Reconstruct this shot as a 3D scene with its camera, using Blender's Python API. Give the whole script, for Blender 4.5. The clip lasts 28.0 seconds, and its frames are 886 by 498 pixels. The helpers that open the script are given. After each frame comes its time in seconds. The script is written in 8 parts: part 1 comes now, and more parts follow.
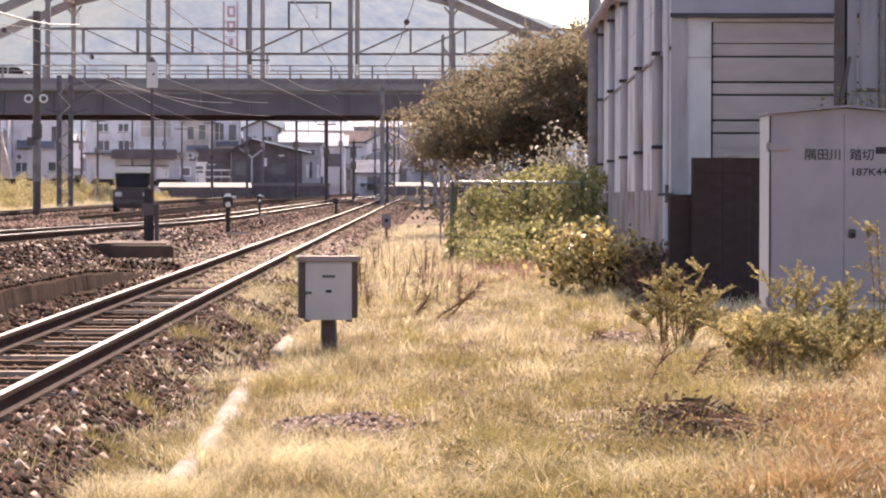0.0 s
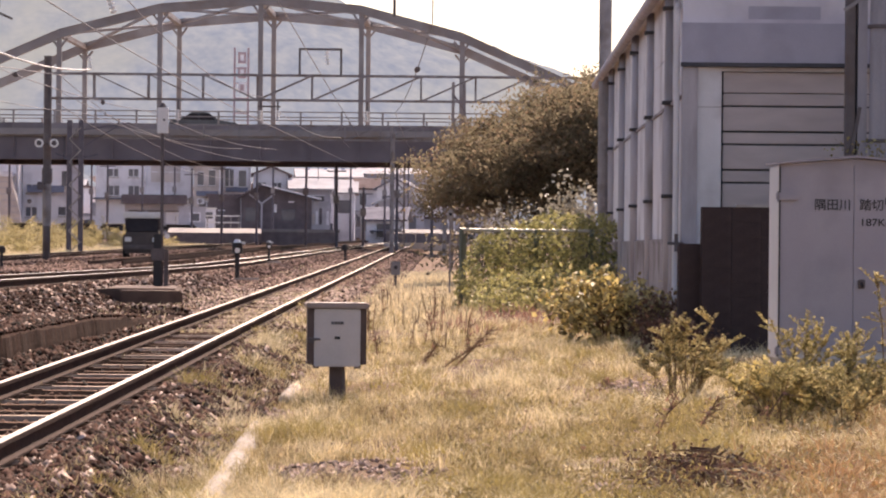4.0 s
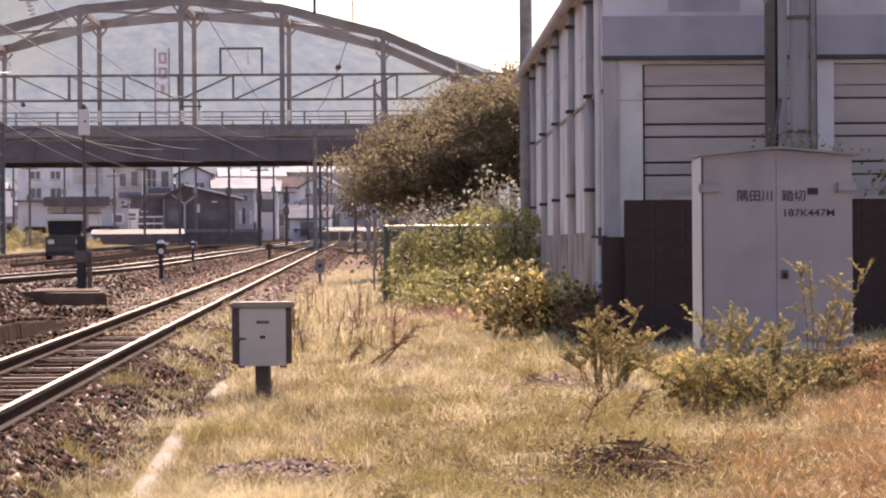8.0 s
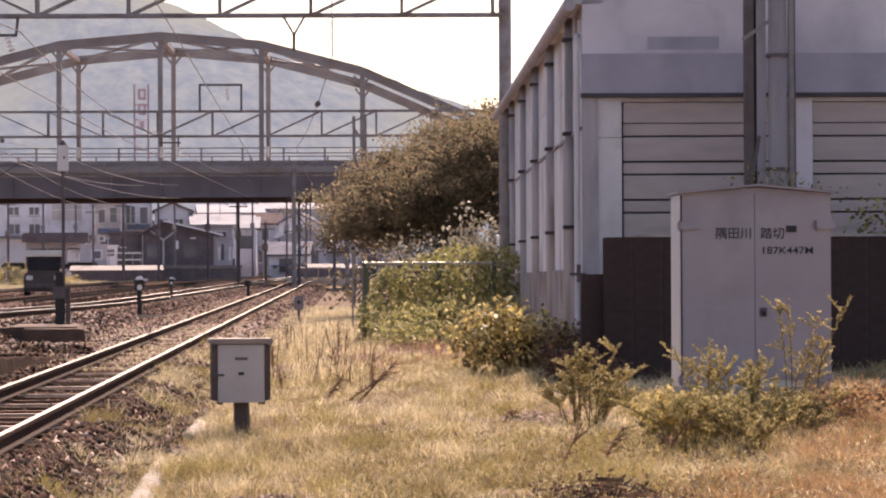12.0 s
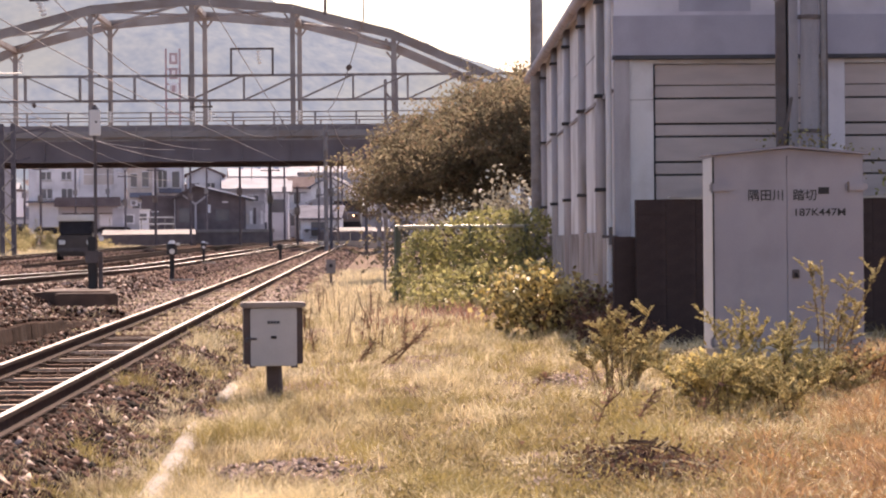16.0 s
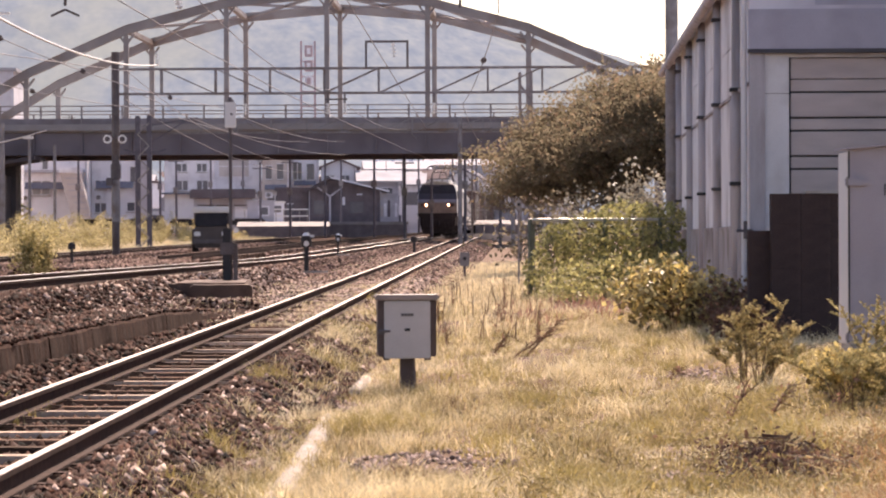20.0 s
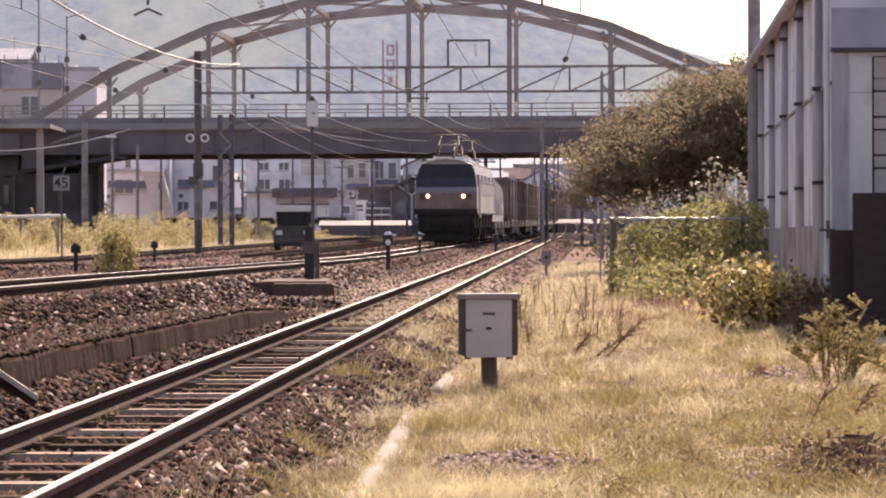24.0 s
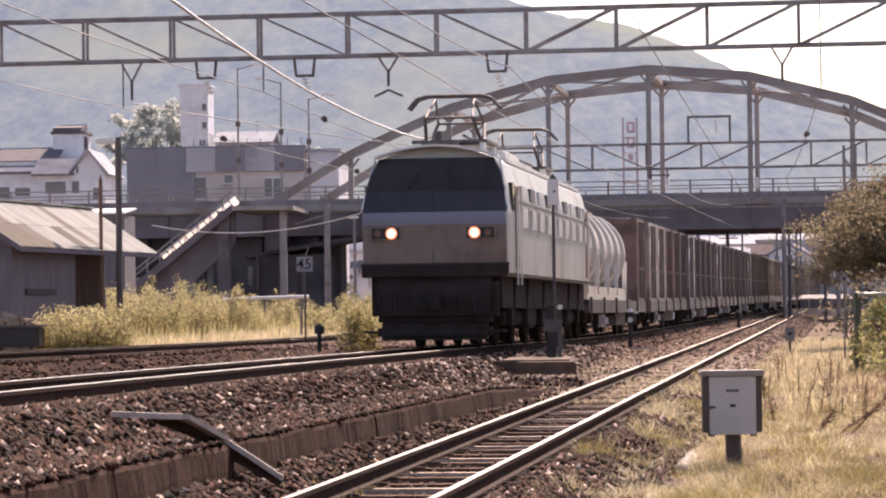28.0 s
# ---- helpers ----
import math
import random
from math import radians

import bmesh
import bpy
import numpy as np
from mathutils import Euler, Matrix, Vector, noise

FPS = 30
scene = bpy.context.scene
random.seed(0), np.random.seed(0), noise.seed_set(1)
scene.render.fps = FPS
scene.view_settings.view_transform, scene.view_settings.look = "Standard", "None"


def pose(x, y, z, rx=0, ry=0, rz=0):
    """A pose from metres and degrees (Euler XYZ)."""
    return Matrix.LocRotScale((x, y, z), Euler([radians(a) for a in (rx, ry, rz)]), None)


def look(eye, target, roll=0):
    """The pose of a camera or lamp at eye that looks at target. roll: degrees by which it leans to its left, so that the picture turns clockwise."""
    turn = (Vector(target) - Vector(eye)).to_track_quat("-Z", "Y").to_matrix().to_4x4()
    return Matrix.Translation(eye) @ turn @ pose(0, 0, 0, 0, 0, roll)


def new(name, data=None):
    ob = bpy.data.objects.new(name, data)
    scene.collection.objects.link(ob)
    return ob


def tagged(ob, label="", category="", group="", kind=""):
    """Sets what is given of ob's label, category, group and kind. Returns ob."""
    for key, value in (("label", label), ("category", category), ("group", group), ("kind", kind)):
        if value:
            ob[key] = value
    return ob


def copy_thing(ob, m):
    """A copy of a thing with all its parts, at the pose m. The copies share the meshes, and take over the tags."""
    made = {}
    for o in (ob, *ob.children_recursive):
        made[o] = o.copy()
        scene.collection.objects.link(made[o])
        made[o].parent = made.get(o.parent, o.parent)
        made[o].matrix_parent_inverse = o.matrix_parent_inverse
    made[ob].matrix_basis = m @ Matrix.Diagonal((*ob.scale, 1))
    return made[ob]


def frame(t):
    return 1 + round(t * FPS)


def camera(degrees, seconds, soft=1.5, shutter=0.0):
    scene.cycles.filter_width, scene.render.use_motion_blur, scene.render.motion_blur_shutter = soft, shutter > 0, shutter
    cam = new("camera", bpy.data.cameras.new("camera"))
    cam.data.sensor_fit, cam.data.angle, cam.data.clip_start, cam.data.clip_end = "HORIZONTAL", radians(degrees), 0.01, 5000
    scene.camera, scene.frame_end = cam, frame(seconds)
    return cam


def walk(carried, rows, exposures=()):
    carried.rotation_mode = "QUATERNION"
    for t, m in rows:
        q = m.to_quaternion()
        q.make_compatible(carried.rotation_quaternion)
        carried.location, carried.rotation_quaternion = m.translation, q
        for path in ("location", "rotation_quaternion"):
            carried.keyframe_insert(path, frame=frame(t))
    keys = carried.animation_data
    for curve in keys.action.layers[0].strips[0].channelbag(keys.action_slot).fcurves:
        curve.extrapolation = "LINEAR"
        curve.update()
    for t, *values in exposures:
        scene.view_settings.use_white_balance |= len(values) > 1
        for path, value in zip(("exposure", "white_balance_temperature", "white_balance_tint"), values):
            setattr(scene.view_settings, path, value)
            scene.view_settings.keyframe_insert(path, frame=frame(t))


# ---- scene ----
EYE = 0.55


def aim(yaw, pitch, roll):
    """The pose of the hand-held camera, which only turns: degrees to the right, upwards and clockwise."""
    return pose(0, 0, EYE, 90 + pitch, 0, -yaw) @ pose(0, 0, 0, 0, 0, -roll)


cam = camera(16.225, 28.0, soft=2.1)
walk(cam, [
    (0, aim(4.013, -0.865, -0.132)), (0.5, aim(4.290, -1.122, -0.427)), (1, aim(4.243, -0.692, -0.598)), (1.5, aim(4.395, -0.677, -0.104)),
    (2, aim(3.999, 0.195, -0.127)), (2.5, aim(3.921, 0.627, -0.428)), (3, aim(3.719, 0.528, -0.656)), (3.5, aim(3.706, 0.257, -0.514)),
    (5.5, aim(4.769, -0.317, -0.935)), (6, aim(5.438, -0.284, -0.467)), (6.5, aim(5.097, -0.094, -0.158)), (7, aim(5.402, -0.005, -0.278)),
    (7.5, aim(5.416, -0.151, 0.213)), (8, aim(5.239, -0.050, 0.396)), (8.5, aim(5.386, -0.156, 0.433)), (9, aim(5.684, 0.642, 0.285)),
    (9.5, aim(5.617, 0.583, 0.193)), (10, aim(5.314, 0.620, 0.104)), (10.5, aim(5.559, 0.751, -0.139)), (11, aim(5.582, 0.879, 0.030)),
    (11.5, aim(5.566, 0.885, 0.079)), (12, aim(5.632, 0.627, 0.275)), (12.5, aim(5.880, 0.387, 0.239)), (14.5, aim(5.795, 0.864, 0.316)),
    (15, aim(5.494, 0.361, 0.258)), (15.5, aim(4.906, 0.167, 0.428)), (16, aim(5.038, -0.050, 0.485)), (16.5, aim(4.943, -0.078, 0.321)),
    (17, aim(4.189, -0.381, 0.435)), (17.5, aim(2.930, 0.409, 1.072)), (18, aim(2.918, 0.590, 0.378)), (18.5, aim(2.602, 0.034, -0.074)),
    (19, aim(2.431, 0.437, -0.211)), (19.5, aim(2.563, -0.135, -0.262)), (20, aim(2.571, -0.164, 0.224)), (20.5, aim(2.926, -0.228, 0.136)),
    (21, aim(2.681, -0.380, 0.199)), (21.5, aim(2.373, -0.224, 0.402)), (22, aim(1.990, -0.261, 0.061)), (22.5, aim(1.658, 0.003, -0.026)),
    (24.5, aim(0.567, -0.211, 0.220)), (25, aim(0.000, -0.060, 0.310)), (25.5, aim(-0.047, 0.138, 0.443)), (26, aim(-0.741, 0.143, 0.438)),
    (26.5, aim(-1.268, 0.026, 0.473)), (27, aim(-1.137, 0.577, 0.398)), (27.5, aim(-2.400, 0.786, 1.048)), (28, aim(-3.376, 1.296, 0.725)),
], exposures=[(0.0, 1.12, 7450, 25), (1.0, 1.24, 7450, 25), (2.0, 1.20, 7450, 25), (3.0, 0.78, 7650, 27), (6.0, 0.88, 7700, 28), (7.0, 0.94, 7700, 28), (8.0, 0.86, 7700, 28), (10.0, 0.74, 7750, 29), (11.0, 0.70, 7750, 29), (12.0, 0.72, 7750, 29), (15.0, 0.78, 7750, 29), (17.0, 0.98, 7700, 28), (19.0, 0.80, 7600, 27), (20.0, 0.92, 7600, 27), (22.0, 0.90, 7600, 27), (25.0, 0.82, 7550, 27), (28.0, 0.80, 7300, 26)])

# ---- light ----
SUN_AZ, SUN_EL = 11.0, 42.0   # degrees to the right of the view, degrees high
world = bpy.data.worlds.new("sky")
scene.world = world
world.use_nodes = True
wn = world.node_tree
sky = wn.nodes.new("ShaderNodeTexSky")
sky.sky_type, sky.sun_disc = "NISHITA", False
sky.sun_elevation, sky.sun_rotation = radians(SUN_EL), radians(SUN_AZ)
sky.air_density, sky.dust_density, sky.ozone_density = 1.0, 1.2, 1.5
wn.links.new(sky.outputs["Color"], wn.nodes["Background"].inputs["Color"])
wn.nodes["Background"].inputs["Strength"].default_value = 0.115
sun = new("sun", bpy.data.lights.new("sun", "SUN"))
sun.data.energy, sun.data.angle, sun.data.color = 4.6, radians(0.6), (1.0, 0.92, 0.80)
az, el = radians(SUN_AZ), radians(SUN_EL)
sun.matrix_world = look((math.sin(az) * math.cos(el) * 50, math.cos(az) * math.cos(el) * 50, math.sin(el) * 50), (0, 0, 0))


# ---- materials ----
def mat(name, a, b, scale=6.0, rough=0.8, metal=0.0, bump=0.3, fine=60.0, spread=0.0, stain=None, stain_scale=1.2, glow=None, shine=0.0, spec=0.5, stretch=(1, 1, 1), trans=0.0):
    """A surface that varies between the colours a and b, with grain, bumps and, where given, stains of a third colour."""
    m = bpy.data.materials.new(name)
    m.use_nodes = True
    t = m.node_tree
    N, L = t.nodes, t.links
    bs = N["Principled BSDF"]
    co = N.new("ShaderNodeTexCoord")
    mp = N.new("ShaderNodeMapping")
    mp.inputs["Scale"].default_value = stretch
    L.new(co.outputs["Object"], mp.inputs["Vector"])
    n1 = N.new("ShaderNodeTexNoise")
    n1.inputs["Scale"].default_value, n1.inputs["Detail"].default_value = scale, 6
    n2 = N.new("ShaderNodeTexNoise")
    n2.inputs["Scale"].default_value, n2.inputs["Detail"].default_value = fine, 3
    L.new(mp.outputs["Vector"], n1.inputs["Vector"])
    L.new(mp.outputs["Vector"], n2.inputs["Vector"])
    mid = N.new("ShaderNodeMix")
    mid.inputs[0].default_value = 0.35
    L.new(n1.outputs["Fac"], mid.inputs[2])
    L.new(n2.outputs["Fac"], mid.inputs[3])
    ramp = N.new("ShaderNodeValToRGB")
    ramp.color_ramp.elements[0].position, ramp.color_ramp.elements[1].position = 0.36, 0.64
    ramp.color_ramp.elements[0].color, ramp.color_ramp.elements[1].color = (*a, 1), (*b, 1)
    L.new(mid.outputs[0], ramp.inputs["Fac"])
    out = ramp.outputs["Color"]
    if spread:
        info = N.new("ShaderNodeObjectInfo")
        geo = N.new("ShaderNodeNewGeometry")
        add = N.new("ShaderNodeMath")
        L.new(info.outputs["Random"], add.inputs[0])
        L.new(geo.outputs["Random Per Island"], add.inputs[1])
        fr = N.new("ShaderNodeMath")
        fr.operation = "FRACT"
        L.new(add.outputs[0], fr.inputs[0])
        mr = N.new("ShaderNodeMapRange")
        mr.inputs["To Min"].default_value, mr.inputs["To Max"].default_value = 1 - spread, 1 + spread
        L.new(fr.outputs[0], mr.inputs["Value"])
        hs = N.new("ShaderNodeHueSaturation")
        L.new(mr.outputs["Result"], hs.inputs["Value"])
        L.new(out, hs.inputs["Color"])
        out = hs.outputs["Color"]
    if stain:
        n3 = N.new("ShaderNodeTexNoise")
        n3.inputs["Scale"].default_value, n3.inputs["Detail"].default_value = stain_scale, 8
        L.new(mp.outputs["Vector"], n3.inputs["Vector"])
        r3 = N.new("ShaderNodeValToRGB")
        r3.color_ramp.elements[0].position, r3.color_ramp.elements[1].position = 0.5, 0.68
        L.new(n3.outputs["Fac"], r3.inputs["Fac"])
        mx = N.new("ShaderNodeMix")
        mx.data_type = "RGBA"
        L.new(r3.outputs["Color"], mx.inputs[0])
        L.new(out, mx.inputs[6])
        mx.inputs[7].default_value = (*stain, 1)
        out = mx.outputs[2]
    L.new(out, bs.inputs["Base Color"])
    bs.inputs["Specular IOR Level"].default_value = spec
    bs.inputs["Roughness"].default_value, bs.inputs["Metallic"].default_value = rough, metal
    if bump:
        bp = N.new("ShaderNodeBump")
        bp.inputs["Strength"].default_value, bp.inputs["Distance"].default_value = bump, 0.02
        L.new(mid.outputs[0], bp.inputs["Height"])
        L.new(bp.outputs["Normal"], bs.inputs["Normal"])
    if glow:
        bs.inputs["Emission Color"].default_value, bs.inputs["Emission Strength"].default_value = (*glow[:3], 1), glow[3]
    # shine: the surface glows in its own colour, as the hill's haze does
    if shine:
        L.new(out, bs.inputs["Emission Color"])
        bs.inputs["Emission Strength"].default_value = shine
    if trans:
        tr = N.new("ShaderNodeBsdfTranslucent")
        L.new(out, tr.inputs["Color"])
        ms = N.new("ShaderNodeMixShader")
        ms.inputs[0].default_value = trans
        L.new(bs.outputs[0], ms.inputs[1])
        L.new(tr.outputs[0], ms.inputs[2])
        L.new(ms.outputs[0], N["Material Output"].inputs["Surface"])
    return m


M_SOIL = mat("dry_soil", (0.13, 0.08, 0.055), (0.27, 0.185, 0.13), 1.5, 0.95, bump=0.8, fine=25, spec=0.1, stain=(0.14, 0.10, 0.07), stain_scale=0.5)
M_GRAVEL = mat("ballast", (0.014, 0.007, 0.005), (0.07, 0.038, 0.029), 14, 0.95, bump=1.0, fine=45, spec=0.03, stain=(0.12, 0.066, 0.045), stain_scale=0.7)
M_STONE = mat("ballast_stone", (0.021, 0.008, 0.0052), (0.092, 0.044, 0.03), 9, 0.85, bump=0.5, fine=80, spec=0.12, spread=0.95)
M_RAIL = mat("rusty_rail_steel", (0.026, 0.011, 0.0075), (0.062, 0.028, 0.02), 8, 0.9, 0.0, spec=0.15)
M_RAILDULL = mat("rusted_rail_top", (0.34, 0.265, 0.222), (0.47, 0.38, 0.33), 5, 0.5, 0.25, bump=0.1)
M_RAILTOP = mat("rail_running_face", (0.70, 0.65, 0.61), (0.84, 0.79, 0.75), 5, 0.4, 0.9, bump=0.05)
M_SLP_C = mat("concrete_sleeper", (0.50, 0.375, 0.285), (0.66, 0.525, 0.415), 5, 0.9, spread=0.25, spec=0.1, stain=(0.34, 0.235, 0.17), stain_scale=3)
M_SLP_W = mat("wooden_sleeper", (0.075, 0.04, 0.027), (0.22, 0.135, 0.092), 6, 0.95, spread=0.45, stretch=(1, 8, 8), spec=0.1)
M_CONC = mat("weathered_concrete", (0.30, 0.27, 0.25), (0.45, 0.42, 0.39), 3, 0.9, stain=(0.2, 0.17, 0.15), stain_scale=0.8)
M_STEEL = mat("grey_painted_steel", (0.21, 0.195, 0.203), (0.31, 0.29, 0.297), 4, 0.6, 0.2, stain=(0.16, 0.12, 0.10), stain_scale=1.5)
M_DKSTEEL = mat("dark_steel", (0.085, 0.07, 0.073), (0.15, 0.127, 0.128), 4, 0.6, 0.2, stain=(0.10, 0.07, 0.06))


# ---- building helpers ----
def thing(name, label, category, at=None, group="", kind=""):
    ob = new(name)
    ob.empty_display_size = 0.3
    ob.matrix_basis = at or Matrix()
    return tagged(ob, label, category, group, kind)


def put_mesh(name, bm, material, smooth=False):
    me = bpy.data.meshes.new(name)
    bm.to_mesh(me)
    bm.free()
    me.materials.append(material)
    if smooth:
        me.shade_smooth()
    return me


def part(name, bm, material, parent, label="", smooth=False):
    ob = new(name, put_mesh(name, bm, material, smooth))
    ob.parent = parent
    return tagged(ob, label)


def solo(name, bm, material, label, category="", kind="", group="", at=None, smooth=False):
    ob = new(name, put_mesh(name, bm, material, smooth))
    ob.matrix_basis = at or Matrix()
    return tagged(ob, label, category, group, kind)


def box(bm, x0, x1, y0, y1, z0, z1, bevel=0.0):
    r = bmesh.ops.create_cube(bm, size=1.0, matrix=Matrix.LocRotScale(((x0 + x1) / 2, (y0 + y1) / 2, (z0 + z1) / 2), None, (x1 - x0, y1 - y0, z1 - z0)))
    if bevel:
        es = list({e for v in r["verts"] for e in v.link_edges})
        bmesh.ops.bevel(bm, geom=es, offset=bevel, segments=2, affect="EDGES")
    return bm


def boxed(*a, bevel=0.0):
    return box(bmesh.new(), *a, bevel=bevel)


def rod(bm, p, q, r, n=8, r2=None):
    p, q = Vector(p), Vector(q)
    d = q - p
    m = Matrix.Translation((p + q) / 2) @ d.to_track_quat("Z", "Y").to_matrix().to_4x4()
    bmesh.ops.create_cone(bm, cap_ends=True, segments=n, radius1=r, radius2=r if r2 is None else r2, depth=d.length, matrix=m)
    return bm


def beam(bm, p, q, w, h):
    """A squared bar from p to q, w wide and h high."""
    p, q = Vector(p), Vector(q)
    d = q - p
    m = Matrix.Translation((p + q) / 2) @ d.to_track_quat("Y", "Z").to_matrix().to_4x4() @ Matrix.Diagonal((w, d.length, h, 1))
    bmesh.ops.create_cube(bm, size=1.0, matrix=m)
    return bm


def sweep(bm, pts, prof, closed=True):
    """A profile of (sideways, up) points drawn along a line of points in plan."""
    rings = []
    for i, p in enumerate(pts):
        a, b = Vector(pts[max(i - 1, 0)]), Vector(pts[min(i + 1, len(pts) - 1)])
        d = (b - a).normalized()
        side = Vector((d.y, -d.x, 0)).normalized()
        rings.append([bm.verts.new(Vector(p) + side * s + Vector((0, 0, z))) for s, z in prof])
    n = len(prof)
    for r0, r1 in zip(rings, rings[1:]):
        for k in range(n if closed else n - 1):
            bm.faces.new((r0[k], r0[(k + 1) % n], r1[(k + 1) % n], r1[k]))
    if closed:
        bm.faces.new(rings[0][::-1])
        bm.faces.new(rings[-1])
    bmesh.ops.recalc_face_normals(bm, faces=bm.faces[:])
    return bm


def wire(name, pts, r, material, label, category="cable", sag=0.0):
    """One hanging cable through the points."""
    cu = bpy.data.curves.new(name, "CURVE")
    cu.dimensions, cu.bevel_depth, cu.bevel_resolution = "3D", r, 1
    full = []
    for a, b in zip(pts, pts[1:]):
        a, b = Vector(a), Vector(b)
        for k in range(12):
            f = k / 12
            full.append(a.lerp(b, f) - Vector((0, 0, sag * 4 * f * (1 - f))))
    full.append(Vector(pts[-1]))
    sp = cu.splines.new("POLY")
    sp.points.add(len(full) - 1)
    for pt, v in zip(sp.points, full):
        pt.co = (*v, 1)
    cu.materials.append(material)
    return tagged(new(name, cu), label, category)


def raw_mesh(name, verts, faces_n, material, label, category="", kind="stuff"):
    """A large joined mesh from arrays: verts (n, 3), faces (m, 3 or 4)."""
    me = bpy.data.meshes.new(name)
    k = faces_n.shape[1]
    me.vertices.add(len(verts))
    me.vertices.foreach_set("co", verts.astype(np.float32).ravel())
    me.loops.add(faces_n.size)
    me.loops.foreach_set("vertex_index", faces_n.astype(np.int32).ravel())
    me.polygons.add(len(faces_n))
    me.polygons.foreach_set("loop_start", np.arange(0, faces_n.size, k, dtype=np.int32))
    me.update(calc_edges=True)
    me.materials.append(material)
    return tagged(new(name, me), label, category, kind=kind)


# ---- the plan ----
SLOPE = 0.076      # tracks, bridge and buildings share this heading



KNOTS = [(0, -6.85), (33, -5.3), (58.7, -3.62), (118.7, 1.1), (198.7, 7.7), (258.7, 13.1), (378.7, 24.5), (498.7, 33.0), (618.7, 41.0), (5000, 330.0)]


def main_x(y):
    """The main line's middle, a smooth curve through the knots."""
    if y < 0:
        return KNOTS[0][1] + 0.047 * y
    k = 0
    while k < len(KNOTS) - 2 and y > KNOTS[k + 1][0]:
        k += 1
    def tangent(i):
        a, b = KNOTS[max(i - 1, 0)], KNOTS[min(i + 1, len(KNOTS) - 1)]
        return (b[1] - a[1]) / (b[0] - a[0])
    (y0, x0), (y1, x1) = KNOTS[k], KNOTS[k + 1]
    h = y1 - y0
    t = (y - y0) / h
    return (2 * t ** 3 - 3 * t * t + 1) * x0 + (t ** 3 - 2 * t * t + t) * h * tangent(k) + (3 * t * t - 2 * t ** 3) * x1 + (t ** 3 - t * t) * h * tangent(k + 1)


def main_z(y):
    """The main line is level near by and climbs gently farther off."""
    if y < 80:
        return 0.0
    return 0.0068 * (y - 80) ** 2 / 60 if y < 110 else min(0.0034 * 30 + 0.0068 * (y - 110), 2.75)


def siding_x(y):
    return -3.69 + 0.0705 * y if y < 200 else max(-3.69 + 0.0705 * y, main_x(y) + 2.6)


def siding_z(y):
    return min(-0.98 + 0.0082 * y, main_z(y))


def ledge_x(y):
    return -5.05 + 0.072 * y if y < 60 else min(-5.05 + 0.072 * y, siding_x(y) - 1.3)


def ease(a, b, v):
    t = min(max((v - a) / (b - a), 0.0), 1.0)
    return t * t * (3 - 2 * t)


def shelf_z(y):
    """The main line's shoulder behind the retaining edge; it falls to the siding's level where the edge ends."""
    foot = max(main_z(y) - 0.72, siding_z(y) - 0.2)
    return main_z(y) - 0.45 + (min(foot, main_z(y) - 0.3) - main_z(y) + 0.45) * ease(42, 56, y)


def between(x, y):
    """The stony slope from the foot of the retaining edge down to the siding's sleepers."""
    e, s = ledge_x(y) + 0.05, siding_x(y) - 0.8
    foot = min(max(main_z(y) - 0.72, siding_z(y) - 0.2), shelf_z(y))
    return foot + (siding_z(y) - 0.2 - foot) * min(max((x - e) / max(s - e, 0.05), 0.0), 1.0)


def ground_z(x, y):
    m, s, q = main_x(y), siding_x(y), main_z(y)
    low = siding_z(y) - 0.36
    if x <= ledge_x(y):
        return shelf_z(y) - 0.01 + (0.2 * ease(m - 12.0, m - 14, x))
    if x < s - 0.8:
        return between(x, y) - 0.03
    if x < s + 1.4:
        return low
    bank = min(max(0.0, x - s - 2.0), 12.0)
    return low - 0.02 + 0.045 * bank + 0.06 * noise.noise((x * 0.5, y * 0.5, 0)) * ease(s + 1.4, s + 3, x)


def bed_z(x, y):
    """The top of the stones: ballast beds and the ground between them."""
    z = ground_z(x, y)
    s = siding_x(y)
    mound = -0.52 - 0.6 * math.hypot(max(0.0, abs(x + 1.7) - 0.75), max(0.0, abs(y - 58) - 3.4))
    if ledge_x(y) < x < s - 0.8:
        return max(between(x, y), mound)
    z = max(z, mound) if x < s - 0.8 else z
    beds = ((main_x(y), main_z(y), 1.15), (main_x(y) - 9.3, main_z(y), 1.5), (main_x(y) - 4.75, main_z(y) - 0.02, 1.3)) if x <= ledge_x(y) else ((s, siding_z(y), 1.15),)
    for c, top, half in beds:
        if c < main_x(y) - 4 and c > main_x(y) - 5 and y < 84:
            continue
        d = abs(x - c) - half
        z = max(z, top - 0.19 - max(0.0, d) * 0.5)
    return z


def track_points(fx, fz, y0, y1, step):
    n = max(2, int((y1 - y0) / step))
    return [(fx(y0 + (y1 - y0) * i / n), y0 + (y1 - y0) * i / n, fz(y0 + (y1 - y0) * i / n)) for i in range(n + 1)]


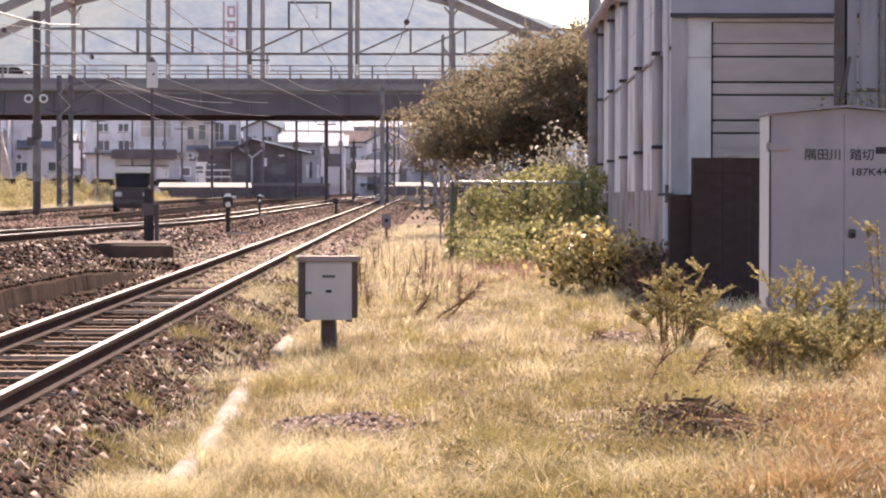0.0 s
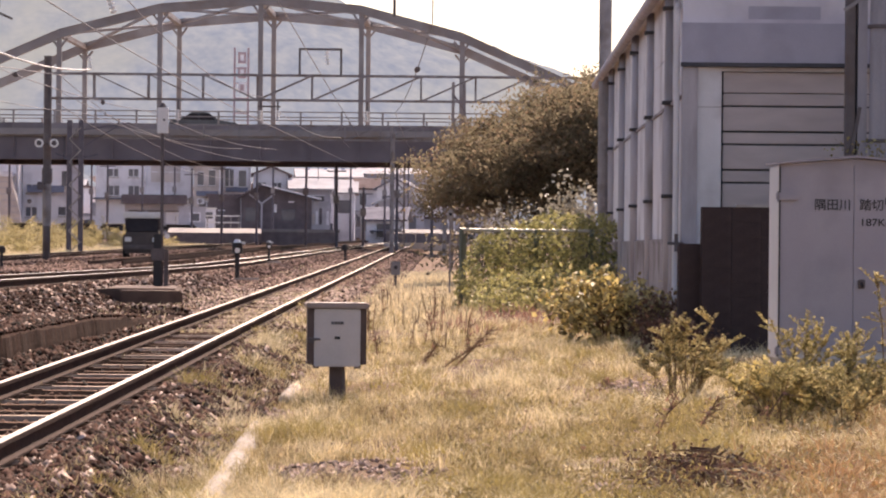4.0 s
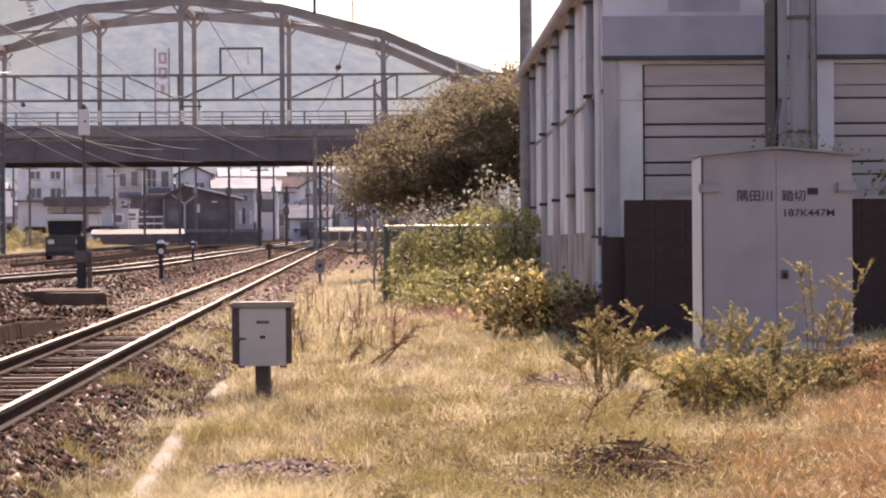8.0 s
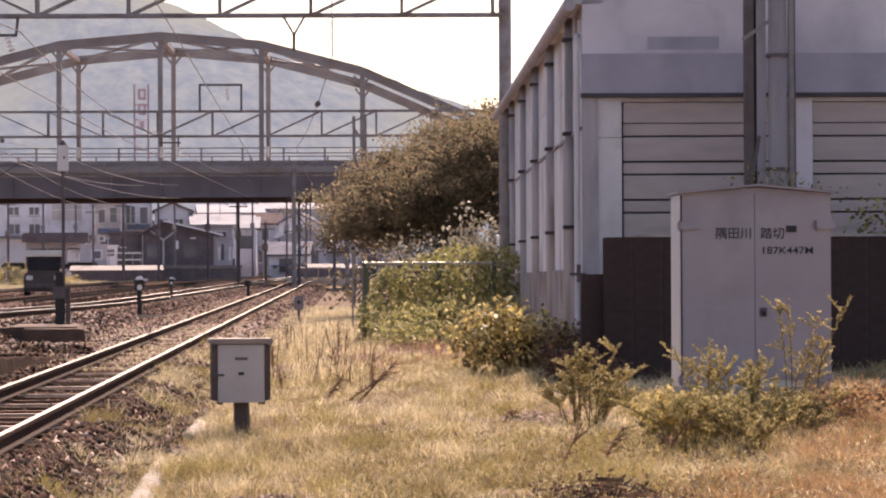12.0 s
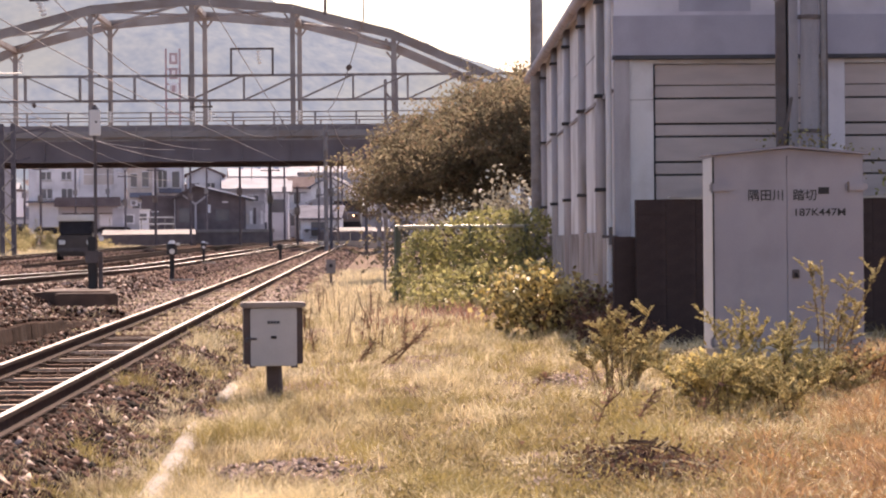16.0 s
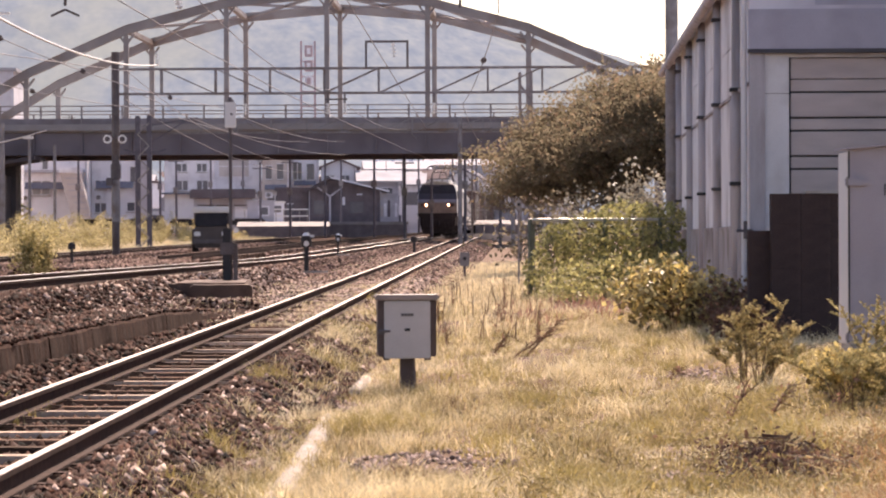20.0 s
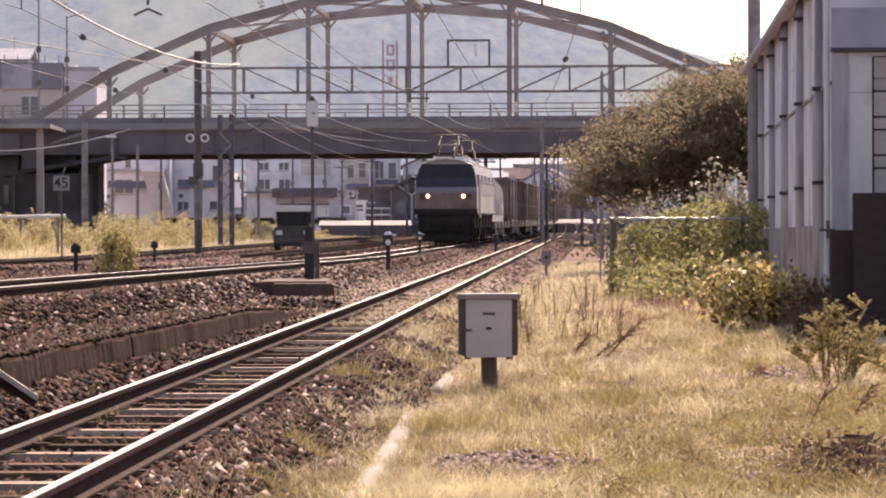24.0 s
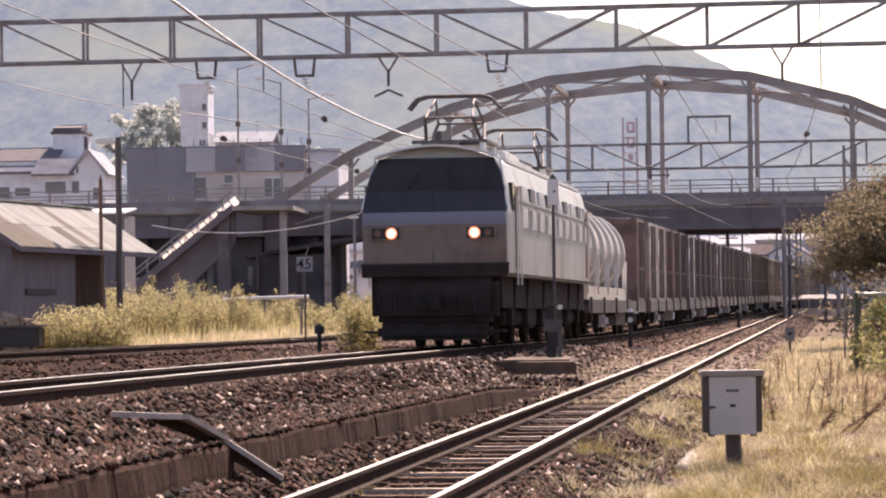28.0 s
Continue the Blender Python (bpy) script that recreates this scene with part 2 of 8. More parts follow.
# ---- ground ----
def build_ground():
    ys = [-900, -300, -120, -60, -35, -20, -12, -7, -4, -2, 0, 1.5] + [3 + 0.7 * i for i in range(110)]
    while ys[-1] < 4000:
        ys.append(ys[-1] * 1.05)
    left = [-3000, -1200, -500, -220, -110, -60, -40, -28, -20, -16, -14, -13, -12, -9, -6, -4, -3, -2, -1, -0.4, 0.0]
    verts = []
    for y in ys:
        e, s = ledge_x(y), siding_x(y)
        xs = [e + o for o in left] + [e + 0.04 + (max(s - 0.82, e + 0.1) - e - 0.04) * k / 5 for k in range(6)] + [s - 0.7, s + 1.4] + [s + 1.8 + 0.4 * i for i in range(32)] + [s + o for o in (16, 18, 22, 30, 50, 110, 220, 500, 1200, 3000)]
        verts += [(x, y, ground_z(x, y)) for x in xs]
    n = len(xs)
    fs = np.array([(j * n + i, j * n + i + 1, (j + 1) * n + i + 1, (j + 1) * n + i) for j in range(len(ys) - 1) for i in range(n - 1)])
    raw_mesh("ground", np.array(verts), fs, M_SOIL, "dry stony soil beside the railway tracks", "ground", "structure")


build_ground()


def far_x(y):
    return main_x(y) - 9.3


def build_ballast():
    """The stony beds of all the tracks, one sheet a little above the ground."""
    ys = [-60, -40, -25, -15, -8, -3, 0, 2] + [4 + 0.8 * i for i in range(110)]
    while ys[-1] < 700:
        ys.append(ys[-1] * 1.04)
    verts = []
    for y in ys:
        m, e, q = main_x(y), ledge_x(y), siding_x(y)
        xs = [m - 12.2, m - 11.6, m - 10.9, m - 10.0, m - 9.3, m - 8.6, m - 7.7, m - 7.0, m - 4.5, m - 2.4, m - 1.15, m - 0.6, m + 0.6, min(m + 1.15, e - 0.2), min(m + 1.6, e - 0.1), min(m + 2.0, e - 0.06), min(m + 2.6, e - 0.03), e, e + 0.03] \
            + [e + 0.06 + (max(q - 0.82, e + 0.1) - e - 0.06) * k / 3 for k in range(4)] + [q - 0.62, q - 0.5, q + 0.5, q + 0.62, q + 1.15, q + 1.5, q + 1.9]
        verts += [(x, y, (bed_z(x, y) if abs(x - q) > 0.55 else siding_z(y) - 0.235) + 0.006 - (0.05 if k in (0, len(xs) - 1) else 0)) for k, x in enumerate(xs)]
    n = len(xs)
    fs = np.array([(j * n + i, j * n + i + 1, (j + 1) * n + i + 1, (j + 1) * n + i) for j in range(len(ys) - 1) for i in range(n - 1)])
    raw_mesh("ballast_bed", np.array(verts), fs, M_GRAVEL, "dark brown ballast bed under the tracks", "ballast", "structure")


build_ballast()


RAIL = [(-0.065, -0.15), (0.065, -0.15), (0.065, -0.135), (0.012, -0.12), (0.012, -0.045), (0.034, -0.036), (0.034, -0.002), (-0.034, -0.002), (-0.034, -0.036), (-0.012, -0.045), (-0.012, -0.12), (-0.065, -0.135)]


def build_track(name, label, fx, fz, y0, y1, sleepers_to, pitch, every, top=M_RAILTOP, face=0.029):
    t = thing(name, label, "railway track")
    for side in (-0.566, 0.566):
        pts = [(x + side, y, z) for x, y, z in track_points(fx, fz, y0, y1, 3.0)]
        r = part("rail", sweep(bmesh.new(), pts, RAIL), M_RAIL, t)
        part("running_face", sweep(bmesh.new(), pts, [(-face, -0.002), (face, -0.002), (face, 0.002), (-face, 0.002)]), top, r, "polished bright rail top" if top == M_RAILTOP else "dull worn rail top")
    wood = put_mesh("sleeper", boxed(-1.05, 1.05, -0.10, 0.10, -0.29, -0.152, bevel=0.012), M_SLP_W)
    conc = put_mesh("sleeper", boxed(-1.0, 1.0, -0.11, 0.11, -0.29, -0.150, bevel=0.02), M_SLP_C)
    clip = boxed(-0.17, 0.17, -0.06, 0.06, -0.151, -0.138)
    clip = put_mesh("tie_plate", clip, M_RAIL)
    y, i = y0 + 0.5, 0
    rnd = random.Random(5)
    while y < sleepers_to:
        o = new("sleeper", conc if every and i % every == 0 else wood)
        o.parent = t
        o.matrix_basis = pose(fx(y) + rnd.uniform(-0.04, 0.04), y, fz(y) + rnd.uniform(-0.012, 0.004), 0, 0, -4 + rnd.uniform(-0.8, 0.8))
        for k in (-0.566, 0.566) if y < 65 else ():
            c = new("tie_plate", clip)
            c.parent = o
            c.matrix_basis = pose(k, 0, 0)
        y += pitch
        i += 1


build_track("siding_track", "rusty siding track on mixed pale concrete and dark wooden sleepers", siding_x, siding_z, -31.77, 240, 120, 0.807, 3, M_RAILDULL, 0.031)
build_track("main_track", "main line track with shiny rails on ballast", main_x, main_z, -30, 900, 110, 0.72, 0)
def loop_x(y):
    return main_x(y) - 4.2


build_track("loop_track", "station loop track branching off the main line", loop_x, lambda y: main_z(y) - 0.012, 104, 420, 125, 0.75, 0, M_RAIL, 0.02)
build_track("far_track", "rusty far track beside the grass strip", far_x, main_z, -30, 400, 90, 0.75, 0, M_RAILDULL, 0.017)

# old sleepers and slabs that hold the main line's ballast
M_LEDGE = mat("rotten_timber", (0.028, 0.0115, 0.0075), (0.084, 0.038, 0.023), 7, 0.95, bump=1.0, fine=40, spread=0.12, stretch=(1, 1, 0.7), spec=0.1, stain=(0.05, 0.025, 0.017), stain_scale=3)


def build_ledge():
    t = thing("retaining_edge", "low brown retaining edge of weathered boards beside the ballast", "retaining wall")
    rnd = random.Random(3)
    y = 2.0
    while y < 52:
        w = rnd.uniform(0.9, 2.2)
        x0, x1 = ledge_x(y), ledge_x(y + w)
        bm = bmesh.new()
        cols = max(3, int(w / 0.1))
        ring = []
        for i in range(cols + 1):
            yy, d = w * i / cols, 0.035 * noise.noise((y + w * i / cols, 0, 0)) + rnd.uniform(-0.004, 0.004)
            up = shelf_z(y + yy) + 0.015 + 0.05 * noise.noise(((y + yy) * 0.8, 3, 0)) + rnd.uniform(-0.007, 0.007)
            ring.append([bm.verts.new(p) for p in ((-0.05, yy, up - 0.01), (0.03 + d, yy, up), (0.055 + d, yy, up - 0.03), (0.075 + d, yy, up - 0.2), (0.085 + d, yy, -0.9), (-0.05, yy, -0.9))])
        for a, b in zip(ring, ring[1:]):
            for k in range(6):
                bm.faces.new((a[k], a[(k + 1) % 6], b[(k + 1) % 6], b[k]))
        bm.faces.new(ring[0][::-1])
        bm.faces.new(ring[-1])
        bmesh.ops.recalc_face_normals(bm, faces=bm.faces[:])
        o = part("board", bm, M_LEDGE, t)
        o.matrix_basis = pose(x0 + rnd.uniform(-0.008, 0.008), y, 0, 0, 0, math.degrees(-math.atan2(x1 - x0, w)))
        y += w + 0.003


build_ledge()

# cable trough that steps down over the edge
M_PALE = mat("pale_galvanised", (0.36, 0.29, 0.25), (0.5, 0.42, 0.37), 6, 0.7, 0.0, stain=(0.5, 0.4, 0.34), stain_scale=5)
M_DKPLATE = mat("dark_brown_plate", (0.04, 0.023, 0.018), (0.085, 0.055, 0.045), 5, 0.9, bump=0.4, spec=0.1)
trough = thing("cable_trough", "bent galvanised cable cover leading down from the ballast", "cable trough")
for a, b in (((-4.04, 24.2, -0.17), (-3.49, 24.3, -0.2)), ((-3.49, 24.3, -0.2), (-3.25, 24.9, -0.405)), ((-3.25, 24.9, -0.405), (-2.79, 24.95, -0.72))):
    a, b = Vector(a) + Vector((0, -0.03, 0.012)), Vector(b) + Vector((0, -0.03, 0.012))
    part("cover", beam(bmesh.new(), a, b, 0.1, 0.042), M_PALE, trough, "pale worn cover strip")
side = bmesh.new()
vs = [side.verts.new(p) for p in ((-3.78, 24.27, -0.205), (-3.49, 24.31, -0.215), (-3.25, 24.91, -0.42), (-2.79, 24.96, -0.735), (-2.82, 24.96, -0.78), (-3.28, 24.95, -0.52), (-3.48, 24.6, -0.36))]
side.faces.new(vs)
g = bmesh.ops.extrude_face_region(side, geom=side.faces[:])
bmesh.ops.translate(side, vec=(0.0, 0.03, 0.0), verts=[v for v in g["geom"] if isinstance(v, bmesh.types.BMVert)])
part("side_plate", side, M_DKPLATE, trough, "dark brown side plate")


# ---- overbridge ----
TURN = math.degrees(-math.atan(SLOPE))
# bridge and girder tones are lifted to carry the haze at this distance
M_BRIDGE = mat("bridge_paint", (0.25, 0.222, 0.222), (0.36, 0.33, 0.322), 0.6, 0.6, 0.1, bump=0.1, stain=(0.24, 0.19, 0.17), stain_scale=0.4)
M_PARA = mat("parapet_panel_paint", (0.21, 0.188, 0.205), (0.29, 0.262, 0.282), 0.6, 0.7, 0.1, bump=0.1, stain=(0.16, 0.135, 0.145), stain_scale=0.5)
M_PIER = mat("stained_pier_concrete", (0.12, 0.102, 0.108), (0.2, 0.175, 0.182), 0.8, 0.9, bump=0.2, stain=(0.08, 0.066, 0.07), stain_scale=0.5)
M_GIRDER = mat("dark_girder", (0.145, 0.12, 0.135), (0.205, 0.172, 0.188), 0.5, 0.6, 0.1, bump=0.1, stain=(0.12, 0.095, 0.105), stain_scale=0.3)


def build_bridge():
    b = thing("road_bridge", "grey steel arch road bridge across the railway", "bridge", pose(1.48, 190, 0.2, 0, 0, TURN))
    half, foot, top, width = 24.1, 7.2, 15.42, 12.6

    def arch(u):
        return foot + (top - foot) * (1 - (u / half) ** 2)
    hang = [-18.45 + 6.15 * i for i in range(7)]
    for w in (0.0, width):
        nodes = [-half] + hang + [half]
        for p, q in zip(nodes, nodes[1:]):
            rib = part("arch_rib", beam(bmesh.new(), (p, w, arch(p)), (q, w, arch(q)), 0.5, 0.5), M_BRIDGE, b)
            part("flange", beam(bmesh.new(), (p, w, arch(p) + 0.27), (q, w, arch(q) + 0.27), 0.6, 0.05), M_BRIDGE, rib)
        for u in hang:
            part("hanger", beam(bmesh.new(), (u, w, 7.2), (u, w, arch(u) - 0.25), 0.3, 0.3), M_BRIDGE, b)
            for s in (-1, 1):
                part("gusset", beam(bmesh.new(), (u + s * 0.5, w, arch(u) - 0.25), (u, w, arch(u) - 0.9), 0.2, 0.12), M_BRIDGE, b)
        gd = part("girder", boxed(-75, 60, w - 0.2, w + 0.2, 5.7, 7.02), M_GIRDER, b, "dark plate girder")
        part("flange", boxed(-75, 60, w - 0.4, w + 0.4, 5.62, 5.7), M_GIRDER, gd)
        part("flange", boxed(-75, 60, w - 0.4, w + 0.4, 7.02, 7.12), M_BRIDGE, gd)
        part("fascia", boxed(-75, 60, w - 0.62, w - 0.5, 7.12, 7.5), M_BRIDGE, gd, "pale deck edge")
        for k in range(27):
            part("parapet_panel", boxed(-75 + 5 * k + 0.02, -70 + 5 * k - 0.02, w - 0.55, w - 0.5, 7.5, 7.85), M_PARA, gd)
        for i in range(40):
            u = -60 + 3 * i
            part("stiffener", boxed(u - 0.05, u + 0.05, w - 0.36, w - 0.2, 5.72, 7.0), M_GIRDER, gd)
        for z in (8.3, 8.62):
            part("handrail", boxed(-75, 60, w - 0.45, w - 0.38, z - 0.035, z + 0.035), M_BRIDGE, b)
        for i in range(54):
            u = -75 + 2.5 * i
            part("rail_post", boxed(u - 0.06, u + 0.06, w - 0.44, w - 0.36, 7.3, 8.66), M_BRIDGE, b)
    part("deck", boxed(-75, 60, -0.48, width - 0.6, 7.2, 7.4), M_CONC, b)
    for u in hang[1:6]:
        part("wind_brace", beam(bmesh.new(), (u, 0, arch(u)), (u, width, arch(u)), 0.3, 0.3), M_BRIDGE, b)
    for p, q in zip(hang[1:5], hang[2:6]):
        for s, e in ((0, width), (width, 0)):
            part("cross_brace", beam(bmesh.new(), (p, s, arch(p)), (q, e, arch(q)), 0.16, 0.16), M_BRIDGE, b)
    for u in (-23.2, 23.2):
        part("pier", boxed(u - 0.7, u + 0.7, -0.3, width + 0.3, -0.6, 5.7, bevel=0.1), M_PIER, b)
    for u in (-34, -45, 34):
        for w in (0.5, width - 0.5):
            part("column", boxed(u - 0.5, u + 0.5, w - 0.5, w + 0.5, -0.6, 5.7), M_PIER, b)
    return b


build_bridge()
# dark colour stands in for the deep shade under the bridge approach
M_SHADE = mat("shade_dark_abutment", (0.05, 0.042, 0.05), (0.10, 0.085, 0.095), 0.4, 0.9, stain=(0.14, 0.12, 0.13), stain_scale=0.3)
ab = thing("bridge_abutment", "stained abutment and stores under the bridge approach, coloured dark as shade", "abutment", pose(1.48, 190, 0.2, 0, 0, TURN))
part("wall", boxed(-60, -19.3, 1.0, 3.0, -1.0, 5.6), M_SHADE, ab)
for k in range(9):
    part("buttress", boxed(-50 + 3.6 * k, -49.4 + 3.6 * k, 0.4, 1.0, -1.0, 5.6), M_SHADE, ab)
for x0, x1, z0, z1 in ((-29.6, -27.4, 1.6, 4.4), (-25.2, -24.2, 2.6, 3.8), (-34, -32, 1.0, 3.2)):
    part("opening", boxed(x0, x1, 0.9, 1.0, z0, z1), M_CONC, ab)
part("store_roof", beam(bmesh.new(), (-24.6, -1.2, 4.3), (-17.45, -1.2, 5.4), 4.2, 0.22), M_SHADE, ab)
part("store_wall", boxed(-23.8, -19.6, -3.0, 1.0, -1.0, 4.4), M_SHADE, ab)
for k in range(4):
    part("store_post", boxed(-23.9 + 1.4 * k, -23.7 + 1.4 * k, -3.2, -3.02, -1.0, 4.4), M_DKSTEEL, ab)


# ---- footbridge stairs beside the bridge ----
M_CANOPY = mat("white_stair_panel", (0.84, 0.82, 0.8), (0.9, 0.88, 0.86), 2, 0.4, trans=0.85)
stairs = thing("footbridge_stairs", "dark steel stairs climbing to the bridge with bright side panels", "stairs")
a, b = Vector((-30.6, 182, 1.4)), Vector((-23.1, 182, 7.3))
for dy in (0.0, 2.2):
    part("stringer", beam(bmesh.new(), a + Vector((0, dy, 0)), b + Vector((0, dy, 0)), 0.12, 0.4), M_GIRDER, stairs)
    part("handrail", beam(bmesh.new(), a + Vector((0, dy, 1.0)), b + Vector((0, dy, 1.0)), 0.08, 0.1), M_BRIDGE, stairs)
for i in range(30):
    p = a.lerp(b, (i + 0.5) / 30)
    part("tread", boxed(p.x - 0.15, p.x + 0.15, 182.05, 184.15, p.z + 0.1, p.z + 0.15), M_CONC, stairs)
    if i % 3 == 0:
        part("baluster", boxed(p.x - 0.03, p.x + 0.03, 181.97, 182.03, p.z, p.z + 1.0), M_BRIDGE, stairs)
for i in range(12):
    p, q = a.lerp(b, 0.40 + i * 0.05), a.lerp(b, 0.40 + i * 0.05 + 0.043)
    part("side_panel", beam(bmesh.new(), p + Vector((0, 2.1, 0.62)), q + Vector((0, 2.1, 0.62)), 0.03, 0.62), M_CANOPY, stairs, "sunlit white side panel")
part("landing", boxed(-23.1, -19.5, 181.5, 190.5, 7.1, 7.35), M_CONC, stairs)
part("landing_post", boxed(-24.1, -23.4, 182.4, 183.1, 0.0, 7.1), M_PIER, stairs)
under = bmesh.new()
f = under.faces.new([under.verts.new(p) for p in ((-30.6, 182.9, 1.1), (-23.1, 182.9, 7.0), (-23.1, 182.9, 5.2), (-28.2, 182.9, 0.6), (-30.6, 182.9, 0.2))])
e = bmesh.ops.extrude_face_region(under, geom=[f])
bmesh.ops.translate(under, vec=(0, 0.5, 0), verts=[v for v in e["geom"] if isinstance(v, bmesh.types.BMVert)])
bmesh.ops.recalc_face_normals(under, faces=under.faces[:])
part("stair_underside", under, M_GIRDER, stairs, "dark underside")
part("landing_post", boxed(-20.4, -20.0, 182.4, 182.8, 0.0, 7.1), M_BRIDGE, stairs)


# ---- overhead line gantries ----
M_INS = mat("white_porcelain", (0.75, 0.74, 0.72), (0.85, 0.84, 0.82), 5, 0.25, bump=0)
GR = "gantries over the tracks"


def build_gantry(v, x_right, x_left, z0, z1, panel, inset, turnover, label):
    g = thing("overhead_line_gantry", label, "gantry", None, GR)
    at = lambda x, z, d=0.0: (x + SLOPE * d, v - SLOPE * (x - x_right) + d, z)
    n = int((x_right - inset - x_left) / panel)
    for d in (0.0, 0.4):
        for z in (z0, z1):
            part("chord", beam(bmesh.new(), at(x_left, z, d), at(x_right, z, d), 0.075, 0.075), M_STEEL, g)
        for i in range(n + 1):
            x = x_right - inset - i * panel
            part("web_post", beam(bmesh.new(), at(x, z0, d), at(x, z1, d), 0.07, 0.07), M_STEEL, g)
            if i < n:
                lo, hi = (x, x - panel) if x > turnover else (x - panel, x)
                part("web_brace", beam(bmesh.new(), at(hi, z0, d), at(lo, z1, d), 0.045, 0.045), M_STEEL, g)
    for i in range(n + 1):
        for z in (z0, z1):
            x = x_right - inset - i * panel
            part("tie", beam(bmesh.new(), at(x, z, 0.0), at(x, z, 0.4), 0.05, 0.05), M_STEEL, g)
    return g, at


def insulator(parent, p, q, r=0.055):
    p, q = Vector(p), Vector(q)
    ins = part("insulator", rod(bmesh.new(), p, q, r * 0.5, 8), M_INS, parent, "white porcelain insulator")
    for k in range(4):
        c = p.lerp(q, (k + 0.5) / 4)
        d = (q - p).normalized() * 0.02
        part("shed", rod(bmesh.new(), c - d, c + d, r * 1.5, 10), M_INS, ins)


g1, at1 = build_gantry(72, 8.6, -24.52, 6.82, 7.82, 2.12, 0.3, -2.3, "grey lattice gantry beam over the railway tracks")
part("column", rod(bmesh.new(), (8.6, 72.2, -0.8), (8.6, 72.2, 10.5), 0.15, 14), M_STEEL, g1)
part("column", rod(bmesh.new(), (-24.5, 74.7, -0.4), (-24.5, 74.7, 9.0), 0.15, 14), M_STEEL, g1)
# V brackets and drop frames that carry the wires
for x, drop in ((-11.73, 0.95), (-5.55, 0.75), (3.67, 0.85)):
    for s in (-0.27, 0.27):
        part("v_bracket", beam(bmesh.new(), at1(x + s, 6.82), at1(x, 6.82 - drop * 0.55), 0.05, 0.05), M_STEEL, g1)
    part("drop_tube", rod(bmesh.new(), at1(x, 6.82 - drop * 0.5), at1(x, 6.82 - drop), 0.035, 8), M_DKSTEEL, g1)
for s in (-0.33, 0.33):
    part("hook_arm", beam(bmesh.new(), at1(-5.55, 5.98), at1(-5.55 + s, 5.83), 0.05, 0.05), M_DKSTEEL, g1)
for x in (-9.92, -7.55, -2.97):
    for s in (-0.25, 0.25):
        part("drop_frame", beam(bmesh.new(), at1(x + s, 6.82), at1(x + s * 0.8, 6.36), 0.06, 0.06), M_DKSTEEL, g1)
    part("drop_frame", beam(bmesh.new(), at1(x - 0.22, 6.36), at1(x + 0.22, 6.36), 0.06, 0.06), M_DKSTEEL, g1)
    insulator(g1, at1(x, 6.34), at1(x + 0.12, 5.98))

g2, at2 = build_gantry(118, 13.55, -7.15, 6.2, 7.15, 2.08, 0.26, 2.8, "grey lattice gantry beam over the railway tracks, farther off")
part("column", rod(bmesh.new(), (-7.17, 119.5, -0.3), (-7.17, 119.5, 7.8), 0.15, 12), M_DKSTEEL, g2)
part("column", rod(bmesh.new(), (13.55, 118.2, -0.4), (13.55, 118.2, 7.3), 0.15, 12), M_STEEL, g2)
part("sleeve", rod(bmesh.new(), (-7.17, 119.5, 2.95), (-7.17, 119.5, 3.5), 0.2, 12), M_DKSTEEL, g2)
part("cabinet", boxed(-7.52, -7.28, 119.1, 119.35, 2.68, 2.98, bevel=0.02), M_DKSTEEL, g2)
part("sleeve", rod(bmesh.new(), (-7.17, 119.5, 1.3), (-7.17, 119.5, 2.9), 0.165, 12), M_STEEL, g2)
for sx in (-0.3, 0.27):
    ring = part("ring_insulator", rod(bmesh.new(), (-7.17 + sx, 119.25, 4.46), (-7.17 + sx, 119.31, 4.46), 0.17, 18), M_INS, g2, "pale ring insulator")
    part("ring_hole", rod(bmesh.new(), (-7.17 + sx, 119.235, 4.46), (-7.17 + sx, 119.25, 4.46), 0.1, 14), M_DKSTEEL, ring)
    part("ring_arm", rod(bmesh.new(), (-7.17, 119.35, 4.46), (-7.17 + sx, 119.3, 4.46), 0.03, 6), M_DKSTEEL, g2)
for x in (2.42, 4.0):
    part("top_frame", beam(bmesh.new(), at2(x, 7.15), at2(x, 8.15), 0.08, 0.08), M_DKSTEEL, g2)
part("top_frame", beam(bmesh.new(), at2(2.38, 8.15), at2(4.04, 8.15), 0.08, 0.08), M_DKSTEEL, g2)
insulator(g2, at2(3.45, 8.1), at2(3.5, 7.55))
insulator(g2, at2(-5.6, 7.8), at2(-5.55, 7.3))
for x in (0.95, 1.6, 5.0, -2.2):
    part("drop_frame", beam(bmesh.new(), at2(x, 6.2), at2(x, 5.8), 0.06, 0.06), M_DKSTEEL, g2)
    insulator(g2, at2(x, 5.8), at2(x, 5.38), 0.07)
part("drop_frame", beam(bmesh.new(), at2(0.85, 5.95), at2(1.7, 5.95), 0.06, 0.06), M_DKSTEEL, g2)

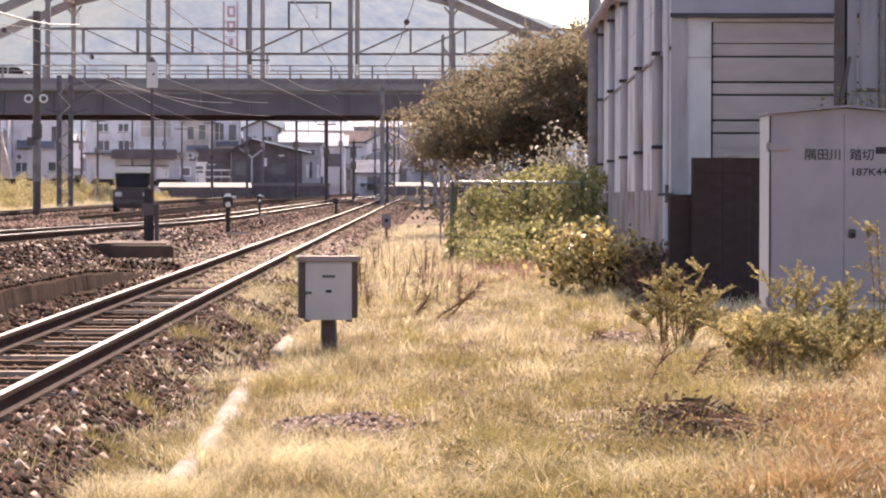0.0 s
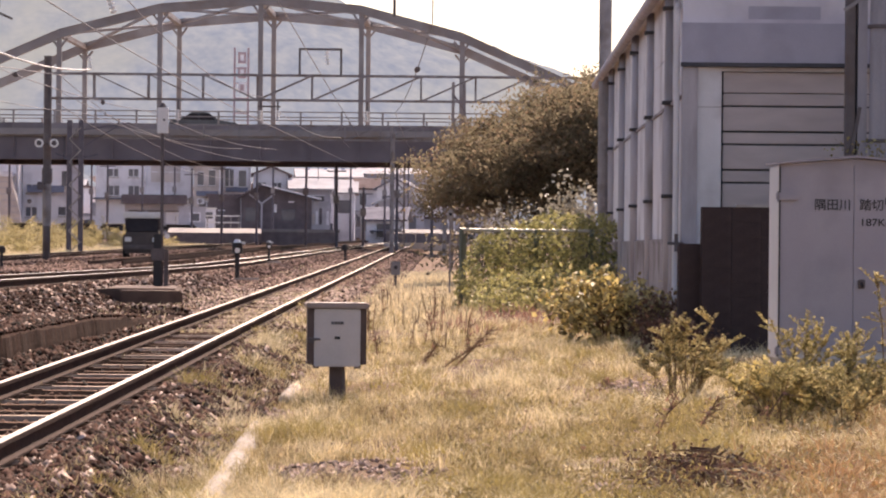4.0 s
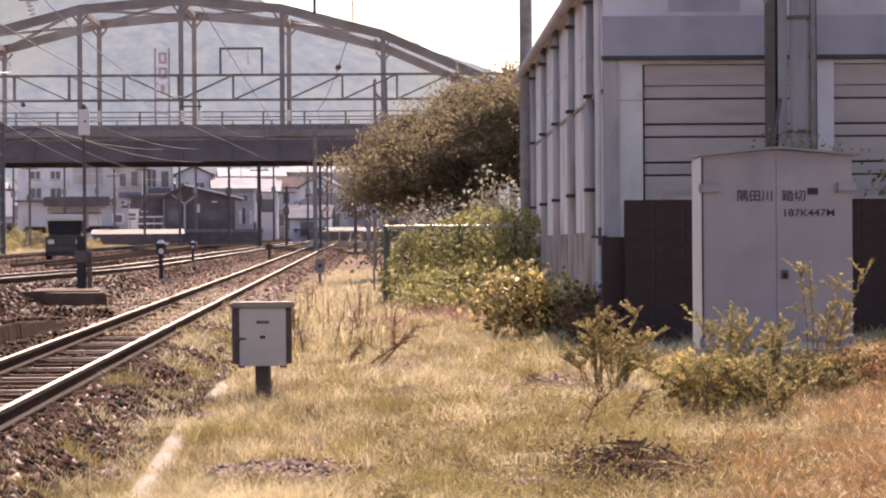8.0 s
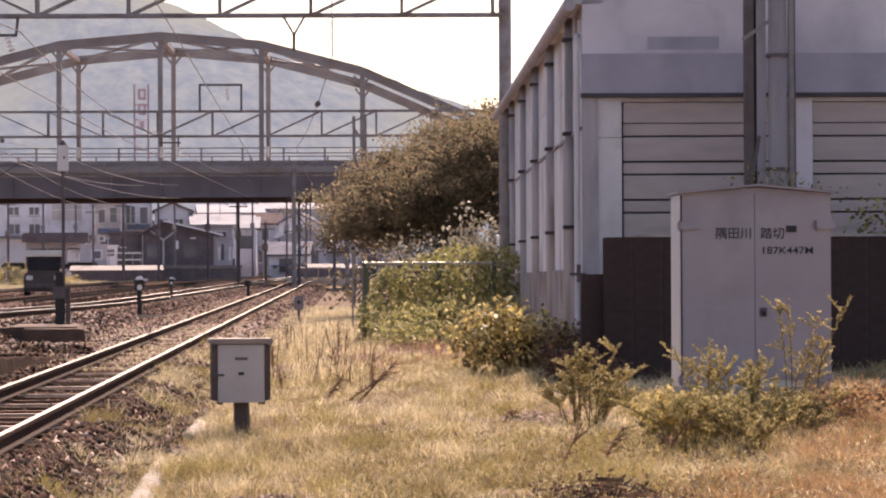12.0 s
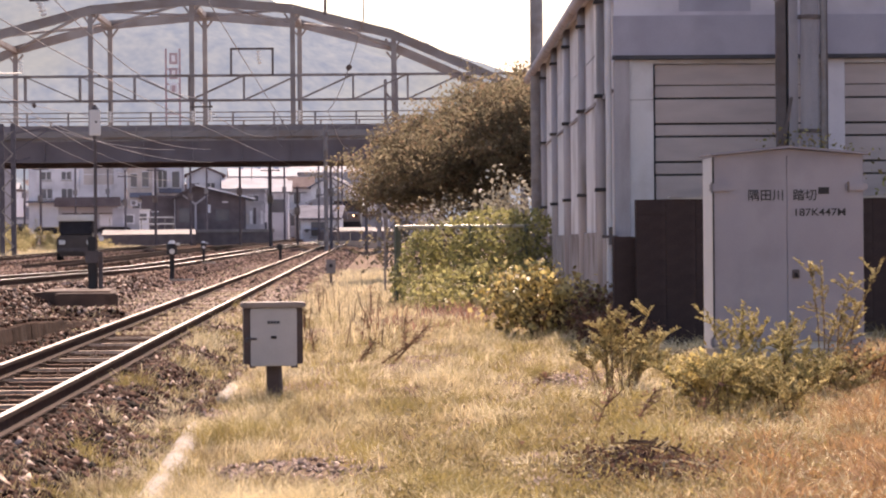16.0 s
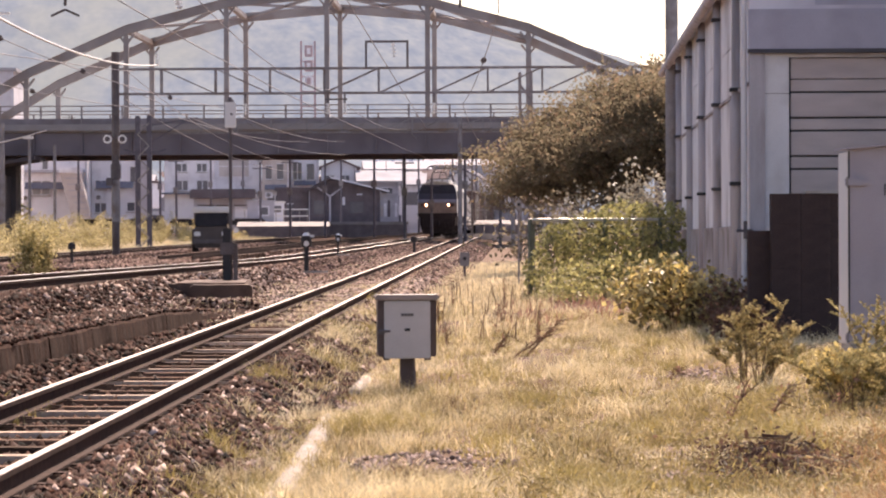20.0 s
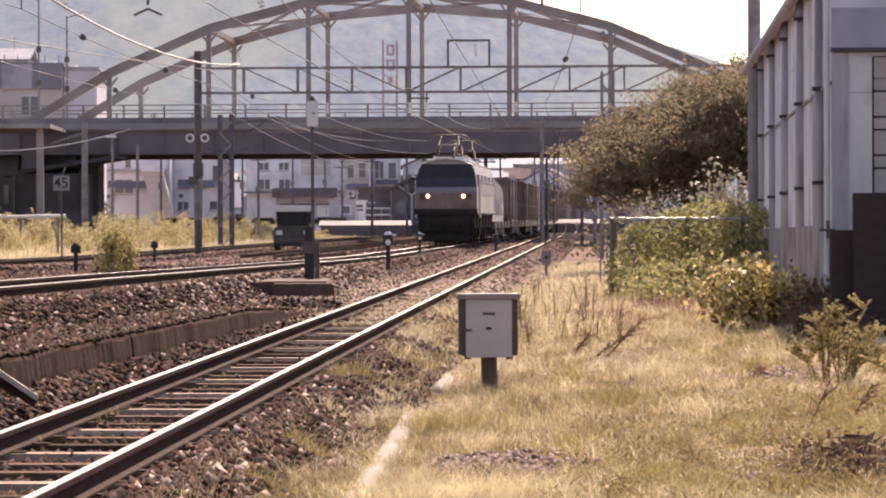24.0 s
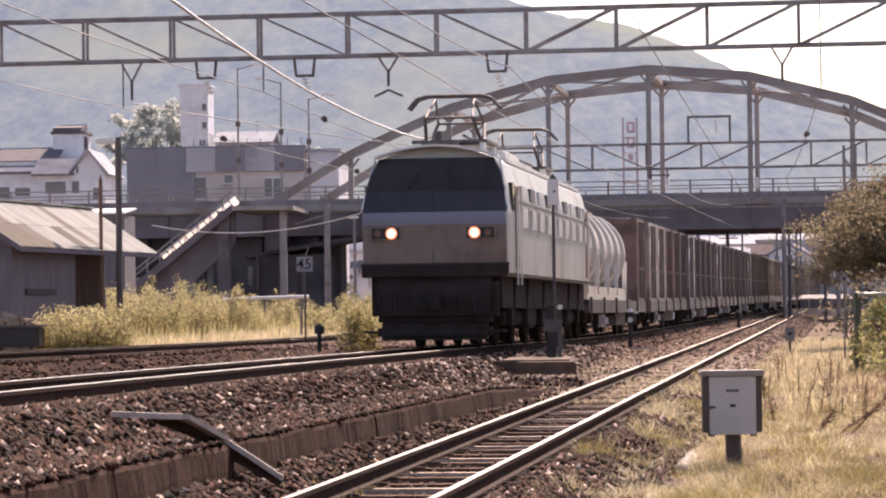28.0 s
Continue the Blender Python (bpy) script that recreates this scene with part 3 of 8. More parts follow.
# farther gantries at the station
g3, at3 = build_gantry(176, 12.3, -7.7, 6.7, 7.5, 2.0, 0.1, 0.0, "grey lattice gantry beam by the station, far off")
for x in (8.9, 11.9):
    part("column", rod(bmesh.new(), at3(x, 0.2), at3(x, 7.5), 0.13, 10), M_STEEL, g3)
M_LATT = mat("lattice_mast_paint", (0.085, 0.075, 0.095), (0.15, 0.135, 0.16), 3, 0.6, 0.2)
for k, (x, y, w, h, leg) in enumerate(((-7.66, 150, 0.55, 6.6, 0.11), (8.68, 121, 0.44, 7.3, 0.04), (10.9, 205, 0.5, 7.5, 0.05))):
    ms = thing("lattice_mast", "dark lattice steel mast beside the tracks" if k == 0 else "slim grey lattice mast beside the tracks", "mast", pose(x, y, main_z(y) - 0.4), "lattice masts")
    paint = M_LATT if k == 0 else M_STEEL
    for sx in (-1, 1):
        for sy in (-1, 1):
            part("leg", boxed(sx * w / 2 - leg, sx * w / 2 + leg, sy * w / 2 - 0.05, sy * w / 2 + 0.05, 0, h), paint, ms)
    z = 0.2
    s = 1
    while z < h - 0.6:
        part("lacing", beam(bmesh.new(), (-s * w / 2, -w / 2 - 0.06, z), (s * w / 2, -w / 2 - 0.06, z + 0.55), 0.05, 0.05), M_CONC if k == 0 else paint, ms)
        part("lacing", beam(bmesh.new(), (-s * w / 2, w / 2, z), (s * w / 2, w / 2, z + 0.55), 0.05, 0.04), paint, ms)
        z, s = z + 0.55, -s
    if k == 0:
        part("bracket_arm", beam(bmesh.new(), (0, 0, h - 0.5), (2.6, 0, h - 0.1), 0.08, 0.08), M_LATT, ms)
        part("bracket_stay", beam(bmesh.new(), (0, 0, h - 1.5), (2.0, 0, h - 0.25), 0.06, 0.06), M_LATT, ms)
        for p, q in (((-0.95, 0, 5.0), (-0.5, 0, 4.85)), ((-0.5, 0, 4.85), (0.6, 0, 4.85)), ((0.6, 0, 4.85), (1.1, 0, 5.0))):
            part("curved_arm", beam(bmesh.new(), p, q, 0.07, 0.09), M_LATT, ms)

# ---- wires ----
M_WIRE = mat("copper_wire", (0.22, 0.20, 0.20), (0.32, 0.30, 0.30), 4, 0.5, 0.5, bump=0)
M_ALU = mat("bright_aluminium_cable", (0.75, 0.72, 0.68), (0.85, 0.82, 0.78), 4, 0.35, 0.7, bump=0)
wire("feeder_cable", [(-8.6, 20, 7.6), at1(-7.43, 5.98), at2(-5.55, 7.3)], 0.03, M_ALU, "bright sagging feeder cable on the gantries", sag=0.42)
for o, z0, z1 in ((0.0, 5.15, 6.35),):
    ws = [(main_x(y) + o, y, main_z(y) + z0) for y in (5, 40, 71.6, 95, 118, 150, 180, 240, 300)]
    wire("contact_wire", ws, 0.012, M_WIRE, "thin dark contact wire above the main line")
    ms_ = [(main_x(y) + o, y, main_z(y) + (z1 if y != 118 else 6.1)) for y in (25, 71.6, 118, 178, 240)]
    wire("messenger_wire", ms_, 0.012, M_WIRE, "thin dark messenger wire above the main line", sag=0.5)
for o, za, zb, beads in ((-9.3, 5.7, 5.5, (0.2, 0.55)), (-5.9, 6.0, 5.6, (0.15, 0.4, 0.75)), (7.2, 5.85, 5.7, (0.3,))):
    p, q = Vector(at1(main_x(71.6) + o, za)), Vector((main_x(117) + o * 0.7, 117, zb))
    line = wire("overhead_wire", [(main_x(20) + o, 20, za + 0.2), p, q, (main_x(178) + o * 0.6, 178, 6.2)], 0.011, M_WIRE, "thin overhead wire with insulators along the railway", sag=0.35)
    part("hanger", rod(bmesh.new(), p - Vector((0, 0, 0.02)), at1(main_x(71.6) + o, 6.7), 0.02, 6), M_DKSTEEL, line)
    for f in beads:
        c = p.lerp(q, f) - Vector((0, 0, 0.35 * 4 * f * (1 - f)))
        bm = rod(bmesh.new(), c - Vector((0, 0.25, 0)), c + Vector((0, 0.25, 0)), 0.03, 6)
        for k in range(4):
            rod(bm, c + Vector((0, -0.2 + k * 0.12, 0)), c + Vector((0, -0.15 + k * 0.12, 0)), 0.075, 10)
        part("insulator", bm, M_DKSTEEL, line)
for x0, z0, x1, z1 in ((-7.1, 7.4, -1.0, 5.0), (-7.0, 6.6, 2.5, 5.4), (-6.8, 6.0, 0.2, 4.4)):
    wire("stay_wire", [(x0, 119.4, z0), (x1, 176, z1)], 0.013, M_WIRE, "thin slack wire between the masts", sag=0.7)
wire("stay_wire", [(-23.0, 150, 5.3), (-12.3, 150, 5.9)], 0.03, M_ALU, "pale slack cable before the bridge", sag=0.7)
wire("stay_wire", [at1(-11.73, 5.8), (-6.4, 118.5, 7.0)], 0.015, M_WIRE, "thin stay wire from the gantry", sag=0.1)
wire("stay_wire", [at1(0.2, 7.6), (7.0, 176, 6.9)], 0.015, M_WIRE, "thin stay wire from the gantry", sag=0.1)

# ---- warehouse ----
M_WALL = mat("grey_mortar_wall", (0.62, 0.595, 0.65), (0.745, 0.715, 0.765), 1.2, 0.85, bump=0.15, stain=(0.47, 0.45, 0.5), stain_scale=0.7)
M_PANEL = mat("pale_wall_panel", (0.60, 0.585, 0.60), (0.74, 0.725, 0.74), 0.9, 0.8, bump=0.1, stain=(0.42, 0.385, 0.38), stain_scale=0.8)
M_SHUT = mat("grey_shutter", (0.41, 0.355, 0.352), (0.50, 0.435, 0.428), 1.5, 0.55, 0.2, bump=0.1, stretch=(1, 1, 4))
M_BLACKISH = mat("dark_strap", (0.03, 0.028, 0.03), (0.06, 0.055, 0.058), 5, 0.7, bump=0.05)
# near-black stands in for the shade inside recesses and behind slat gaps
M_DARKIN = mat("recess_shade_dark", (0.05, 0.05, 0.06), (0.09, 0.09, 0.10), 2, 0.8)


def build_warehouse():
    w = thing("warehouse", "grey warehouse with roller shutters and strapped downpipes along its side", "warehouse", pose(6.5, 45, 0.09, 0, 0, TURN - 0.25))
    L, H = 30.6, 4.53
    M_BASE = mat("dirty_wall_base", (0.24, 0.21, 0.21), (0.38, 0.345, 0.35), 2.0, 0.9, bump=0.2, stain=(0.17, 0.135, 0.125), stain_scale=1.0)
    M_BAND = mat("blue_grey_wall_band", (0.36, 0.35, 0.42), (0.44, 0.43, 0.50), 1.2, 0.85, bump=0.15, stain=(0.32, 0.305, 0.36), stain_scale=0.9)
    M_PILAST = mat("grey_downpipe_paint", (0.36, 0.335, 0.36), (0.47, 0.44, 0.465), 2.0, 0.7, bump=0.1, stain=(0.27, 0.235, 0.23), stain_scale=1.5, stretch=(2, 2, 0.4))
    part("side_base", boxed(-0.05, 0.25, 0.2, L, -1.2, 0.6), M_BASE, w, "dirty wall base")
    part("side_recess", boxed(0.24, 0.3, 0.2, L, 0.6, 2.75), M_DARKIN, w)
    part("front_wall", boxed(0.0, 16, 0.0, 0.3, 3.2, 7.2), M_WALL, w)
    part("coping", boxed(-0.05, 16, -0.05, 0.35, 7.2, 7.3), M_CONC, w)
    part("band", boxed(-0.02, 16, -0.07, 0.0, 3.22, 3.8), M_BAND, w, "darker band over the shutters")
    part("drip", boxed(-0.03, 16, -0.09, 0.0, 3.16, 3.22), M_DARKIN, w)
    part("mortar_patch", boxed(0.95, 2.0, -0.004, 0.002, 3.86, 4.05), M_BAND, w, "darker repaired patch of mortar")
    part("pier", boxed(0.0, 0.22, -0.02, 0.3, -1.2, 3.16), M_PILAST, w, "grey corner pier")
    part("pier", boxed(0.22, 0.57, 0.02, 0.3, -1.2, 3.16), M_PANEL, w)
    part("pier_joint", boxed(0.22, 0.57, 0.012, 0.02, 2.57, 2.58), M_BASE, w)
    part("eave", boxed(-0.2, 0.3, 0.0, L + 0.2, H, H + 0.16), M_PANEL, w)
    part("gutter", rod(bmesh.new(), (-0.19, -0.1, H - 0.02), (-0.19, L + 0.2, H - 0.02), 0.09, 10), M_PILAST, w)
    part("roof", boxed(0.3, 16, 0.3, L + 0.2, H, H + 0.2), M_STEEL, w)
    part("rear_wall", boxed(0.3, 16, L - 0.25, L, -1.2, H), M_WALL, w)
    part("far_wall", boxed(15.7, 16, 0.3, L - 0.25, -1.2, H), M_WALL, w)
    # pale cladding in separate sheets above the windows, one bay between each pair of downpipes
    ys = [2.5 + 5.4 * i for i in range(6)]
    for y0, y1 in zip([0.2] + ys, ys + [L]):
        n = max(1, round((y1 - y0) / 1.8))
        for k in range(n):
            p, q = y0 + (y1 - y0) * k / n, y0 + (y1 - y0) * (k + 1) / n
            part("wall_sheet", boxed(0.0, 0.24, p + 0.008, q - 0.008, 3.53, H), M_PANEL, w)
            part("wall_sheet", boxed(0.0, 0.24, p + 0.008, q - 0.008, 2.75, 3.515), M_PANEL, w)
    part("sheet_core", boxed(0.02, 0.2, 0.25, L - 0.05, 2.8, H - 0.02), M_BASE, w)
    part("lintel", boxed(-0.03, 0.24, 0.2, L, 2.70, 2.75), M_BASE, w)
    for i, y in enumerate(ys):
        c = part("downpipe", rod(bmesh.new(), (-0.03, y, -1.2), (-0.03, y, H), 0.095, 14), M_PILAST, w, "grey painted downpipe", True)
        for z in (1.31, 2.75, 4.2):
            part("strap", boxed(-0.155, 0.1, y - 0.13, y + 0.13, z - 0.028, z + 0.028), M_BLACKISH, c, "dark pipe strap")
        # beside each pipe a tall dark window, then pale panel
        part("window_post", boxed(-0.02, 0.24, y + 2.0, y + 2.35, 0.6, 2.70), M_PILAST, w)
        part("wall_panel", boxed(0.0, 0.24, y + 2.75, min(y + 5.4, L), 0.6, 2.70), M_PANEL, w)
        part("sill", boxed(-0.06, 0.0, y + 0.15, min(y + 5.2, L), 0.6, 0.66), M_BASE, w)
    part("wall_panel", boxed(0.0, 0.24, 0.2, 1.3, 0.6, 2.70), M_PANEL, w)
    part("thin_pipe", rod(bmesh.new(), (-0.08, 0.12, -1.2), (-0.08, 0.12, 4.0), 0.045, 10), M_PANEL, w, "slim white pipe")
    part("pipe_elbow", rod(bmesh.new(), (-0.08, 0.12, 4.0), (-0.05, 0.4, 4.1), 0.045, 10), M_PANEL, w)
    part("thin_pipe", rod(bmesh.new(), (-0.06, 0.7, -1.2), (-0.06, 0.7, 4.4), 0.03, 8), M_PILAST, w)
    part("tap", boxed(-0.2, 0.03, -0.1, 0.02, 0.56, 0.6), M_DKSTEEL, w)
    part("tap", boxed(-0.1, -0.05, -0.12, 0.0, 0.46, 0.72), M_DKSTEEL, w)
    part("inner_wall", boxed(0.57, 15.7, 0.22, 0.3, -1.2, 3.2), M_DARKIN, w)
    for x, wide in ((0.57, 2.55), (3.35, 3.4), (7.0, 3.4), (10.6, 3.4)):
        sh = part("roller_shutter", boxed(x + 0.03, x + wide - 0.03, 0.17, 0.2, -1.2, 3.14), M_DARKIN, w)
        part("frame", boxed(x + wide, x + wide + 0.25, 0.02, 0.2, -1.2, 3.16), M_WALL, w)
        part("frame", boxed(x, x + wide, 0.03, 0.2, 3.1, 3.16), M_PANEL, w)
        j, z = 0, 3.09
        while z > -1.1:
            h = (0.31, 0.2)[j] if j < 2 else (0.372, 0.187)[j % 2]
            gap = 0.03 if j else 0.012
            part("slat", boxed(x + 0.03, x + wide - 0.03, 0.10 + 0.02 * (j % 2), 0.165, z - h + gap, z, bevel=0.008), M_SHUT, sh)
            if h > 0.3:
                part("slat_seam", boxed(x + 0.03, x + wide - 0.03, 0.094, 0.102, z - h * 0.55, z - h * 0.55 + 0.012), M_SHUT, sh)
            z, j = z - h, j + 1
    return w


build_warehouse()

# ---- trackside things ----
# doors are toned darker than the body: the front's shadow in their colour
M_CAB = mat("shaded_front_grey", (0.30, 0.275, 0.315), (0.36, 0.335, 0.37), 1.3, 0.5, bump=0.04, stain=(0.26, 0.24, 0.27), stain_scale=1.1)
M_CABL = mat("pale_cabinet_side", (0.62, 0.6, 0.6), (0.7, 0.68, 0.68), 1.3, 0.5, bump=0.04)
M_BLACK = mat("black_paint", (0.015, 0.013, 0.015), (0.03, 0.027, 0.03), 5, 0.6, bump=0.05)
M_BOX = mat("box_door_paint", (0.44, 0.41, 0.40), (0.52, 0.485, 0.475), 3, 0.45, bump=0.04, stain=(0.42, 0.38, 0.36), stain_scale=2)
M_BOXLID = mat("box_lid", (0.26, 0.205, 0.185), (0.34, 0.275, 0.25), 4, 0.6, bump=0.1, stain=(0.2, 0.15, 0.13), stain_scale=3)
M_BOXF = mat("box_dark_frame", (0.06, 0.036, 0.032), (0.11, 0.07, 0.062), 5, 0.6, bump=0.1)
M_DKWALL = mat("dark_block_wall", (0.046, 0.032, 0.031), (0.085, 0.06, 0.057), 2, 0.95, bump=0.4, spec=0.1, stain=(0.1, 0.068, 0.06), stain_scale=1.2, spread=0.04)
M_PIPE = mat("white_plastic_pipe", (0.33, 0.285, 0.24), (0.5, 0.445, 0.39), 5, 0.9, bump=0.3, stain=(0.3, 0.235, 0.16), stain_scale=2.2, spec=0.1)


def lettering(name, text, size, material, parent, x, y, z, stretch=1.0):
    cu = bpy.data.curves.new(name, "FONT")
    cu.body, cu.size, cu.extrude, cu.offset = text, size, 0.002, size * 0.006
    cu.align_x = "LEFT"
    cu.materials.append(material)
    o = new(name, cu)
    o.parent = parent
    o.matrix_basis = pose(x, y, z, 90, 0, 0) @ Matrix.Diagonal((stretch, 1, 1, 1))
    return o


def build_cabinet():
    c = thing("equipment_cabinet", "grey level crossing equipment cabinet with a low gabled roof", "cabinet", pose(6.0, 34, -0.74, 0, 0, -1.0))
    W, H, D = 1.69, 2.25, 0.72
    part("plinth", boxed(0.03, W - 0.03, 0.04, D, -0.3, 0.12), M_CONC, c)
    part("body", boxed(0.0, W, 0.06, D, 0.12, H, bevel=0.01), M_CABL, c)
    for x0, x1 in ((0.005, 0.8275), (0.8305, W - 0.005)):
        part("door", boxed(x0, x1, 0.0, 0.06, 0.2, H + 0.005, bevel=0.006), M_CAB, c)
    gable = bmesh.new()
    f = [gable.verts.new(p) for p in ((0.0, 0.0, H + 0.005), (W, 0.0, H + 0.005), (W, 0.0, H + 0.02), (0.85, 0.0, H + 0.085), (0.0, 0.0, H + 0.02))]
    g = bmesh.ops.extrude_face_region(gable, geom=[gable.faces.new(f)])
    bmesh.ops.translate(gable, vec=(0, 0.06, 0), verts=[v for v in g["geom"] if isinstance(v, bmesh.types.BMVert)])
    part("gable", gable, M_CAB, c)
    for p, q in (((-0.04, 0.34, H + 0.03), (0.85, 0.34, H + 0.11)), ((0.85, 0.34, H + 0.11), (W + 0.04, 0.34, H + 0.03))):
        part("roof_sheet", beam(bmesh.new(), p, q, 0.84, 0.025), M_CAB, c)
    part("corner_strip", boxed(-0.004, 0.012, -0.012, 0.0, 0.15, H), M_BLACK, c)
    for x, z in ((-0.04, H - 0.38), (W - 0.2, H - 0.38), (-0.04, 0.16), (W - 0.24, 0.16)):
        hinge = part("hinge", boxed(x, x + 0.24, -0.045, 0.0, z, z + 0.085, bevel=0.008), M_CAB, c)
        part("pin", rod(bmesh.new(), (x + 0.02, -0.05, z - 0.02), (x + 0.02, -0.05, z + 0.1), 0.012, 6), M_STEEL, hinge)
    lock = part("lock", boxed(0.88, 0.96, -0.03, 0.0, 0.9, 1.0, bevel=0.008), M_DKSTEEL, c, "dark recessed door lock")
    part("handle", rod(bmesh.new(), (0.92, -0.03, 0.95), (0.92, -0.07, 0.93), 0.02, 8), M_BLACK, lock)
    lettering("sign_text", "\u9685\u7530\u5ddd", 0.138, M_BLACK, c, 0.385, -0.004, H - 0.475)
    lettering("sign_text", "\u8e0f\u5207", 0.138, M_BLACK, c, 0.89, -0.004, H - 0.475)
    part("sign_patch", boxed(1.18, 1.30, -0.006, 0.0, H - 0.415, H - 0.34), M_BLACK, c)
    lettering("sign_text", "187K447M", 0.115, M_BLACK, c, 0.895, -0.004, H - 0.655, 1.17)
    return c


build_cabinet()


def build_track_box():
    b = thing("trackside_box", "grey trackside equipment box on a short dark post", "box", pose(1.09, 33, -1.01, 0, 0, 1))
    part("case", boxed(-0.31, 0.31, -0.15, 0.22, 0.33, 0.93, bevel=0.01), M_BOXF, b, "dark case behind the door")
    door = part("door", boxed(-0.245, 0.245, -0.185, -0.15, 0.31, 0.92, bevel=0.01), M_BOX, b)
    part("lid", boxed(-0.335, 0.335, -0.215, 0.25, 0.925, 0.985, bevel=0.012), M_BOXLID, b, "weathered brown-grey lid")
    part("name_plate", boxed(-0.07, 0.07, -0.192, -0.185, 0.755, 0.79), M_STEEL, door)
    for k in range(4):
        part("mark", boxed(-0.06 + k * 0.032, -0.04 + k * 0.032, -0.195, -0.192, 0.762, 0.783), M_BLACK, door)
    part("keyhole", boxed(-0.03, 0.03, -0.195, -0.185, 0.60, 0.63), M_BLACK, door)
    latch = part("latch", boxed(-0.3, -0.24, -0.2, -0.15, 0.56, 0.62, bevel=0.006), M_DKSTEEL, b)
    part("latch_bar", rod(bmesh.new(), (-0.29, -0.2, 0.6), (-0.18, -0.21, 0.6), 0.012, 6), M_DKSTEEL, latch)
    for x in (-0.22, 0.22):
        part("foot_bolt", rod(bmesh.new(), (x, -0.1, 0.29), (x, -0.1, 0.33), 0.035, 8), M_DKSTEEL, b)
    part("post", boxed(-0.07, 0.06, -0.05, 0.07, -0.3, 0.33), M_BOXF, b)
    part("conduit", rod(bmesh.new(), (0.09, 0.0, -0.3), (0.06, 0.0, 0.33), 0.03, 8), M_DKSTEEL, b)


build_track_box()


def build_block_wall(x0, x1, y, top, name):
    w = thing(name, "dark weathered block wall with a pale coping", "wall")
    base = -1.0
    cols, rows = int((x1 - x0) / 0.4), int((top - base) / 0.2)
    me = put_mesh("block", boxed(0.0015, 0.3985, 0, 0.15, 0.0015, 0.1985, bevel=0.003), M_DKWALL)
    for r in range(rows):
        for k in range(cols):
            o = new("block", me)
            o.parent = w
            o.matrix_basis = pose(x0 + k * 0.4, y + 0.003 * ((r * 7 + k * 3) % 3), top - (r + 1) * 0.2)
    part("joint_core", boxed(x0 + 0.01, x0 + cols * 0.4 - 0.01, y + 0.02, y + 0.13, base, top - 0.005), M_DKWALL, w)
    if cols > 1:
        part("coping", boxed(x0 + 0.46, x0 + cols * 0.4, y - 0.03, y + 0.18, top, top + 0.035), M_CONC, w)


build_block_wall(6.2, 11.3, 41, 1.15, "block_wall")
build_block_wall(5.92, 6.34, 41.18, 0.66, "block_wall")

# two utility poles beside each other, with a steel channel
poles = thing("utility_pole", "grey concrete utility pole with conduits strapped to it", "pole", pose(8.98, 43, 0), "utility poles")
M_POLE = mat("grey_concrete_pole", (0.26, 0.25, 0.28), (0.36, 0.345, 0.37), 2, 0.85, bump=0.15, stain=(0.2, 0.19, 0.21), stain_scale=1.2, stretch=(2, 2, 0.4))
part("shaft", rod(bmesh.new(), (0, 0, -1.0), (0, 0, 9.0), 0.15, 16, 0.11), M_POLE, poles)
part("conduit", rod(bmesh.new(), (0.18, -0.05, -1.0), (0.18, -0.05, 7.0), 0.045, 8), M_STEEL, poles)
part("conduit", rod(bmesh.new(), (0.235, 0.02, 1.0), (0.225, 0.02, 7.0), 0.03, 8), M_DKSTEEL, poles)
for z in (2.1, 3.7, 5.2):
    part("band", rod(bmesh.new(), (0, 0, z), (0, 0, z + 0.05), 0.165, 14), M_DKSTEEL, poles)
pole_b = thing("utility_pole", "slim grey steel channel pole leaning beside the concrete pole", "pole", pose(8.62, 43.1, 0), "utility poles")
part("channel", boxed(-0.1, 0.03, -0.05, 0.05, -1.0, 8.0), M_DKSTEEL, pole_b)
part("channel", boxed(0.07, 0.2, -0.06, 0.06, -1.0, 8.0), M_POLE, pole_b)
part("dark_cable", rod(bmesh.new(), (0.05, 0.0, -1.0), (0.05, 0.0, 8.0), 0.02, 8), M_BLACK, pole_b)
part("cross_bar", beam(bmesh.new(), (-0.13, -0.06, 3.95), (0.3, -0.06, 4.25), 0.04, 0.05), M_STEEL, pole_b)
part("cross_bar", beam(bmesh.new(), (-0.1, -0.06, 1.5), (0.1, -0.06, 2.6), 0.03, 0.05), M_DKSTEEL, pole_b)

# fence under the vines
M_FENCE = mat("galvanised_fence", (0.45, 0.44, 0.38), (0.6, 0.58, 0.5), 5, 0.5, 0.4)
M_FPOST = mat("green_fence_post", (0.10, 0.12, 0.09), (0.16, 0.18, 0.14), 5, 0.6, 0.1)
fence = thing("mesh_fence", "low wire mesh fence with a pale top rail, overgrown by vines", "fence")
part("top_rail", rod(bmesh.new(), (4.78, 66, 0.97), (7.68, 66, 0.97), 0.035, 10), M_FENCE, fence)
part("top_rail", rod(bmesh.new(), (4.82, 66, 0.95), (5.4, 73, 0.95), 0.03, 8), M_FENCE, fence)
for x in (4.82, 6.42, 7.6):
    part("post", rod(bmesh.new(), (x, 66, -0.9), (x, 66, 1.0), 0.05, 10), M_FPOST, fence)
part("post", rod(bmesh.new(), (5.4, 73, -0.9), (5.4, 73, 1.0), 0.05, 10), M_FPOST, fence)
net = bmesh.new()
for i in range(30):
    x = 4.82 + i * 0.093
    rod(net, (x, 66, -0.6), (x, 66, 0.95), 0.004, 3)
for i in range(16):
    rod(net, (4.82, 66, -0.6 + i * 0.1), (7.6, 66, -0.6 + i * 0.1), 0.004, 3)
tagged(part("wire_mesh", net, M_FPOST, fence), kind="stuff")

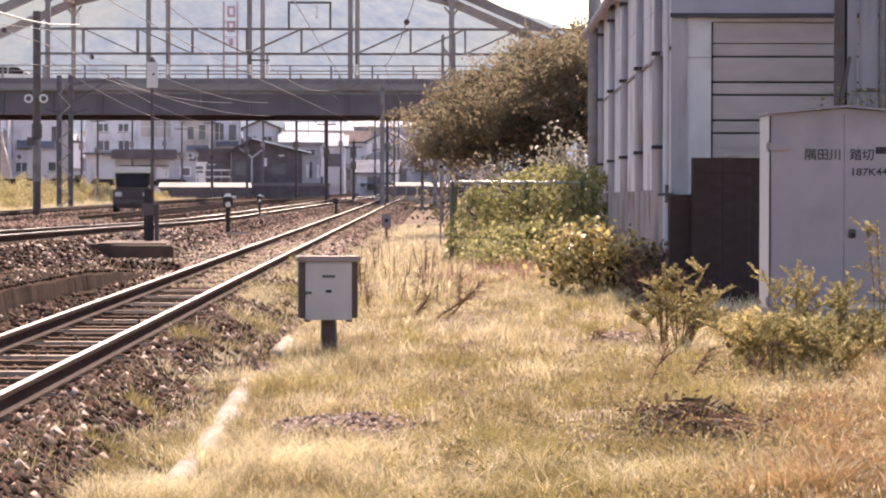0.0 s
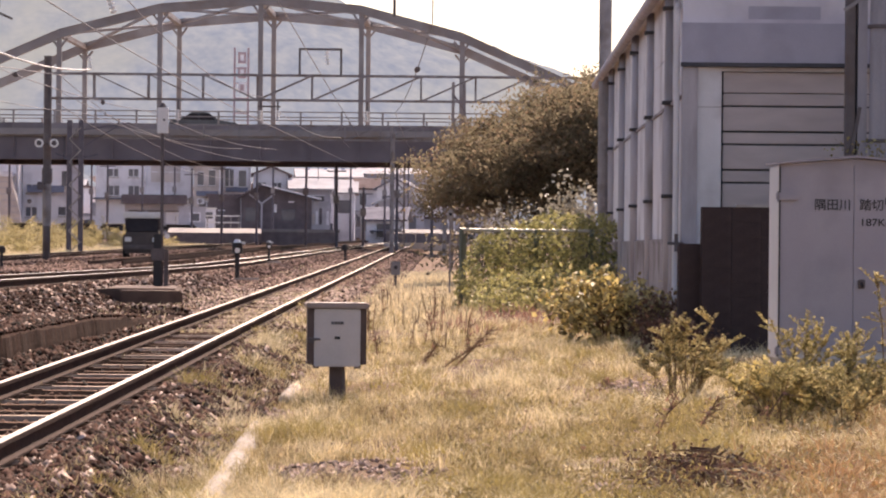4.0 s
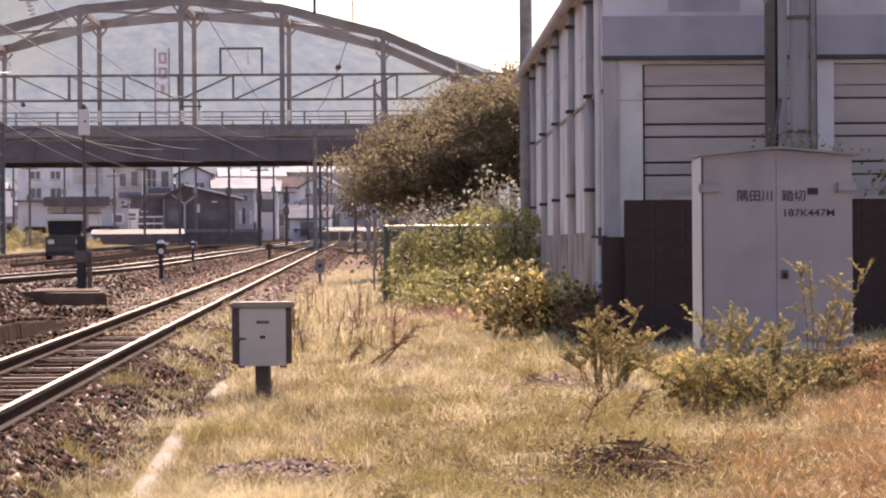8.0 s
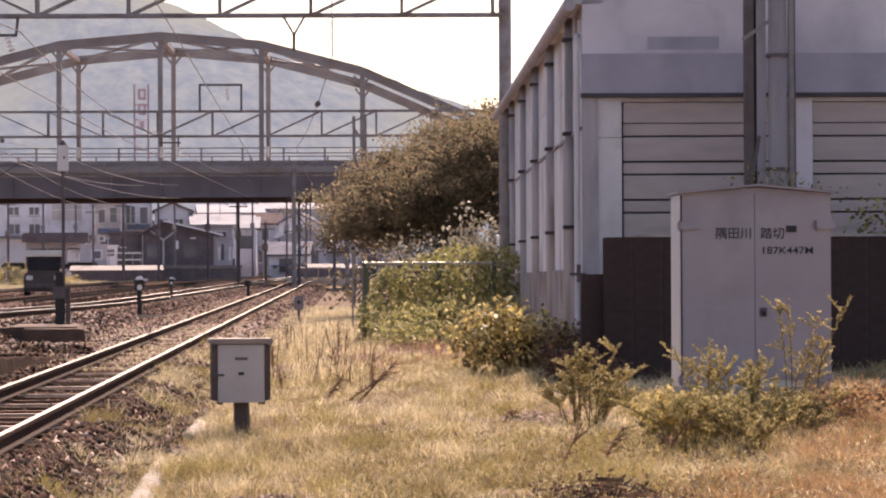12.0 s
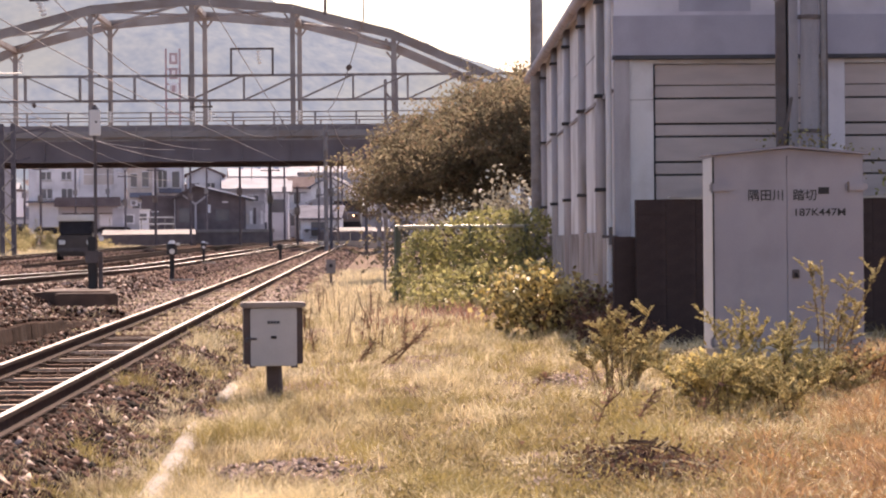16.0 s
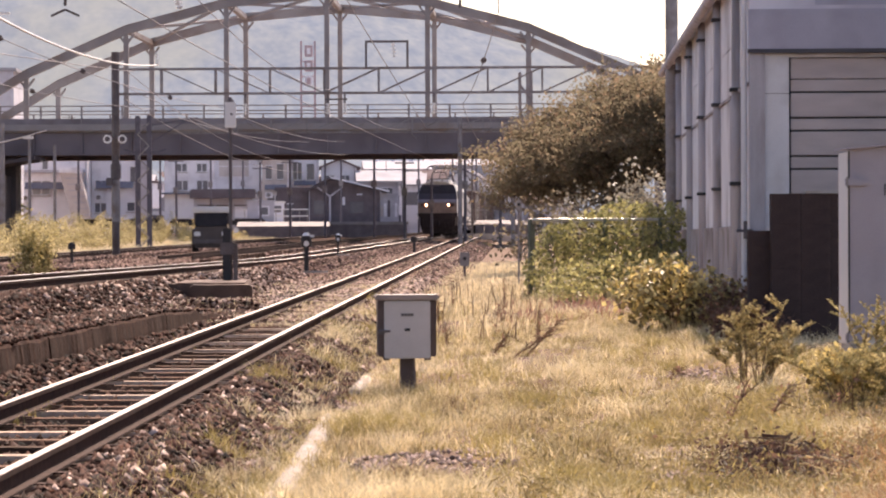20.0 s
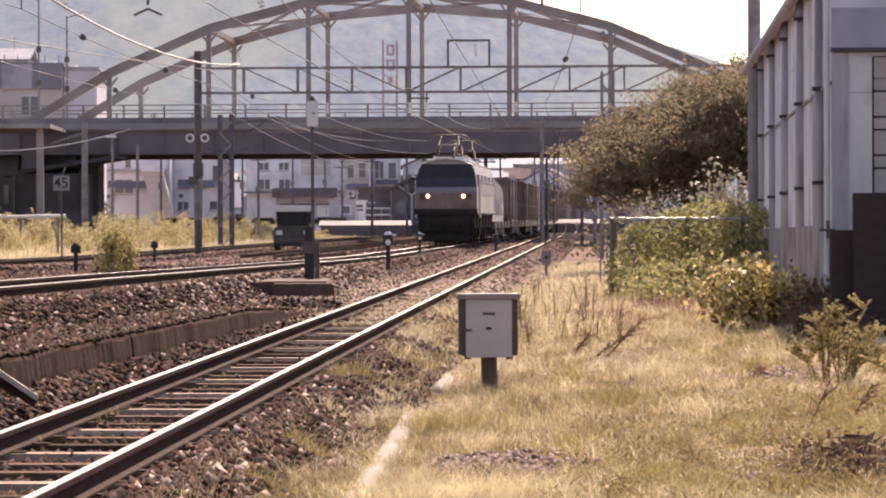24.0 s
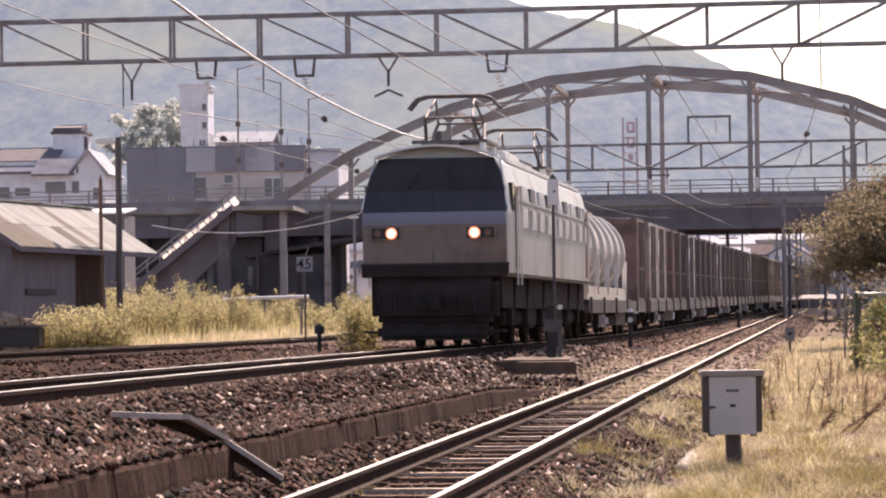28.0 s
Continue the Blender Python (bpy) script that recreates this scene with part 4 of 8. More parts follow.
# plastic pipes half sunk in the grass
for pts in ([(0.22, 28.3), (0.14, 26.8), (0.08, 25.6), (0.03, 24.4), (-0.02, 23.3), (-0.12, 21.6), (-0.3, 19.0), (-0.55, 16.0)], [(0.74, 36.2), (0.66, 35.0), (0.57, 33.8), (0.5, 32.8)]):
    p = thing("cable_pipe", "white weathered plastic cable pipe half hidden in dry grass", "pipe", None, "cable pipes")
    p3 = [(x + 0.02 * noise.noise((y, 1, 0)), y, ground_z(x, y) + 0.0 + 0.02 * noise.noise((y * 0.7, 5, 0)) - (0.04 if len(pts) < 6 else 0.0)) for x, y in pts]
    ring = [(0.1 * math.cos(a), 0.1 * math.sin(a)) for a in [k * math.pi / 6 for k in range(12)]]
    part("pipe_wall", sweep(bmesh.new(), p3, ring), M_PIPE, p, smooth=True)
    part("end_collar", rod(bmesh.new(), Vector(p3[0]) + Vector((0, 0.03, 0)), Vector(p3[0]) - Vector((0, 0.2, 0)), 0.107, 16), M_PIPE, p)

# ---- things beside the main line ----
M_WHITE = mat("white_enamel", (0.72, 0.7, 0.68), (0.82, 0.8, 0.78), 4, 0.4, bump=0.03)
M_SLAB = mat("brown_concrete_slab", (0.085, 0.048, 0.035), (0.18, 0.11, 0.08), 4, 0.9, bump=0.4, stain=(0.1, 0.06, 0.045), stain_scale=2)
slab = thing("concrete_slab", "old brown concrete foundation slab on the ballast", "slab")
part("block", boxed(-2.03, -0.915, 55.6, 56.4, -0.8, -0.234, bevel=0.03), M_SLAB, slab)
part("block", boxed(-2.57, -1.98, 56.3, 57.1, -0.8, -0.22, bevel=0.03), M_SLAB, slab)
part("ledge", boxed(-2.33, -1.03, 56.4, 60.9, -0.8, -0.205, bevel=0.03), M_SLAB, slab)

mast = thing("signal_mast", "slim dark mast with a white relay box on top", "mast", pose(-1.39, 59.7, -0.205) @ Matrix.Scale(1.17, 4))
part("pole", rod(bmesh.new(), (0, 0, 0), (0, 0, 2.5), 0.028, 10), M_DKSTEEL, mast)
hb = part("head_box", boxed(-0.09, 0.09, -0.07, 0.07, 2.5, 2.92, bevel=0.01), M_WHITE, mast, "white box at the top of the mast")
part("cap", rod(bmesh.new(), (0, 0, 2.92), (0, 0, 3.0), 0.07, 10, 0.02), M_DKSTEEL, hb)
part("lens", rod(bmesh.new(), (0.02, -0.07, 2.72), (0.02, -0.075, 2.72), 0.02, 8), M_BLACK, hb)
part("base_box", boxed(-0.13, 0.0, -0.12, 0.08, 0.0, 0.85, bevel=0.015), M_BLACK, mast)
part("motor_box", boxed(-0.17, 0.05, -0.14, 0.1, 0.42, 0.62, bevel=0.01), M_DKSTEEL, mast)
part("white_lamp", rod(bmesh.new(), (0.09, -0.12, 0.82), (0.09, -0.2, 0.82), 0.045, 10), M_WHITE, mast)
part("stake", boxed(0.04, 0.11, -0.05, 0.05, 0.0, 0.6), M_DKSTEEL, mast)


def dwarf(x, y, h, w, z, white=True):
    d = thing("point_indicator", "short black point indicator with a white lens" if white else "short dark lever post beside the far track", "indicator", pose(x, y, z), "point indicators")
    part("stem", rod(bmesh.new(), (0, 0, 0), (0, 0, h * 0.75), w * 0.22, 10), M_BLACK, d)
    part("head", rod(bmesh.new(), (0, 0, h * 0.66), (0, 0, h * 0.94), w * 0.5, 12), M_BLACK, d)
    part("cap", rod(bmesh.new(), (0, 0, h * 0.94), (0, 0, h * 1.03), w * 0.4, 12, w * 0.2), M_WHITE if white else M_BLACK, d)
    if white:
        part("lens", rod(bmesh.new(), (0, -w * 0.5, h * 0.74), (0, -w * 0.56, h * 0.74), w * 0.26, 10), M_WHITE, d)
        part("arm", boxed(w * 0.2, w * 0.75, -w * 0.3, 0, h * 0.9, h * 0.97), M_WHITE, d)
        part("foot_plate", boxed(-w * 0.3, w * 2.0, -0.1, 0.1, -0.02, 0.02), M_CONC, d)


dwarf(0.07, 75, 0.92, 0.26, -0.2)
dwarf(1.2, 108, 0.72, 0.2, 0.06)
dwarf(-7.45, 75, 0.66, 0.24, -0.2, False)
dwarf(4.2, 118, 0.6, 0.25, 0.1, False)
dwarf(-6.3, 85, 0.55, 0.2, -0.03, False)

sign = thing("speed_sign", "square white speed limit sign with black figures on a thin post", "sign", pose(-9.55, 92, -0.1))
part("post", rod(bmesh.new(), (0, 0, 0), (0, 0, 2.6), 0.03, 8), M_DKSTEEL, sign)
part("stay", beam(bmesh.new(), (0, 0, 2.5), (0.12, 0, 2.85), 0.03, 0.03), M_STEEL, sign)
part("board", boxed(-0.24, 0.24, -0.06, -0.04, 2.12, 2.56, bevel=0.006), M_CAB, sign)
lettering("sign_text", "45", 0.44, M_BLACK, sign, -0.23, -0.064, 2.2)

# short signal posts and pipes where the siding joins
wp = thing("signal_post", "thin grey post with a small signal lamp beside the fence", "signal post", pose(5.2, 75, -0.5))
part("post", rod(bmesh.new(), (0, 0, 0), (0, 0, 1.9), 0.022, 8), M_STEEL, wp)
part("lamp", boxed(-0.07, 0.07, -0.1, 0.05, 1.75, 2.02, bevel=0.03), M_CONC, wp)
part("lens", rod(bmesh.new(), (0, -0.1, 1.9), (0, -0.12, 1.9), 0.04, 10), M_BLACK, wp)
wg_ = thing("guard_rail", "low pale guard rail at the far level crossing", "guard rail")
part("rail", rod(bmesh.new(), (11.4, 226, 1.72), (15.6, 238, 1.78), 0.05, 8), M_CONC, wg_)
for k in range(5):
    part("post", rod(bmesh.new(), (11.5 + k * 1.0, 226.3 + k * 2.8, 0.7), (11.5 + k * 1.0, 226.3 + k * 2.8, 1.74), 0.04, 6), M_CONC, wg_)
lb = thing("lever_box", "small grey lever box beside the siding rails", "box", pose(4.77, 92, -0.62) @ Matrix.Scale(0.8, 4))
part("case", boxed(-0.17, 0.17, -0.1, 0.1, 0.5, 1.0, bevel=0.01), M_STEEL, lb)
part("hole", rod(bmesh.new(), (0, -0.1, 0.78), (0, -0.11, 0.78), 0.07, 10), M_BLACK, lb)
part("leg", boxed(-0.04, 0.04, -0.04, 0.04, 0.0, 0.5), M_DKSTEEL, lb)
M_PAVE = mat("pale_pavement", (0.5, 0.46, 0.42), (0.62, 0.58, 0.54), 1.0, 0.9, spec=0.1)
bm = bmesh.new()
for k in range(6):
    box(bm, 11.0 + 0.95 * k, 11.9 + 0.95 * k, 212 + k * 2, 236 + k * 2, 0.4, 0.98 + 0.01 * (k % 2), bevel=0.02)
solo("pavement_1", bm, M_PAVE, "pale sunlit paving beside the far tracks", "pavement", "structure")

# ---- shed, poles and lamps beyond the far track ----
M_ROOF = mat("sun_bleached_roof_sheet", (0.43, 0.41, 0.365), (0.60, 0.58, 0.525), 0.8, 0.95, bump=0.2, spec=0.05, stain=(0.3, 0.25, 0.2), stain_scale=0.6, stretch=(0.3, 2, 1))
M_SHED = mat("dark_shed_boards", (0.13, 0.115, 0.135), (0.21, 0.19, 0.21), 2, 0.9, stretch=(4, 4, 0.4))
M_ROOFB = mat("rusty_brown_roof_sheet", (0.23, 0.195, 0.16), (0.33, 0.285, 0.235), 0.8, 0.95, bump=0.3, spec=0.05, stretch=(0.4, 4, 1))
shed = thing("shed", "dark board shed with a patched pale corrugated roof beside the tracks", "shed", pose(-15.67, 80.0, 0, 0, 0, -10.4))
part("body", boxed(-3.7, -0.5, 0.5, 5.2, -0.5, 2.6), M_SHED, shed)
part("rear_wall", boxed(-3.7, -3.5, 5.2, 10.4, -0.5, 2.6), M_SHED, shed)
part("end_wall", boxed(-3.5, -1.6, 10.2, 10.4, -0.5, 2.6), M_SHED, shed)
g = bmesh.new()
f = g.faces.new([g.verts.new(p) for p in ((-3.7, 0.46, 2.6), (-0.5, 0.46, 2.6), (-0.5, 0.46, 2.8), (-2.1, 0.46, 3.85), (-3.7, 0.46, 2.8))])
e = bmesh.ops.extrude_face_region(g, geom=[f])
bmesh.ops.translate(g, vec=(0, 0.2, 0), verts=[v for v in e["geom"] if isinstance(v, bmesh.types.BMVert)])
part("gable_wall", g, M_SHED, shed)
rnd = random.Random(4)
for k in range(12):
    for j in range(2):
        x0, x1 = (-2.12, -1.0) if j == 0 else (-1.06, 0.0)
        z0, z1 = 3.93 + (x0 + 2.1) * -0.64, 3.93 + (x1 + 2.1) * -0.64
        sheet = bmesh.new()
        rings = []
        for i in range(9):
            yy = k * 0.9 - 0.05 + i * 0.118
            lift = 0.03 * (i % 2) + 0.012 * (1 - j) + rnd.uniform(-0.004, 0.004)
            rings.append([sheet.verts.new((x0, yy, z0 + lift)), sheet.verts.new((x1, yy, z1 + lift))])
        for p, q in zip(rings, rings[1:]):
            sheet.faces.new((p[0], p[1], q[1], q[0]))
        e = bmesh.ops.extrude_face_region(sheet, geom=sheet.faces[:])
        bmesh.ops.translate(sheet, vec=(0, 0, -0.012), verts=[v for v in e["geom"] if isinstance(v, bmesh.types.BMVert)])
        bmesh.ops.recalc_face_normals(sheet, faces=sheet.faces[:])
        part("roof_sheet", sheet, M_ROOFB if (j == 1 and k in (0, 1, 2, 5)) or (j == 0 and k == 1) else M_ROOF, shed)
part("ridge_cap", boxed(-2.3, -1.95, -0.1, 10.85, 3.94, 3.99, bevel=0.01), M_ROOF, shed)
part("far_slope", beam(bmesh.new(), (-2.15, 5.35, 3.9), (-4.3, 5.35, 2.52), 10.7, 0.04), M_ROOF, shed)
part("barge_board", beam(bmesh.new(), (-2.1, -0.08, 3.86), (0.02, -0.08, 2.5), 0.04, 0.13), M_SHED, shed)
part("fascia", boxed(-0.06, -0.02, 0, 10.7, 2.46, 2.57), M_SHED, shed)
part("sign_board", boxed(-0.5, -0.44, 1.4, 3.6, 1.35, 1.5), M_BLACK, shed)
for y0 in (7.6, 10.2):
    part("porch_post", boxed(-1.6, -1.48, y0, y0 + 0.12, -0.5, 2.9), M_SHED, shed)
hut2 = thing("garden_hut", "small hut with a sunlit white roof behind the shed", "hut", pose(-20.2, 112, 0))
part("wall", boxed(0.2, 2.0, 0, 2.5, -0.5, 4.5), M_SHED, hut2)
part("roof", beam(bmesh.new(), (1.1, -0.2, 4.55), (1.1, 2.6, 4.8), 1.9, 0.06), M_WHITE, hut2, "sunlit white roof")
M_SCRAP = mat("brown_scrap", (0.12, 0.08, 0.058), (0.32, 0.235, 0.175), 4, 0.95, bump=0.8, spec=0.1, spread=0.5)
rubbish = thing("scrap_heap", "dark brown heap of brushwood beside the shed", "heap", pose(-15.6, 78.3, -0.4))
for k in range(70):
    r, a = rnd.uniform(0, 1) ** 0.6, rnd.uniform(0, 6.28)
    c = Vector((math.cos(a) * r * 1.15, math.sin(a) * r * 0.6, 0.1 + 1.2 * (1 - r * r) * rnd.uniform(0.1, 1.0)))
    d = Vector((rnd.gauss(0, 1), rnd.gauss(0, 1), rnd.gauss(0, 0.5))) * 0.24
    part("branch", rod(bmesh.new(), c - d, c + d, 0.045, 5, 0.02), M_SCRAP, rubbish)
bm = bmesh.new()
bmesh.ops.create_icosphere(bm, subdivisions=3, radius=1.0)
for v in bm.verts:
    v.co = Vector((v.co.x * 1.1, v.co.y * 0.6, max(v.co.z, -0.1) * 1.15)) * (1 + 0.3 * noise.noise(v.co * 2.3))
part("core", bm, M_SCRAP, rubbish)
tank = thing("water_tank", "low black tank on legs beside the far track", "tank", pose(-15.2, 75.6, -0.45))
part("tank_body", boxed(-1.0, 0.85, -0.4, 0.4, 0.45, 0.95, bevel=0.04), M_BLACK, tank)
part("rim", boxed(-1.05, 0.9, -0.45, 0.45, 0.93, 0.99, bevel=0.01), M_DKSTEEL, tank)
for x in (-0.85, -0.1, 0.65):
    part("leg", boxed(x - 0.05, x + 0.05, -0.35, -0.25, -0.1, 0.46), M_BLACK, tank)
bar = thing("barrier", "low white barrier bar among the weeds", "barrier", pose(-15.4, 118, -0.3))
part("rail", rod(bmesh.new(), (0, 0, 1.72), (3.3, 0, 1.78), 0.07, 8), M_WHITE, bar)
for x in (0.3, 1.6, 3.0):
    part("post", rod(bmesh.new(), (x, 0.0, -0.2), (x, 0.0, 1.74), 0.05, 8), M_STEEL, bar)

lamp = thing("street_lamp", "dark lamp post with a pale lamp head", "street lamp", pose(-14.12, 86, -0.35))
part("post", rod(bmesh.new(), (0, 0, 0), (0, 0, 6.1), 0.09, 10), M_DKSTEEL, lamp)
part("head", boxed(-0.62, -0.06, -0.18, 0.18, 5.9, 6.08, bevel=0.05), M_WHITE, lamp, "pale lamp head")
part("arm", beam(bmesh.new(), (-0.35, 0, 5.85), (0, 0, 5.6), 0.04, 0.04), M_DKSTEEL, lamp)
post = thing("wooden_pole", "thin dark wooden pole beside the shed", "pole", pose(-14.63, 86, -0.35))
part("shaft", rod(bmesh.new(), (0, 0, 0), (0, 0, 4.95), 0.05, 8), M_SLP_W, post)
part("top_pin", rod(bmesh.new(), (0, 0, 4.95), (0, 0, 5.05), 0.02, 6), M_DKSTEEL, post)
cp2 = thing("catenary_pole", "weathered grey concrete pole before the bridge", "pole", pose(-14.65, 152, 0.0))
part("shaft", rod(bmesh.new(), (0, 0, -0.4), (0, 0, 6.3), 0.17, 10, 0.14), M_STEEL, cp2)
part("bracket", beam(bmesh.new(), (0, 0, 5.8), (-1.6, 0, 5.3), 0.06, 0.06), M_STEEL, cp2)
for x, h, lamp_top in ((-13.3, 5.6, True), (-12.08, 5.25, False)):
    yp = thing("yard_pole", "thin grey yard lamp pole before the bridge" if lamp_top else "thin grey pole before the white houses", "pole", pose(x, 152, -0.3), "yard poles")
    part("shaft", rod(bmesh.new(), (0, 0, 0), (0, 0, h + 0.3), 0.07, 8), M_STEEL, yp)
    if lamp_top:
        part("lamp_head", boxed(-0.32, 0.2, -0.12, 0.12, h + 0.25, h + 0.38, bevel=0.03), M_WHITE, yp)

# ---- houses ----
M_HW = mat("white_plaster", (0.74, 0.735, 0.78), (0.86, 0.855, 0.90), 0.5, 0.85, bump=0.05, stain=(0.62, 0.61, 0.65), stain_scale=0.6)
M_HG = mat("grey_plaster", (0.44, 0.425, 0.47), (0.55, 0.535, 0.58), 0.5, 0.85, bump=0.05, stain=(0.36, 0.345, 0.38), stain_scale=0.6)
M_HB = mat("beige_plaster", (0.54, 0.49, 0.475), (0.66, 0.605, 0.58), 0.5, 0.85, bump=0.05, stain=(0.45, 0.4, 0.39), stain_scale=0.6)
M_DG = mat("grey_facade_sheet", (0.23, 0.22, 0.25), (0.30, 0.285, 0.32), 0.4, 0.7, bump=0.05)
M_TILE = mat("grey_roof_tiles", (0.16, 0.16, 0.20), (0.26, 0.26, 0.30), 0.8, 0.95, bump=0.3, fine=6, spec=0.08)
M_TILEB = mat("brown_roof_tiles", (0.15, 0.11, 0.11), (0.23, 0.175, 0.17), 0.8, 0.95, bump=0.3, fine=6, spec=0.08)
M_TILEL = mat("pale_roof_sheet", (0.38, 0.38, 0.41), (0.52, 0.52, 0.55), 0.6, 0.9, bump=0.1, spec=0.1)
M_TIMB = mat("dark_timber", (0.11, 0.09, 0.10), (0.17, 0.142, 0.155), 1.5, 0.85)
M_GLASS = mat("window_glass", (0.11, 0.11, 0.13), (0.19, 0.19, 0.21), 0.5, 0.12, bump=0)


def wedge(x0, x1, y0, y1, low, za, zb):
    """A block whose top climbs from za to zb."""
    bm = bmesh.new()
    a = [bm.verts.new(p) for x in (x0, x1) for p in ((x, y0, low), (x, y1, low), (x, y1, zb), (x, y0, za))]
    for f in ((0, 1, 2, 3), (7, 6, 5, 4), (0, 4, 5, 1), (1, 5, 6, 2), (2, 6, 7, 3), (3, 7, 4, 0)):
        bm.faces.new([a[i] for i in f])
    bmesh.ops.recalc_face_normals(bm, faces=bm.faces[:])
    return bm


def house(name, label, x0, x1, y, depth, z0, z1, wall, roof, style="gable", rise=1.2, windows=(), cat="house", turn=0.0, fine=True):
    """A house whose front faces the tracks: windows are (x, z, wide, high) from its lower left corner."""
    h = thing(name, label, cat, pose(x0, y, z0, 0, 0, turn), "houses by the railway")
    w, t = x1 - x0, z1 - z0
    part("wall", boxed(0, w, 0, depth, -3.0, t), wall, h)
    if style == "gable":
        for p, q in (((-0.4, depth / 2, t - 0.1), (w / 2, depth / 2, t + rise)), ((w / 2, depth / 2, t + rise), (w + 0.4, depth / 2, t - 0.1))):
            part("roof", beam(bmesh.new(), p, q, depth + 0.8, 0.18), roof, h)
        g = bmesh.new()
        f = g.faces.new([g.verts.new(p) for p in ((0, 0.05, t), (w, 0.05, t), (w / 2, 0.05, t + rise - 0.1))])
        e = bmesh.ops.extrude_face_region(g, geom=[f])
        bmesh.ops.translate(g, vec=(0, depth - 0.1, 0), verts=[v for v in e["geom"] if isinstance(v, bmesh.types.BMVert)])
        part("gable_wall", g, wall, h)
    elif style == "long":
        for p, q in (((w / 2, -0.6, t - 0.1), (w / 2, depth / 2, t + rise)), ((w / 2, depth / 2, t + rise), (w / 2, depth + 0.6, t - 0.1))):
            part("roof", beam(bmesh.new(), p, q, w + 0.8, 0.18), roof, h)
    else:
        part("roof", boxed(-0.2, w + 0.2, -0.2, depth + 0.2, t, t + 0.25), roof, h)
    for x, z, a, b in windows:
        wd = part("window", boxed(x, x + a, -0.03, 0.02, z, z + b), M_GLASS, h)
        if not fine:
            part("frame", boxed(x - 0.06, x + a + 0.06, -0.06, -0.02, z - 0.08, z), M_HW, wd)
            continue
        part("frame", boxed(x - 0.06, x + a + 0.06, -0.06, -0.02, z - 0.08, z), M_HW, wd)
        part("frame", boxed(x - 0.06, x + a + 0.06, -0.06, -0.02, z + b, z + b + 0.08), M_HW, wd)
        if a > 0.7:
            part("frame", boxed(x + a / 2 - 0.04, x + a / 2 + 0.04, -0.06, -0.03, z, z + b), M_HW, wd)
        part("sill", boxed(x - 0.1, x + a + 0.1, -0.16, 0.0, z - 0.16, z - 0.08), M_CONC, wd)
    # fittings on the front: downpipe, air conditioner, meter box, awning, aerial
    if fine and cat == "house":
        part("downpipe", rod(bmesh.new(), (w - 0.15, -0.08, -0.5), (w - 0.15, -0.08, t), 0.05, 6), M_HG, h)
        ac = part("air_conditioner", boxed(0.3, 1.0, -0.4, 0.0, t * 0.42, t * 0.42 + 0.55, bevel=0.03), M_HW, h)
        part("fan_grille", rod(bmesh.new(), (0.6, -0.42, t * 0.42 + 0.28), (0.6, -0.4, t * 0.42 + 0.28), 0.2, 10), M_STEEL, ac)
        part("awning", beam(bmesh.new(), (w * 0.5, -0.7, t * 0.55), (w * 0.5, 0.0, t * 0.62), w * 0.8, 0.05), M_TILE, h)
        ant = part("aerial", rod(bmesh.new(), (w * 0.7, depth * 0.4, t), (w * 0.7, depth * 0.4, t + rise + 1.6), 0.035, 5), M_STEEL, h)
        part("aerial_bar", boxed(w * 0.7 - 0.5, w * 0.7 + 0.5, depth * 0.4 - 0.02, depth * 0.4 + 0.02, t + rise + 1.3, t + rise + 1.35), M_STEEL, ant)
    return h


big = house("factory_building", "long grey two-storey building behind the bridge", -37.0, -23.9, 230, 12, 4.0, 13.4, M_HB, M_TILE, "flat", windows=[(3.9, 5.75, 1.9, 1.6), (7.2, 6.9, 0.6, 0.6), (10.2, 5.8, 1.2, 1.4)], cat="building")
for k in range(6):
    part("facade_panel", boxed(-0.1 + k * 2.22, 2.1 + k * 2.22, -0.25 - 0.02 * (k % 2), 0.0, 7.75, 9.55), (M_DG, M_DG, M_HG, M_DG, M_HG, M_DG)[k], big, "grey sheet facade panel")
for k in range(14):
    part("roof_rail", boxed(-0.1 + k, -0.04 + k, -0.1, -0.04, 9.6, 10.2), M_DG, big)
part("facade_side", boxed(-0.1, 5.0, -0.22, 0.0, 0.0, 7.75), M_DG, big)
annex = house("factory_annex", "pale side wing of the long grey building", -23.85, -21.4, 231.5, 8, 4.0, 13.2, M_HW, M_TILEL, "flat", cat="building")
for k in range(4):
    part("panel", boxed(0.08 + k * 0.6, 0.6 + k * 0.6, -0.06, 0.0, 7.6, 9.1), M_HW, annex)
lh = house("town_house", "white two-storey house with stepped dark roofs", -64, -55.0, 288, 9, 8.0, 14.65, M_HW, M_TILE, "flat", windows=[(5.35, 4.1, 1.05, 1.35), (6.95, 4.6, 1.4, 0.75)], fine=False)
part("roof", beam(bmesh.new(), (4.5, -0.3, 6.75), (4.5, 2.4, 7.5), 9.2, 0.12), M_TILE, lh, "dark tiled lower roof")
part("eave", boxed(-0.2, 10.3, 2.2, 2.9, 7.62, 7.9, bevel=0.03), M_WHITE, lh, "sunlit white eave")
part("upper_roof", beam(bmesh.new(), (5.2, 2.5, 7.95), (5.2, 6.5, 9.35), 10.4, 0.14), M_TIMB, lh, "dark upper roof")
part("roof_ridge", boxed(0.0, 10.4, 6.4, 6.7, 9.32, 9.48), M_TILEL, lh)
house("town_house", "white wing with a wide dark window and tiled roof", -54.95, -51.65, 287.5, 6, 8.0, 14.6, M_HW, M_TILE, "long", 1.5, windows=[(0.85, 4.75, 1.9, 1.1)], fine=False)
